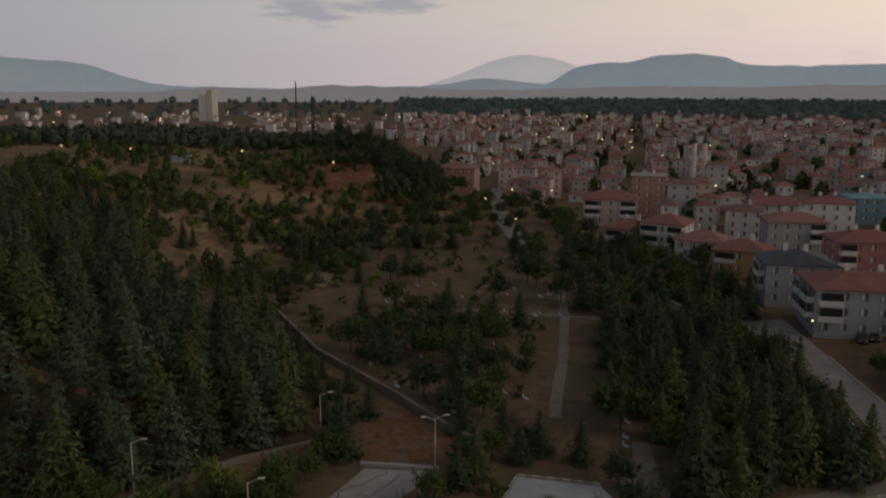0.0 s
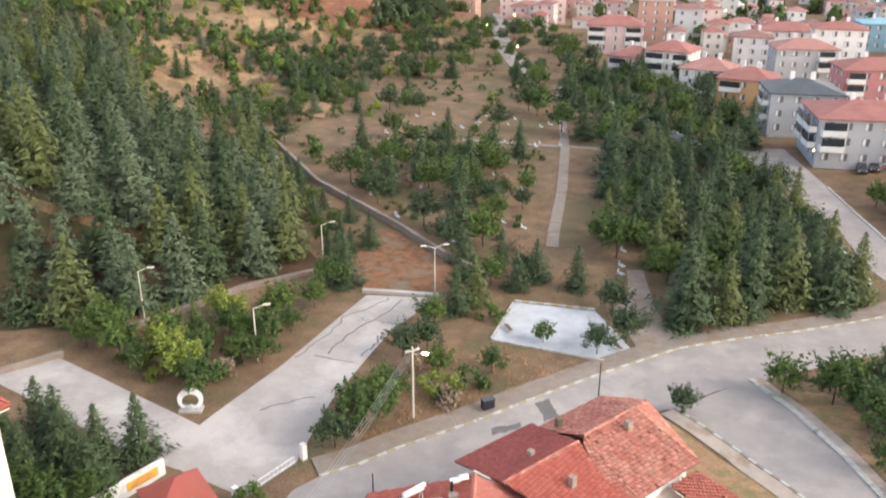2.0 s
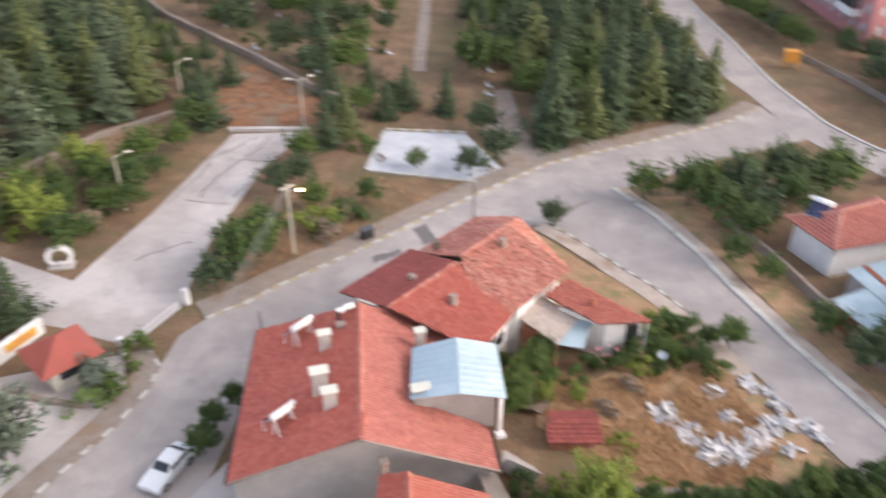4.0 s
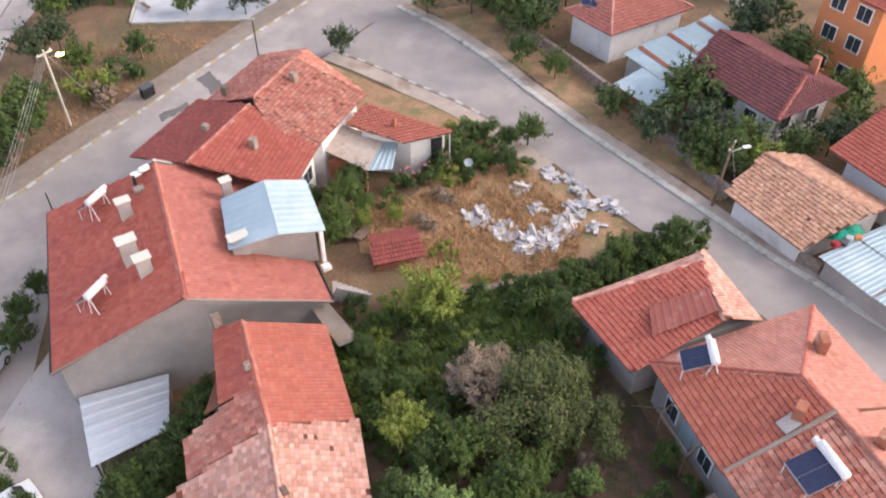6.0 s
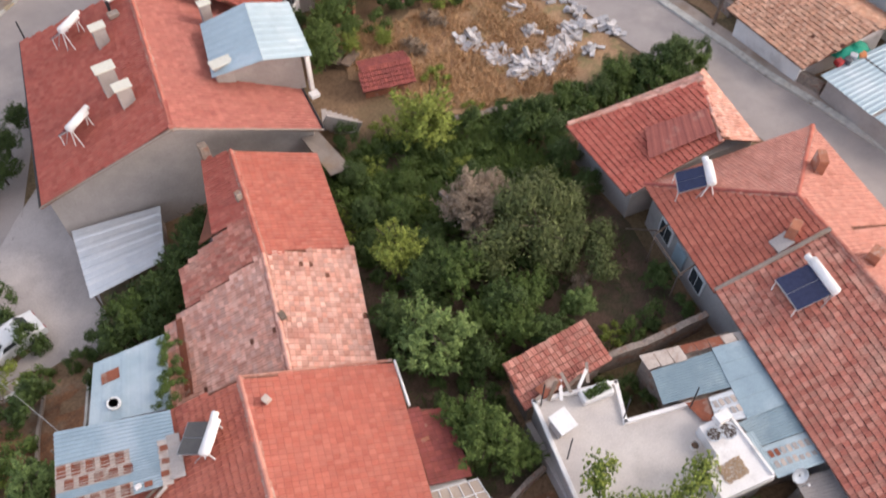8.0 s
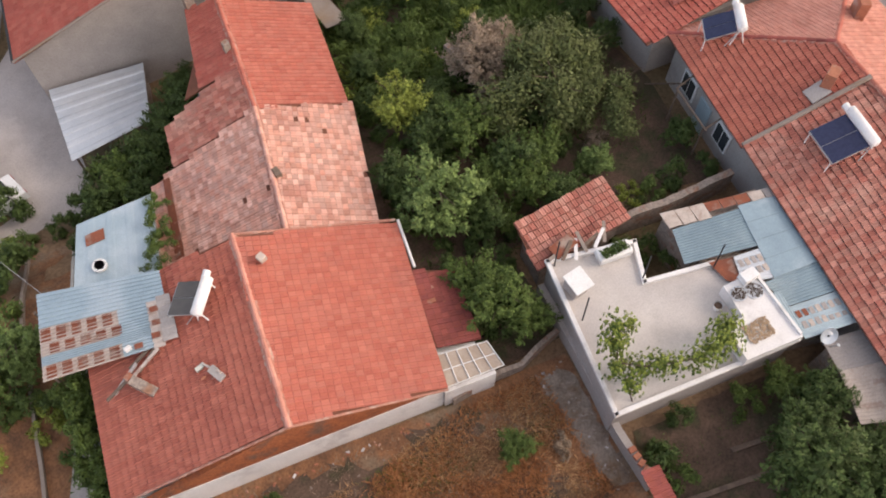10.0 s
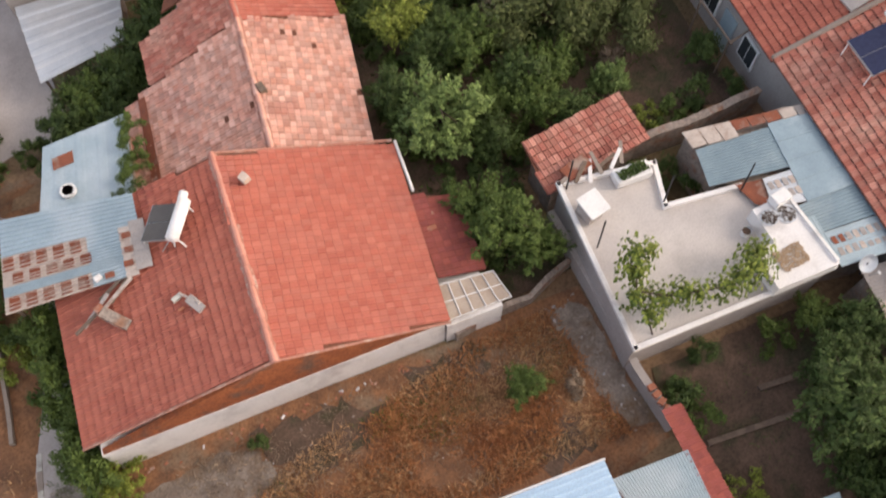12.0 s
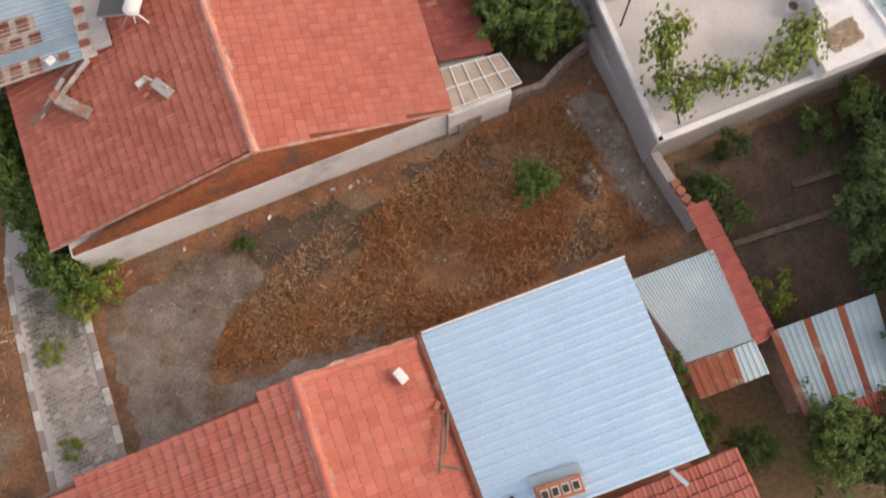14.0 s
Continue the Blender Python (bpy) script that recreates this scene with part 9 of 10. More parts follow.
for p, x, y, s in (
        (FINE[2], 9.9, 24.6, 0.95), (FINE[4], 14.7, 25.2, 1.05), (FINE[4], 16.6, 26.3, 0.72), (FINE[0], 12.2, 21.8, 0.95), (FINE[1], 13.4, 19.0, 0.85), (FINE[0], 15.0, 19.2, 0.75), (FINE[1], 10.4, 22.4, 0.75), (FINE[1], 11.6, 24.0, 0.6), (FINE[1], 14.6, 16.6, 0.65),
        (FINE[2], 15.4, 32.3, 1.3), (FINE[0], 13.4, 17.6, 0.8), (FINE[0], 9.0, 12.6, 1.0), (FINE[0], 8.4, 14.2, 0.8), (FINE[0], 9.9, 11.4, 0.7),
        (FINE[1], 22.0, 17.0, 0.55), (FINE[1], 7.9, 20.8, 0.8), (FINE[0], 11.9, 18.8, 0.7), (FINE[1], 10.8, 17.0, 0.7),
        (FINE[1], 9.6, 28.4, 0.6), (FINE[0], 11.4, 27.4, 0.6), (FINE[1], 10.2, 31.6, 0.55), (FINE[1], 16.2, 28.0, 0.55), (FINE[0], 12.8, 29.6, 0.5), (FINE[1], 22.0, 26.8, 0.65), (FINE[1], 22.1, 24.4, 0.55), (FINE[1], 22.6, 29.0, 0.6), (FINE[0], 22.2, 28.2, 0.5),
        (FINE[1], 27.4, 31.0, 0.62), (FINE[0], 29.2, 31.8, 0.72), (FINE[1], 31.0, 31.4, 0.6), (FINE[1], 33.2, 30.8, 0.85), (FINE[0], 25.0, 31.4, 0.55), (FINE[1], 23.4, 31.4, 0.5), (FINE[0], 34.0, 31.8, 0.6), (FINE[1], 21.6, 31.8, 0.5),
        (FINE[1], 15.6, 47.0, 0.8), (FINE[0], 14.4, 45.8, 0.85), (FINE[0], 12.8, 43.4, 0.85), (FINE[0], 30.9, 47.2, 0.85), (FINE[1], 29.2, 47.6, 0.6), (BUSH[1], 22.2, 46.6, 1.2), (BUSH[1], 23.4, 47.2, 1.3), (BUSH[0], 24.6, 47.8, 1.4), (BUSH[1], 25.8, 48.6, 1.4), (BUSH[1], 27.0, 49.6, 1.3), (BUSH[2], 26.4, 50.8, 1.2), (BUSH[1], 28.2, 49.4, 1.2), (BUSH[1], 27.4, 46.8, 1.1), (BUSH[0], 26.0, 46.4, 1.0), (FINE[0], 12.4, 42.0, 0.75), (FINE[2], 14.6, 42.8, 0.5), (FINE[0], 13.2, 45.0, 0.65), (FINE[1], 12.2, 47.0, 0.6), (FINE[0], 15.2, 44.2, 0.6), (FINE[2], 17.0, 42.4, 0.45), (FINE[1], 27.6, 45.0, 0.62), (FINE[0], 26.0, 46.2, 0.5), (FINE[1], 24.6, 47.0, 0.55),
        (FINE[1], 16.4, 0.4, 1.3), (FINE[1], 17.8, -1.8, 1.3), (FINE[1], 17.4, 1.8, 0.9), (FINE[1], 19.2, 2.6, 0.8), (FINE[1], 15.0, -3.8, 0.8), (FINE[1], 19.4, -0.2, 0.8), (FINE[0], 18.2, 4.0, 0.55),
        (FINE[0], 10.9, -5.4, 0.95), (FINE[1], 13.4, -6.4, 1.0), (FINE[1], 12.2, -6.8, 0.9), (FINE[1], 16.4, -3.2, 0.9), (FINE[1], 15.6, -1.6, 0.7), (FINE[1], 8.6, -4.4, 0.5),
        (FINE[1], 0.2, 31.6, 1.05), (FINE[1], -1.2, 30.8, 0.95), (FINE[1], -2.6, 29.6, 0.95), (FINE[0], -4.4, 29.4, 0.9), (FINE[1], -5.8, 28.4, 0.75), (FINE[1], 0.6, 33.2, 0.8), (FINE[1], -3.6, 28.0, 0.7), (FINE[1], -7.4, 26.4, 0.45),
        (FINE[0], -12.6, 19.6, 0.62), (FINE[2], -13.4, 16.4, 0.5), (FINE[1], -14, 28.5, 0.5), (FINE[0], -13.6, 23.0, 0.6), (FINE[1], -9.6, 44.8, 0.8), (FINE[1], -8.9, 47.2, 0.75), (FINE[1], -7.6, 49.6, 0.6), (FINE[1], -12.2, 36.6, 0.7), (FINE[2], -15.5, 20.5, 0.55),
        (FINE[0], 6.6, 6.7, 0.52), (BUSH[1], -3.3, 9.5, 0.42), (BUSH[0], -9.3, 12.1, 1.0), (BUSH[1], -9.4, 13.6, 0.95), (BUSH[0], -9.5, 15.2, 0.95), (BUSH[1], -9.2, 16.6, 0.9), (BUSH[0], -8.7, 11.4, 0.7), (BUSH[1], -9.0, 18.0, 0.8),
        (BUSH[1], -4.0, 22.8, 0.85), (BUSH[0], -4.4, 21.6, 0.8), (BUSH[1], -3.4, 24.4, 0.75), (BUSH[3], 8.6, 6.0, 0.5), (BUSH[2], -10.8, 9.0, 0.35), (BUSH[2], -11.2, 5.8, 0.3), (BUSH[1], 11.9, 3.8, 0.8), (BUSH[0], 12.2, 2.6, 0.7), (BUSH[1], 13.6, 4.8, 0.6), (BUSH[0], 16.6, 4.2, 0.7), (BUSH[1], 7.0, -0.2, 0.6), (BUSH[0], 7.2, 1.0, 0.6), (BUSH[0], 7.3, -3.0, 0.7), (BUSH[2], 12.0, -0.6, 0.6),
        (BUSH[1], 17.6, 11.2, 0.75), (BUSH[1], 16.6, 12.2, 0.8), (BUSH[0], 16.0, 13.0, 0.6), (BUSH[0], 19.0, 15.0, 0.7), (BUSH[1], 20.4, 15.2, 0.8), (BUSH[2], 18.0, 15.6, 0.55), (BUSH[1], 22.4, 15.0, 0.7), (BUSH[3], 18.2, 18.8, 0.7),
        (BUSH[0], 18.6, 32.2, 0.9), (BUSH[1], 11.0, 35.0, 0.9), (BUSH[2], 13.4, 34.8, 0.8), (BUSH[1], 19.2, 46.0, 1.0), (BUSH[1], 21.0, 45.8, 1.0), (BUSH[2], 22.6, 45.4, 1.0), (BUSH[0], 17.6, 44.6, 0.9), (BUSH[3], 18.8, 41.2, 0.8), (BUSH[0], 28.6, 44.0, 0.9), (BUSH[2], 19.0, 38.0, 0.7), (BUSH[3], 21.4, 43.4, 0.8), (BUSH[1], 24.0, 44.6, 0.8), (BUSH[1], 12.0, 24.8, 0.9), (BUSH[0], 10.6, 26.2, 0.9), (BUSH[1], 8.8, 26.8, 0.8), (BUSH[1], 18.6, 24.8, 0.9), (BUSH[1], 13.0, 23.0, 0.9), (BUSH[1], 9.8, 21.6, 0.9), (BUSH[0], 17.6, 17.8, 0.7), (BUSH[1], 12.0, 16.0, 0.7)):
    plant(p, x, y, s, rt.uniform(0, 360))

FEATHER = shoot_tree("feathery_tree", 4.4, 2.0, "silver", "light green feathery tree with upright shoots", 36, 120, 44, 0.125, 1.9)
OLIVE = broadleaf("olive_pine", 5.6, 3.6, "shade", "large dark olive-green pine with soft wispy crown", 37, 13000, 0.14, 0.05, 34, 0.16, spray=1.3)
for p, x, y, s in ((FEATHER, 9.0, 18.5, 1.2), (OLIVE, 17.1, 21.5, 0.86), (OLIVE, 19.9, 20.6, 0.6), (OLIVE, 19.6, 23.4, 0.66), (OLIVE, 16.2, 23.2, 0.5), (FEATHER, 17.3, 17.5, 0.55), (OLIVE, 8.9, 12.6, 0.4), (FEATHER, -10.9, 20.9, 0.75), (FEATHER, -11.3, 19.9, 0.5)):
    plant(p, x, y, s, rt.uniform(0, 360))
for x, y in scatter(44, (20.5, 29.8, 35.5, 32.6), 0.7, lambda x, y: 0.9, 64):
    plant(rt.choice((BUSH[0], BUSH[1], BUSH[1])), x, y, rt.uniform(0.5, 1.1), rt.uniform(0, 360), None, rt.uniform(0.8, 1.5))
# undergrowth of the orchard, the creeper over the west eave and the scrub beside the yards
for x, y in scatter(60, (7.6, 25.5, 21.5, 34), 1.1, lambda x, y: 0.0 if (x - 20.2) ** 2 + (y - 29) ** 2 < 4 or (x - 17) ** 2 + (y - 25.5) ** 2 < 3 else 0.9, 61):
    plant(rt.choice((BUSH[0], BUSH[1], BUSH[1], BUSH[0], BUSH[2])), x, y, rt.uniform(0.45, 0.85), rt.uniform(0, 360))
for x, y in scatter(54, (7.4, 11.5, 16.5, 26), 1.05, lambda x, y: 0.0 if x > 10.8 and y < 15.8 else 0.9, 62):
    plant(rt.choice((BUSH[0], BUSH[1], BUSH[1])), x, y, rt.uniform(0.5, 0.9), rt.uniform(0, 360))
for i in range(15):
    plant(BUSH[0], -9.25 + 0.02 * i + rt.uniform(-0.25, 0.25), 10.9 + 0.52 * i, rt.uniform(0.55, 0.8), rt.uniform(0, 360), 0.1 + rt.uniform(0, 0.7), rt.uniform(1.1, 1.5))
for i in range(9):
    plant(BUSH[i % 2], -12.8 + 0.5 * i, 18.7 - 0.1 * i + rt.uniform(-0.2, 0.2), rt.uniform(0.5, 0.75), rt.uniform(0, 360))
for x, y, s_ in ((-3.6, 22.2, 0.55), (-3.9, 21.5, 0.6), (-3.3, 23.2, 0.6), (-3.1, 24.3, 0.5)):
    plant(BUSH[0], x, y, s_, rt.uniform(0, 360), 1.5)
for x, y, s_ in ((-10.7, 26.8, 1.2), (-11.2, 25.7, 1.0), (-10.3, 31.2, 1.0), (-11.4, 34.2, 1.1), (-6.6, 29.6, 0.9), (-5.4, 30.0, 1.1), (-7.8, 28.9, 0.7), (-4.2, 30.2, 1.2), (-3.2, 30.6, 1.2), (-8.6, 28.6, 0.5)):
    plant(BUSH[1], x, y, s_, rt.uniform(0, 360), None, 1.3)
for x, y, s_, z_ in ((7.35, -0.7, 0.42, 1.5), (7.3, -1.3, 0.36, 1.6), (7.2, -2.5, 0.36, 1.3), (7.1, -3.6, 0.4, 0.8)):
    plant(BUSH[0], x, y, s_, rt.uniform(0, 360), z_, 1.3)
for x, y, s_ in ((-8.7, 10.7, 0.75), (-8.3, 10.4, 0.5), (-9.4, 10.6, 0.6)):
    plant(BUSH[2], x, y, s_, rt.uniform(0, 360), None, 1.2)
for x, y in scatter(22, (-18.5, 16.5, -10.4, 30), 1.5, lambda x, y: 0.8, 63):
    plant(rt.choice((BUSH[0], BUSH[2], BUSH[0], BUSH[1], BUSH[3])), x, y, rt.uniform(0.6, 1.1), rt.uniform(0, 360))

# vine on the terrace: stems with clumps of leaves
vine = thing("grape_vine", 12.4, 5.9, 2.5, "grape vine trained along the terrace edge", "vine")
rng = np.random.default_rng(77)
path = [(11.5, 5.9, 2.5), (11.5, 7.0, 3.6), (12.1, 8.5, 3.9), (11.4, 7.3, 3.8), (12.3, 6.7, 3.7), (13.4, 6.3, 3.7), (14.4, 6.0, 3.75), (15.4, 6.0, 3.8), (16.3, 6.5, 3.7)]
for a, b in zip(path, path[1:]):
    part("stem", rod(bmesh.new(), a, b, 0.035, 0.025, 6), M["bark"], vine)
cs, ns = [], []
for (x, y, z), r, n in (((12.2, 8.5, 4.0), 0.42, 190), ((11.7, 8.0, 3.8), 0.42, 170), ((11.35, 7.2, 3.5), 0.36, 130), ((11.5, 6.3, 3.4), 0.3, 80), ((12.2, 6.7, 3.5), 0.34, 110), ((12.9, 6.5, 3.6), 0.4, 150), ((13.5, 6.2, 3.6), 0.3, 80), ((14.5, 6.0, 3.6), 0.36, 120), ((15.2, 6.0, 3.8), 0.4, 140), ((15.9, 6.2, 3.8), 0.46, 200), ((16.4, 6.6, 3.7), 0.36, 110), ((12.8, 8.5, 3.8), 0.2, 40)):
    n = int(1.5 * n)
    d = rng.normal(size=(n, 3))
    d /= np.linalg.norm(d, axis=1, keepdims=True)
    cs.append(np.array([x, y, z]) + d * (r * (0.15 + rng.random((n, 1)) ** 1.2 * 2.0)) * np.array([1, 1, 0.7]))
    ns.append(d + rng.normal(size=(n, 3)) * 0.5 + np.array([0, 0, 0.8]))
cs, ns = np.concatenate(cs), np.concatenate(ns)
ns /= np.linalg.norm(ns, axis=1, keepdims=True)
v, f = cards(cs, ns, rng.uniform(0.045, 0.10, len(cs)), rng, 0.1, 0.8)
raw("leaves", v, f, LEAF["green"], vine)
v2, f2 = cards(cs + 0.03, ns, rng.uniform(0.04, 0.095, len(cs)), rng, 0.1, 0.8)
raw("leaves", v2, f2, LEAF["lime"], vine)

# rose blossoms before the annex
rng = np.random.default_rng(5)
n = 40
c = np.stack([21 + rng.normal(0, 1.3, n), 46.3 + rng.normal(0, 0.4, n), land(np.full(n, 21.0), np.full(n, 46.3)) + rng.uniform(0.9, 1.7, n)], 1)
v, f = cards(c, np.tile([[0.0, -0.5, 0.85]], (n, 1)), np.full(n, 0.09), rng, 0, 1.0)
tagged(raw("rose_blossoms", v, f, M["rose"]), "pink rose blossoms on the garden bushes", "flowers", kind="stuff")


# ---- dry grass ----
def grass(name, ring, count, leaf, label, seed, size=(0.12, 0.3), patchy=0.45):
    rng = np.random.default_rng(seed)
    xs_, ys_ = [p[0] for p in ring], [p[1] for p in ring]
    pts = []
    rr = random.Random(seed)
    while len(pts) < count:
        x, y = rr.uniform(min(xs_), max(xs_)), rr.uniform(min(ys_), max(ys_))
        if inside(x, y, ring) and noise.noise(Vector((x * 0.45, y * 0.45, seed))) + rr.uniform(-0.3, 0.3) > patchy - 0.45:
            pts.append((x, y))
    p = np.array(pts)
    z = land(p[:, 0], p[:, 1]) + 0.05
    s = rng.uniform(*size, len(p))
    lean = rng.normal(0, 0.8, (len(p), 2))
    a = rng.uniform(0, 6.28, len(p))
    side = np.stack([np.cos(a), np.sin(a), 0 * a], 1) * (0.05 + 0.11 * rng.random(len(p)))[:, None] * s[:, None]
    root = np.stack([p[:, 0], p[:, 1], z - 0.03], 1)
    tip = root + np.stack([lean[:, 0] * s, lean[:, 1] * s, s], 1)
    v = np.stack([root - side, root + side, tip], 1).reshape(-1, 3)
    tagged(raw(name, v, np.arange(3 * len(p)).reshape(-1, 3).tolist(), LEAF[leaf]), label, "grass", kind="stuff")


grass("dry_grass", [(-5.5, 7.6), (-1, 8.6), (5, 9.2), (9, 9.2), (9.6, 3.6), (1, 4.4), (-3, 5.2), (-6.5, 6.2)], 15000, "straw", "trampled golden dry grass on the lot", 1, (0.08, 0.24), 0.52)
grass("dry_grass", [(-4.6, 7.6), (-1, 8.0), (5, 9.4), (9.4, 9.2), (9.6, 3.4), (1, 4.0), (-3, 4.8), (-6.0, 6.2)], 19000, "russet", "clumps of russet dry grass on the lot", 12, (0.08, 0.28), 0.48)
grass("withered_weeds", [(-8, 10.2), (5, 9.5), (9, 9.2), (9.4, 3.6), (-1, 4.2), (-6, 8)], 5000, "dry", "grey-brown withered weeds on the lot", 13, (0.08, 0.25), 0.55)
grass("dry_grass", [(14.4, 46.0), (14.2, 40.8), (16.0, 36.6), (19.4, 34.0), (27.3, 33.4), (29.4, 36.8), (28.6, 45.5), (19, 44.6)], 15000, "straw", "tall golden dry grass on the open lot", 2, (0.2, 0.5), 0.3)
grass("dry_grass", [(-20, -1), (-12.8, -1), (-11.2, 12), (-20, 24)], 3500, "straw", "dry straw beside the alley", 3)
grass("weeds", [(-11.8, 1), (-9.8, 1), (-9.0, 9.6), (-11, 12)], 3200, "green", "weeds in the alley joints", 4, (0.05, 0.16), 0.7)
grass("weeds", [(3, 9.0), (9, 9.0), (9.4, 4.0), (-1, 4.6), (-4, 8)], 1600, "green", "green weeds among the dry grass", 8, (0.08, 0.22), 0.75)
grass("tall_weeds", [(8.8, 25.6), (21.4, 25.2), (20.8, 32.6), (12, 34), (9, 32.6)], 20000, "green", "tall green weeds of the overgrown garden", 9, (0.35, 0.9), 0.35)
grass("weeds", [(11.6, 5.0), (19, 4.4), (19.8, -6), (11.2, -6)], 700, "green", "weeds on the garden soil", 5, (0.08, 0.2), 0.6)
grass("weeds", [(7.2, 10.6), (11, 10.6), (22.4, 15.4), (22.4, 27), (20, 32), (9.2, 33), (6.6, 19)], 7000, "deep", "weeds under the garden trees", 6, (0.12, 0.35), 0.45)
grass("dry_grass", [(-6, 63), (4, 69.5), (16, 78), (6, 83), (-4, 82), (-10, 68)], 5000, "straw", "dry grass beside the park sidewalk", 7, (0.15, 0.35), 0.4)

for p in SPRUCE + ROUND + SHRUB + FINE + BUSH + [FEATHER, OLIVE]:
    discard(p)


# ---- the town and the distance ----
# town wall and roof colours are paled, with the distance haze painted in
WALLS = [mat("town_wall_%s" % n, c, tuple(0.86 * v for v in c), 0.3, None, 0.3, 0.4, 0.9, 0, 0.0, 5) for n, c in (
    ("white", (0.84, 0.81, 0.80)), ("cream", (0.78, 0.72, 0.65)), ("pink", (0.74, 0.57, 0.55)), ("grey", (0.52, 0.52, 0.53)), ("salmon", (0.55, 0.33, 0.27)), ("sky", (0.30, 0.48, 0.58)))]
ROOFS = [mat("town_roof_%s" % n, c, tuple(0.75 * v for v in c), 0.4, None, 0.3, 0.4, 0.9, 0, 0.0, 3) for n, c in (
    ("red", (0.37, 0.165, 0.145)), ("rust", (0.42, 0.22, 0.19)), ("brown", (0.31, 0.175, 0.155)))]

# panes lighter than the near houses' glass, for fainter windows
TOWN_PANE = mat("pale_window_pane", (0.15, 0.15, 0.16), (0.22, 0.21, 0.21), 0.2, None, 0.3, 0.4, 0.25, 0, 0.0, 3)


def block(x, y, w, d, storeys, rz, wall, roof, label="", balconies=(), gable_h=1.8, z=None):
    """An apartment house with storeys, windows, balconies and a hip roof, as a thing with its parts."""
    z = G(x, y) if z is None else z
    ob = thing("apartment_building", x, y, z, label or "town apartment house with red tiled hip roof", "building", "town apartment houses")
    h = storeys * 2.9 + 0.6
    m = Matrix.Translation((x, y, z)) @ Matrix.Rotation(radians(rz), 4, "Z")

    def ring(a, b):
        return [tuple((m @ Vector(p))[:2]) for p in ((-a, -b, 0), (a, -b, 0), (a, b, 0), (-a, b, 0))]
    part("wall", prism(bmesh.new(), ring(w / 2, d / 2), z - 2, z + h), wall, ob)
    bm = bmesh.new()
    e = [m @ Vector(p) for p in ((-w / 2 - 0.6, -d / 2 - 0.6, h), (w / 2 + 0.6, -d / 2 - 0.6, h), (w / 2 + 0.6, d / 2 + 0.6, h), (-w / 2 - 0.6, d / 2 + 0.6, h))]
    k = max(0.0, (w - d) / 2)
    r = [m @ Vector((-k, 0, h + gable_h)), m @ Vector((k, 0, h + gable_h))]
    vs = [bm.verts.new(p) for p in e + r + [p - Vector((0, 0, 0.25)) for p in e]]
    for f in ((0, 1, 5, 4), (1, 2, 5), (2, 3, 4, 5), (3, 0, 4), (6, 7, 1, 0), (7, 8, 2, 1), (8, 9, 3, 2), (9, 6, 0, 3), (9, 8, 7, 6)):
        bm.faces.new([vs[i] for i in f])
    part("roof", bm, roof, ob)
    frm = bpy.data.meshes.new("window")
    bm = bmesh.new()
    box(bm, (0, 0.03, 0), (1.35, 0.08, 1.45), 0, 0.02)
    nf = len(bm.faces)
    for k in (-0.29, 0.29):
        box(bm, (k, 0, 0), (0.5, 0.08, 1.2))
    bm.faces.ensure_lookup_table()
    for f in bm.faces[nf:]:
        f.material_index = 1
    bm.to_mesh(frm)
    bm.free()
    frm.materials.append(M["white"])
    frm.materials.append(TOWN_PANE)
    for s in range(storeys):
        for side, length, off in ((0, w, d / 2), (270, d, w / 2), (90, d, w / 2)):
            n = max(2, int(length / 3.2))
            for i in range(n):
                u = (i + 0.5) / n * length - length / 2
                lm = Matrix.Rotation(radians(side), 4, "Z") @ Matrix.Translation((u, -off - 0.03, 0.6 + 2.9 * s + 1.55))
                o = new("window", frm)
                o.parent = ob
                o.matrix_basis = Matrix.Rotation(radians(rz), 4, "Z") @ lm
    for side, u, bw in balconies:
        off = d / 2 if side == 0 else w / 2
        for s in range(1, storeys):
            bm = bmesh.new()
            box(bm, (u, -off - 0.75, 0.6 + 2.9 * s - 0.1), (bw, 1.5, 0.2))
            box(bm, (u, -off - 1.45, 0.6 + 2.9 * s + 0.4), (bw, 0.12, 1.0))
            box(bm, (u - bw / 2 + 0.06, -off - 0.75, 0.6 + 2.9 * s + 0.4), (0.12, 1.5, 1.0))
            box(bm, (u + bw / 2 - 0.06, -off - 0.75, 0.6 + 2.9 * s + 0.4), (0.12, 1.5, 1.0))
            bm.transform(m @ Matrix.Rotation(radians(side), 4, "Z"))
            bal = part("balcony", bm, M["white"], ob)
            bm = bmesh.new()
            box(bm, (u, -off - 1.42, 0.6 + 2.9 * s + 1.65), (bw - 0.3, 0.06, 1.4))
            bm.transform(m @ Matrix.Rotation(radians(side), 4, "Z"))
            part("balcony_glazing", bm, M["glass"], bal)
    for k in range(2):
        q = m @ Vector((w * (0.15 - 0.3 * k), 0.4, h + gable_h + 0.3))
        part("chimney", box(bmesh.new(), q, (0.9, 0.7, 1.6), rz, 0.03), M["plaster_white"], ob)
    return ob


block(80, 158, 20, 15, 3, -10, M["plaster_blue"], ROOFS[0], "pale grey apartment house with red roof and glazed balconies", ((0, -7.6, 4.2), (0, 7, 4.5), (270, -2.5, 5.0), (270, 3.5, 5.0)), 2.2)
block(76, 180, 14, 13, 3, -10, M["plaster_blue"], M["slate"], "grey-mauve apartment house with a dark slate roof", ((270, 2, 5),), 2.2)
block(55, 245, 12.5, 10.5, 2, -32, WALLS[2], ROOFS[0], "pinkish apartment house with red roof", ((0, -3, 5),), 2.4)
block(63, 236, 12, 11, 3, -32, WALLS[0], ROOFS[0], "white apartment house with red roof and balconies", ((0, -3, 5), (0, 4, 4)), 2.4)
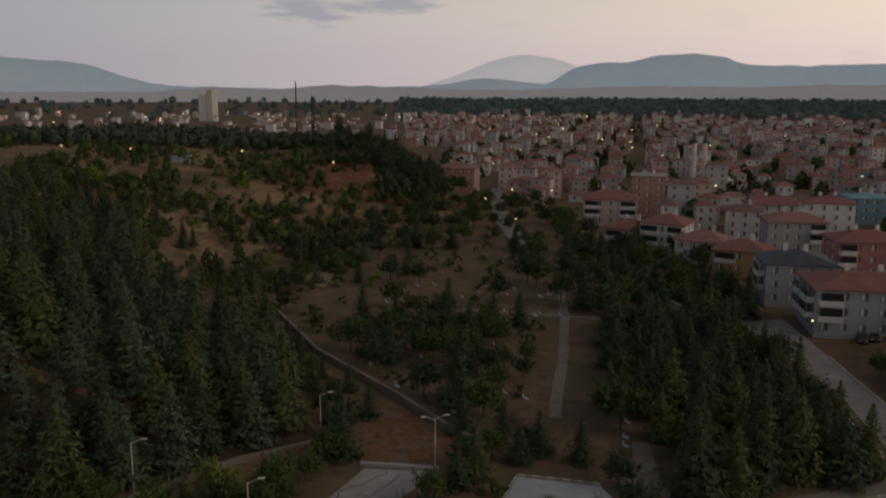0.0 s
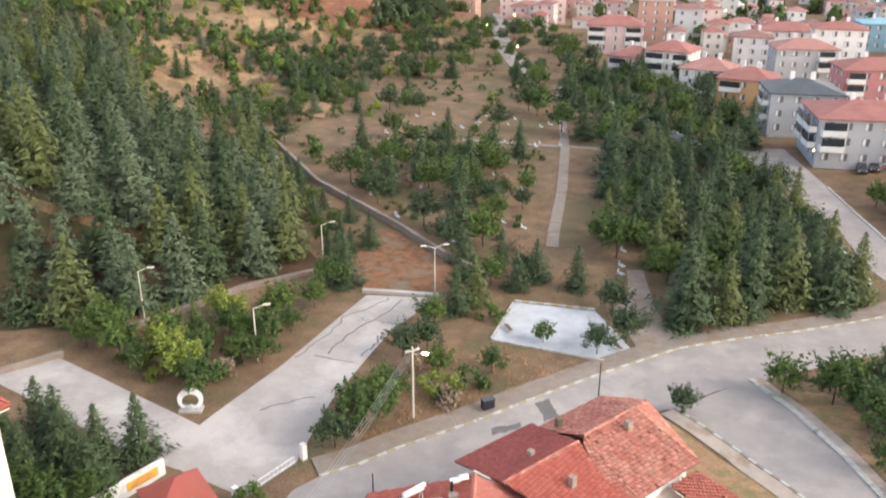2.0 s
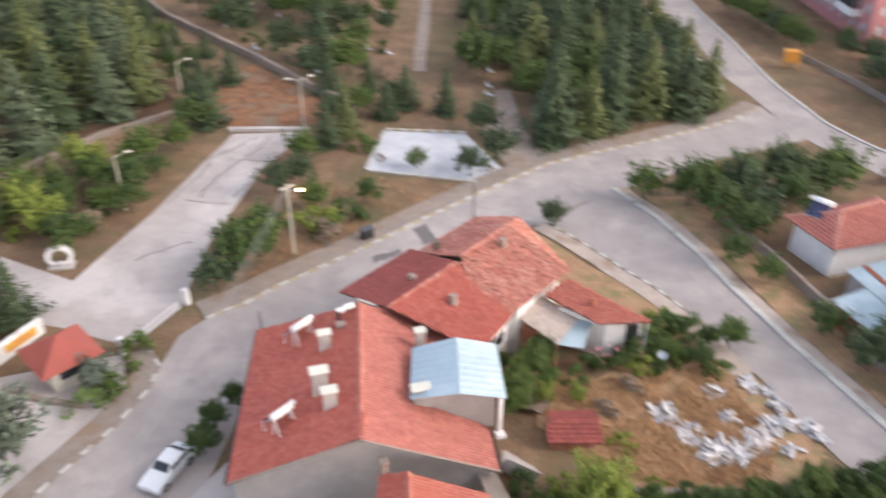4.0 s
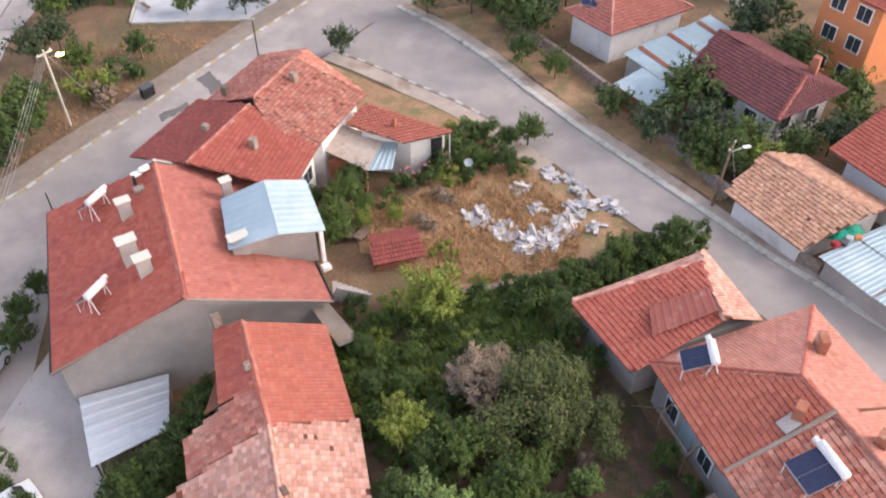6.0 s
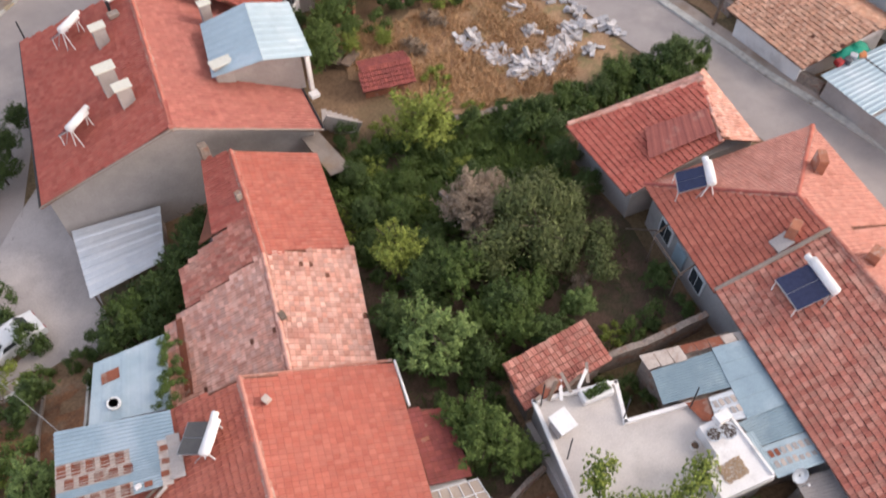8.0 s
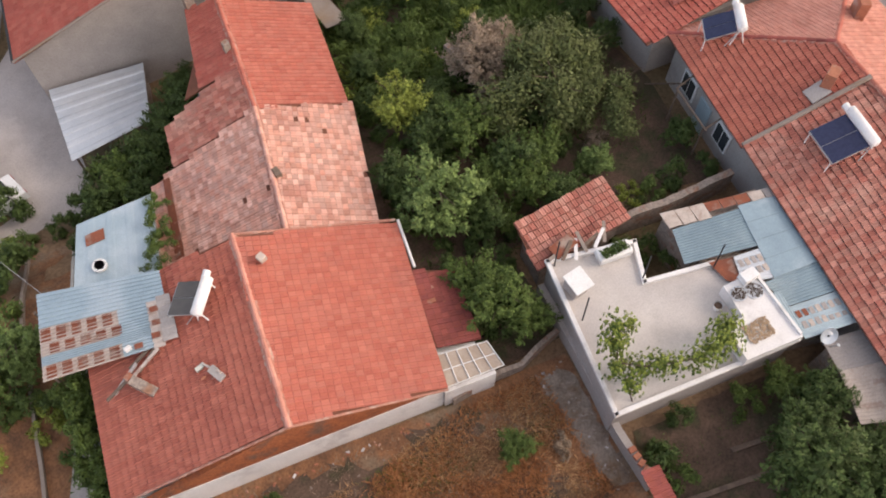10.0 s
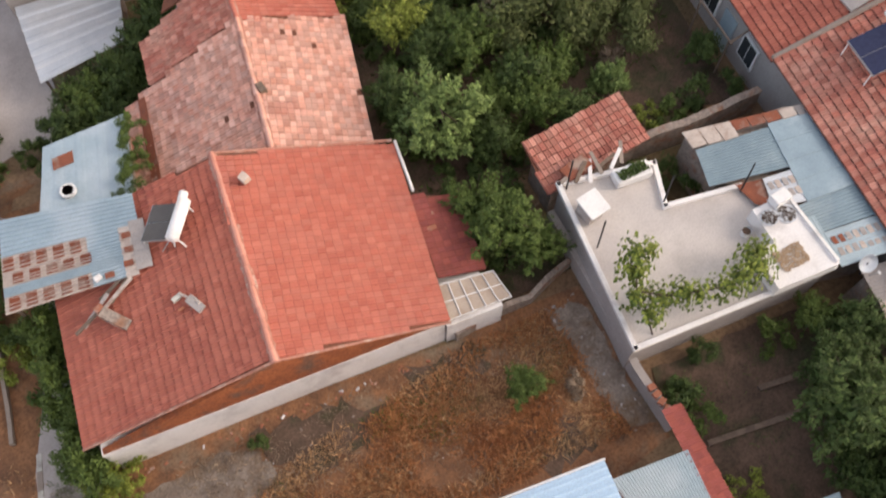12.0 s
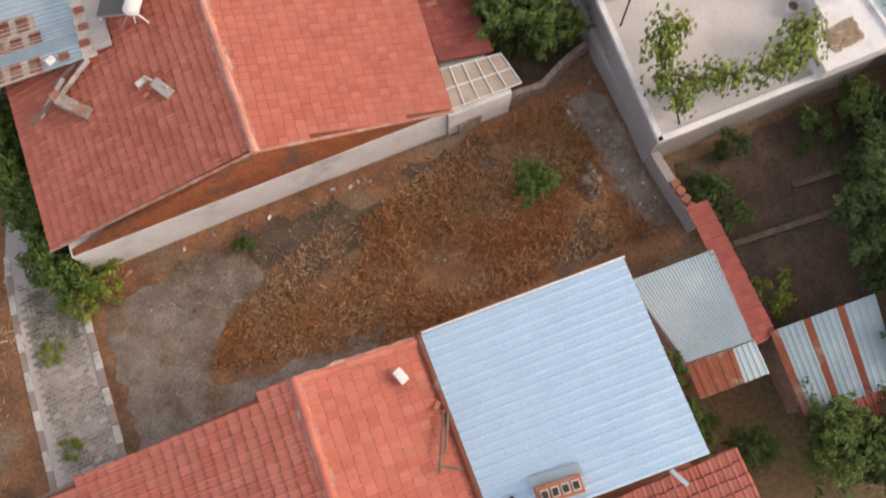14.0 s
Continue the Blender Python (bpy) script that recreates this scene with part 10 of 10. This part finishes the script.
block(70, 224, 13, 10.5, 2, -32, WALLS[0], ROOFS[1], "white apartment house with dull red roof", ((0, 3, 5),), 2.4)
block(75.5, 210, 12.5, 10.5, 2, -32, M["paint_ochre"], ROOFS[0], "white and ochre apartment house with red roof", ((0, -3, 5),), 2.4)
block(58, 292, 18, 11, 3, -14, WALLS[2], ROOFS[0], "long pinkish apartment row with red roof", ((0, -6, 5), (0, 6, 5)), 2.8)
block(104, 206, 17, 12, 3, -8, M["plaster_pink"], ROOFS[0], "pink apartment house with white balconies", ((0, -6, 4), (0, 6, 4)), 2.2)
block(100, 240, 16, 11, 3, -8, WALLS[3], ROOFS[1], "pale grey apartment house with red roof", ((0, 5, 4),), 2.2)
block(128, 168, 14, 12, 3, -8, WALLS[1], ROOFS[1], "cream apartment house with red roof", ((0, 4, 4),), 2.2)
block(110, 280, 19, 12, 3, -10, WALLS[0], ROOFS[0], "white apartment house with red roof", (), 2.2)
block(77, 318, 12, 12, 5, -12, WALLS[4], M["concrete"], "unfinished brick apartment block with a flat slab", (), 0.5)
block(150, 300, 13, 12, 3, -10, WALLS[5], WALLS[5], "light blue house in the town", (), 1.5)
block(6, 372, 18, 12, 3, -14, WALLS[4], ROOFS[1], "salmon apartment house with red roof", (), 2.0)

rb = random.Random(17)
near, far = [], []
for gx_ in range(-44, 156):
    for gy_ in range(22, 180):
        x0, y0 = gx_ * 12.0 + rb.uniform(-3.2, 3.2), gy_ * 12.0 + rb.uniform(-3.2, 3.2)
        x, y = x0 * 0.97 + y0 * 0.22, y0 * 0.97 - x0 * 0.22
        dist, az = math.hypot(x, y), math.degrees(math.atan2(x, y))
        lo = 9 if dist < 340 else (4.0 if dist < 420 else (0.5 if dist < 700 else -2.5))
        if not (235 < dist < 1500 and lo < az < 36) or rb.random() < 0.20 + 0.42 * max(0, (dist - 900) / 600) or gx_ % 6 == 0 or gy_ % 7 == 0:
            continue
        if dist < 300 and x < 70 or (dist < 260 and az < 30) or any(math.hypot(x - a, y - b) < 20 for a, b in ((55, 245), (63, 236), (70, 224), (75, 210), (58, 292), (104, 206), (100, 240), (128, 168), (110, 280), (77, 318), (150, 300), (6, 372))):
            continue
        if land(x, y) > -3:
            continue
        (near if dist < 285 and az > 18 else far).append((x, y, dist))
for x, y, dist in near:
    block(x, y, rb.uniform(10, 15), rb.uniform(9, 12), rb.choice((2, 3, 3, 4)), -12.8 + rb.gauss(0, 3), rb.choices(WALLS, (5, 3, 3, 2, 2, 0))[0], rb.choice(ROOFS))


def houses_mesh(places, single=False):
    """Walls, hip roofs and window openings of many small town houses in one mesh; or of one house, with its roof as a part."""
    mats = WALLS + ROOFS + [TOWN_PANE]
    V, F, I = [], [], []
    roof = ([], [])

    def put(pts, faces, mi):
        o = len(V)
        V.extend(pts)
        F.extend(tuple(o + i for i in f) for f in faces)
        I.extend([mi] * len(faces))
    for x, y, dist in places:
        w, d = rb.uniform(5.6, 10.2), rb.uniform(5.2, 7.8)
        n = rb.choices((1, 2, 3, 4, 5), (4, 5, 2.5, 0.8, 0.25))[0]
        z, h = G(x, y), n * 2.9 + 0.4
        wi, ri = rb.choices(range(6), (6, 3, 3, 2, 1.5, 0.15))[0], 6 + rb.randrange(3)
        a = radians(-12.8 + rb.gauss(0, 5) + rb.choice((0, 90)))
        c, s = math.cos(a), math.sin(a)

        def at(px, py, pz):
            return (x + c * px - s * py, y + s * px + c * py, z + pz)
        hw, hd = w / 2, d / 2
        if hw < hd:
            hw, hd = hd, hw
        cor = ((-hw, -hd), (hw, -hd), (hw, hd), (-hw, hd))
        put([at(*p, -2) for p in cor] + [at(*p, h) for p in cor], [(0, 1, 5, 4), (1, 2, 6, 5), (2, 3, 7, 6), (3, 0, 4, 7)], wi)
        k = hw - hd + 0.5
        e = ((-hw - 0.5, -hd - 0.5), (hw + 0.5, -hd - 0.5), (hw + 0.5, hd + 0.5), (-hw - 0.5, hd + 0.5))
        rv, rf = [at(*p, h) for p in e] + [at(-k, 0, h + 1.5), at(k, 0, h + 1.5)], [(0, 1, 5, 4), (1, 2, 5), (2, 3, 4, 5), (3, 0, 4), (3, 2, 1, 0)]
        if single:
            roof = (rv, rf)
        else:
            put(rv, rf, ri)
        if dist < 900:
            for lev in range(n):
                for sx, sy, length in ((0, -1, 2 * hw), (-1, 0, 2 * hd), (1, 0, 2 * hd), (0, 1, 2 * hw)):
                    m = max(2, int(length / 3.4))
                    for i in range(m):
                        u = (i + 0.5) / m * length - length / 2
                        zz = 0.4 + 2.9 * lev + 0.9
                        ww = 0.45
                        if sy:
                            q = [at(u + du, sy * (hd + 0.05), zz + dz) for du, dz in ((-ww, 0), (ww, 0), (ww, 1.2), (-ww, 1.2))]
                        else:
                            q = [at(sx * (hw + 0.05), u + du, zz + dz) for du, dz in ((-ww, 0), (ww, 0), (ww, 1.2), (-ww, 1.2))]
                        put(q, [(0, 1, 2, 3)], len(mats) - 1)
    if single:
        base = thing("town_house", x, y, z, "%s town house under a red hip roof" % ("white", "cream", "pinkish", "grey", "salmon", "light blue")[wi], "house", "town houses")
        ob = raw("wall", V, F, mats, base)
        raw("roof", *roof, mats[ri], base)
    else:
        ob = tagged(raw("town_houses", V, F, mats), "far town of red-roofed pale apartment houses", "town", kind="stuff")
    ob.data.polygons.foreach_set("material_index", I)
    return ob


far.sort(key=lambda p: p[2])
for p in far[:280]:
    houses_mesh([p], True)
houses_mesh(far[280:])


def clumps(name, places, leaf_m, label, seed, blades=26, size=0.55):
    """Far trees: each a loose clump of blades."""
    rng = np.random.default_rng(seed)
    V = []
    for x, y, h in places:
        r = h * 0.42
        d = rng.normal(size=(blades, 3))
        d /= np.linalg.norm(d, axis=1, keepdims=True)
        d2 = d * (0.55 + 0.5 * rng.random((blades, 1)))
        taper = np.clip(1.15 - 0.55 * (d2[:, 2:] + 0.2), 0.3, 1.3)
        lump = 1 + 0.25 * np.sin(5 * np.arctan2(d[:, 1:2], d[:, :1]) + x)
        c = np.array([x, y, G(x, y) + h * 0.5]) + d2 * np.concatenate([r * taper * lump, r * taper * lump, np.full_like(taper, h * 0.55)], 1)
        v, _ = cards(c, d, np.full(blades, r * size), rng, 0, 0.8)
        V.append(v)
    v = np.concatenate(V)
    tagged(raw(name, v, np.arange(len(v)).reshape(-1, 3).tolist(), leaf_m), label, "trees", kind="stuff")


rc = random.Random(3)
town_trees = [(x + rc.uniform(-9, 9), y + rc.uniform(-9, 9), rc.uniform(5, 10)) for x, y, dist in rc.choices(far, k=1250)]
clumps("town_trees", town_trees, LEAF["deep"], "trees between the town houses", 1, 44, 0.4)
spur = [(x, y, rc.uniform(3.8, 6.8)) for x, y in scatter(300, (-75, 300, 30, 420), 3.6, lambda x, y: (0.8 if x + 24 > 0 else 0.7 if y > 352 else 0) if land(x, y) > 1 else 0, 21)]
clumps("spur_pines", spur, LEAF["cedar"], "dark pines on the hill spur", 2, 100, 0.28)
scrub = [(x, y, rc.uniform(2.0, 4.6)) for x, y in scatter(260, (-135, 205, -28, 335), 3.4, lambda x, y: 0.95 * smooth01(0.35 + 2.6 * noise.noise(Vector((x * 0.05, y * 0.035 + x * 0.02, 5)))), 27)]
clumps("slope_scrub", scrub, LEAF["deep"], "dark scrub in drifts over the dry slope", 12, 110, 0.26)
belt = [(x, y, rc.uniform(4.5, 7)) for x, y in scatter(480, (-260, 285, 0, 440), 5.0, lambda x, y: 1.0 if 370 + 0.12 * (x + 30) < math.hypot(x, y) < 425 and math.degrees(math.atan2(x, y)) < -7 else 0, 22)]
# the belt's haze is put into a paler, greyer leaf colour
clumps("wood_belt", belt, mat("hazy_wood_leaves", (0.075, 0.105, 0.065), (0.10, 0.13, 0.085), 0.3, None, 0.3, 0.4, 0.9, 0, 0.0, 4), "dark belt of trees behind the fields", 3, 80, 0.32)
field_trees = [(x, y, rc.uniform(3, 6)) for x, y in scatter(60, (-220, 225, -30, 330), 9, lambda x, y: 0.5, 23)]
clumps("field_shrubs", field_trees, LEAF["green"], "scattered shrubs in the dry fields", 4, 90, 0.3)
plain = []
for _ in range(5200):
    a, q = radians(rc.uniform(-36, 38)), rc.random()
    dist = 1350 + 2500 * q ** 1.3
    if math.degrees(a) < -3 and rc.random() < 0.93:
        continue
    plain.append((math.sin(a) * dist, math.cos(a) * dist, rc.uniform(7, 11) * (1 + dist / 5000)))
# haze over these woods is painted: greyed leaf colour and a faint glow
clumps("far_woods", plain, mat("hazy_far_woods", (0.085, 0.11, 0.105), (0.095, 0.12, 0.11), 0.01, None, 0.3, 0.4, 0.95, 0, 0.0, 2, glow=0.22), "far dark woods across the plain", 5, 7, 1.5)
far_left = []
for _ in range(170):
    a = radians(rc.uniform(-34, -3))
    dist = rc.uniform(800, 1700)
    far_left.append((math.sin(a) * dist, math.cos(a) * dist, dist))
houses_mesh(far_left).name = "far_houses"

# tower block, masts and the building on the hill
tw = thing("tower_block", -342, 1270, -5, "lone pale tower block on the plain", "building")
part("tower", prism(bmesh.new(), [(-358, 1262), (-346, 1258), (-343, 1276), (-355, 1280)], -8, 33), WALLS[0], tw)
part("tower", prism(bmesh.new(), [(-345.5, 1258), (-336, 1255), (-333, 1274), (-342.5, 1277)], -8, 40), WALLS[1], tw)
for k, (x, y, h) in enumerate(((-70.5, 413, 32), (-63.5, 416, 27), (-62.0, 412, 26))):
    z = G(x, y)
    ob = thing("radio_mast", x, y, z, "tall thin radio mast on the hill", "mast", "radio masts")
    part("mast", rod(bmesh.new(), (x, y, z - 1), (x, y, z + h), 0.5, 0.3, 6), M["dark_steel"], ob)
ob = thing("hill_building", -47, 382, G(-47, 382), "low white building with a terrace on the hill", "building")
part("wall", box(bmesh.new(), (-47, 382, G(-47, 382) + 1.2), (17, 7, 5), 8, 0.1), WALLS[0], ob)
part("roof", box(bmesh.new(), (-47, 382, G(-47, 382) + 3.9), (18, 8, 0.5), 8, 0.1), M["tin_white"], ob)
ob = thing("hill_shed", -98, 318, G(-98, 318), "small grey shed by the field road", "shed")
part("wall", box(bmesh.new(), (-98, 318, G(-98, 318) + 1.0), (7, 5, 3), 10), M["tin"], ob)
part("roof", box(bmesh.new(), (-98, 318, G(-98, 318) + 2.6), (7.8, 5.8, 0.3), 10, 0.05), M["slate"], ob)
strip("field_road", [(-180, 300), (-120, 303), (-90, 310), (-55, 306), (-40, 290)], [(-180, 295), (-120, 298), (-90, 305), (-57, 301), (-44, 287)], M["lot_hay"], 0.15, "pale dirt road across the fields", 60, 3)
strip("hill_road", beside([(24, 250), (21, 300), (22, 345), (26, 400)], 3), beside([(24, 250), (21, 300), (22, 345), (26, 400)], -3), M["asphalt"], 0.15, "pale road along the foot of the hill", 50, 3)
sheet("dry_field", [(-116, 226), (-100, 236), (-92, 247), (-96, 258), (-108, 246), (-122, 236)], M["lot_hay"], 0.10, "pale harvested field on the hill", step=6)
sheet("dry_field", [(-180, 336), (-100, 350), (-72, 338), (-74, 318), (-112, 310), (-180, 308)], M["lot_hay"], 0.10, "pale harvested field on the hill", step=6)
sheet("red_bank", [(-60, 312), (-44, 322), (-32, 336), (-20, 338), (-8, 330), (0, 318), (-14, 306), (-34, 301), (-52, 294)], M["red_bank"], 0.3, "bare eroded red earth bank under the pines", step=5, ragged=0.3)
for ring_ in ([(-77, 247), (-69, 250), (-66, 234), (-71, 228)], [(-63, 284), (-51, 290), (-51, 276), (-61, 273)], [(-27, 291), (-6, 274), (-9, 254), (-25, 276)], [(-40, 225), (-27, 211), (-27, 190), (-36, 197)]):
    sheet("golden_grass", ring_, M["lot_hay"], 0.3, "golden dry grass on the open slope", step=4, ragged=0.3)
# mosque: dome and minarets
mz = G(118, 372)
ob = thing("mosque", 118, 372, mz, "small mosque with grey dome and two minarets", "mosque")
part("hall", box(bmesh.new(), (118, 372, mz + 4), (16, 16, 9), -12, 0.2), WALLS[0], ob)
bm = bmesh.new()
bmesh.ops.create_uvsphere(bm, u_segments=24, v_segments=12, radius=6.5, matrix=Matrix.Translation((118, 372, mz + 8.5)))
part("dome", bm, M["tin_white"], ob, smooth=True)
for dx in (-11, -6.5):
    mn = part("minaret", rod(bmesh.new(), (118 + dx, 364, mz), (118 + dx, 364, mz + 24), 1.3, 1.0, 12), WALLS[1], ob)
    part("balcony", rod(bmesh.new(), (118 + dx, 364, mz + 17), (118 + dx, 364, mz + 18.2), 1.7, 1.9, 12), WALLS[1], mn)
    part("cap", rod(bmesh.new(), (118 + dx, 364, mz + 24), (118 + dx, 364, mz + 29), 1.1, 0.05, 12), M["slate"], mn)

# street lights of the town at dusk
V, F = [], []
places = [(x + 5, y - 6, 6.5) for x, y, dist in rc.sample(far, min(150, len(far)))] + [(x + 4, y - 7, 6.5) for x, y, dist in rc.sample(far_left, 45)]
places += [(-125, 280, 7), (-110, 300, 6), (-75, 318, 6), (-40, 310, 7), (22, 255, 7), (27, 330, 7), (15, 300, 7), (62, 138, 7.5)]
for x, y, h in places:
    r = 0.10 + math.hypot(x, y) * 0.0005
    z = G(x, y) + h
    o = len(V)
    for k in range(6):
        V.append((x + math.cos(k * 1.0472) * r, y + math.sin(k * 1.0472) * r, z))
    V += [(x, y, z + r), (x, y, z - r)]
    for k in range(6):
        F += [(o + k, o + (k + 1) % 6, o + 6), (o + (k + 1) % 6, o + k, o + 7)]
tagged(raw("town_lights", V, F, M["lit"]), "lit amber street lights of the town", "lights", kind="stuff")


# far hills
def hills(name, dist, profile, colour, glow, label):
    """A far range: a wavy band round the view; profile: azimuth in degrees and height. Haze is put into its colour and
    glow.
    """
    V, F = [], []
    azs = np.arange(-75, 75.1, 0.2)
    hs = np.interp(azs, [p[0] for p in profile], [p[1] for p in profile])
    hs = np.convolve(np.pad(hs, 3, "edge"), np.ones(7) / 7, "valid")
    for i, a in enumerate(azs):
        h = hs[i] + 5 * noise.noise(Vector((a * 0.9, dist * 0.01, 0))) + 2 * noise.noise(Vector((a * 3.7, dist * 0.01, 4)))
        x, y = math.sin(radians(a)) * dist, math.cos(radians(a)) * dist
        V += [(x * 0.93, y * 0.93, -12), (x * 0.97, y * 0.97, max(h, 2) * 0.6), (x, y, max(h, 2)), (x * 1.04, y * 1.04, -30)]
        if i:
            o = 4 * (i - 1)
            for k in range(3):
                F.append((o + k, o + k + 1, o + 5 + k, o + 4 + k))
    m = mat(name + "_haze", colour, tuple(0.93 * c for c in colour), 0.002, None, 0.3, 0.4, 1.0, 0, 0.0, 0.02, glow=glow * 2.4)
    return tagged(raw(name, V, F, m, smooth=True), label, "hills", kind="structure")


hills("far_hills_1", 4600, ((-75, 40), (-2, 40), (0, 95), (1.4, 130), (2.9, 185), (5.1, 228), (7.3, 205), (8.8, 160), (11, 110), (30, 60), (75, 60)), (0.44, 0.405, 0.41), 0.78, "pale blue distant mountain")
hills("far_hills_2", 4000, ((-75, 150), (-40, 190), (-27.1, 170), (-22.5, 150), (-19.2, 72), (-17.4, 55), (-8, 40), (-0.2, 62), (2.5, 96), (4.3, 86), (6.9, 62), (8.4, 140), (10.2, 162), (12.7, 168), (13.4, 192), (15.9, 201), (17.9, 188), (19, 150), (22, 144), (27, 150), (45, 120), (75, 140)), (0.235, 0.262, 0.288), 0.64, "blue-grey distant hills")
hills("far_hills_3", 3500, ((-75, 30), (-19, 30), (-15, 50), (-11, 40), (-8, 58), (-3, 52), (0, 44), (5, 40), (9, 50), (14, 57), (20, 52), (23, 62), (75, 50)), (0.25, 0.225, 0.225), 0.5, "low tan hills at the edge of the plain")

# the street corner past the cemetery: mauve apartment house, verge trees, orange kiosk, low wall
block(92, 125, 14, 26, 4, -4, M["plaster_pink"], ROOFS[1], "mauve and white apartment house with rows of balconies", ((270, -7, 5), (270, 0, 5), (270, 7, 5)), 2.2)
kx, ky = 68.6, 106.6
kz = G(kx, ky)
kiosk = thing("kiosk", kx, ky, kz, "small orange sheet-metal box on legs by the street", "kiosk")
orange = mat("orange_paint", (0.70, 0.32, 0.05), (0.58, 0.26, 0.05), 0.8, None, 0.3, 0.4, 0.5, 0, 0.1, 6)
part("body", box(bmesh.new(), (kx, ky, kz + 1.75), (2.0, 1.1, 1.5), -18, 0.05), orange, kiosk)
part("roof", box(bmesh.new(), (kx, ky, kz + 2.55), (2.2, 1.3, 0.12), -18, 0.03), orange, kiosk)
for dx, dy in ((-0.8, 0.5), (0.8, -0.05), (-0.95, -0.1), (0.65, -0.6)):
    part("leg", rod(bmesh.new(), (kx + dx, ky + dy, kz - 0.1), (kx + dx, ky + dy, kz + 1.05), 0.07), orange, kiosk)
yard = thing("yard_wall", 73.6, 100, G(73.6, 100), "low pale rendered wall along the yard", "wall")
run = resample([(72.3, 109.4), (73.9, 98.7), (74.6, 86.7), (74.8, 74.3)], 2.4)
for a, b in zip(run, run[1:]):
    m = (a + b) / 2
    part("panel", box(bmesh.new(), (m.x, m.y, G(m.x, m.y) + 0.35), ((b - a).length + 0.02, 0.22, 0.9), math.degrees(math.atan2(b.y - a.y, b.x - a.x)), 0.02), M["walk"], yard)
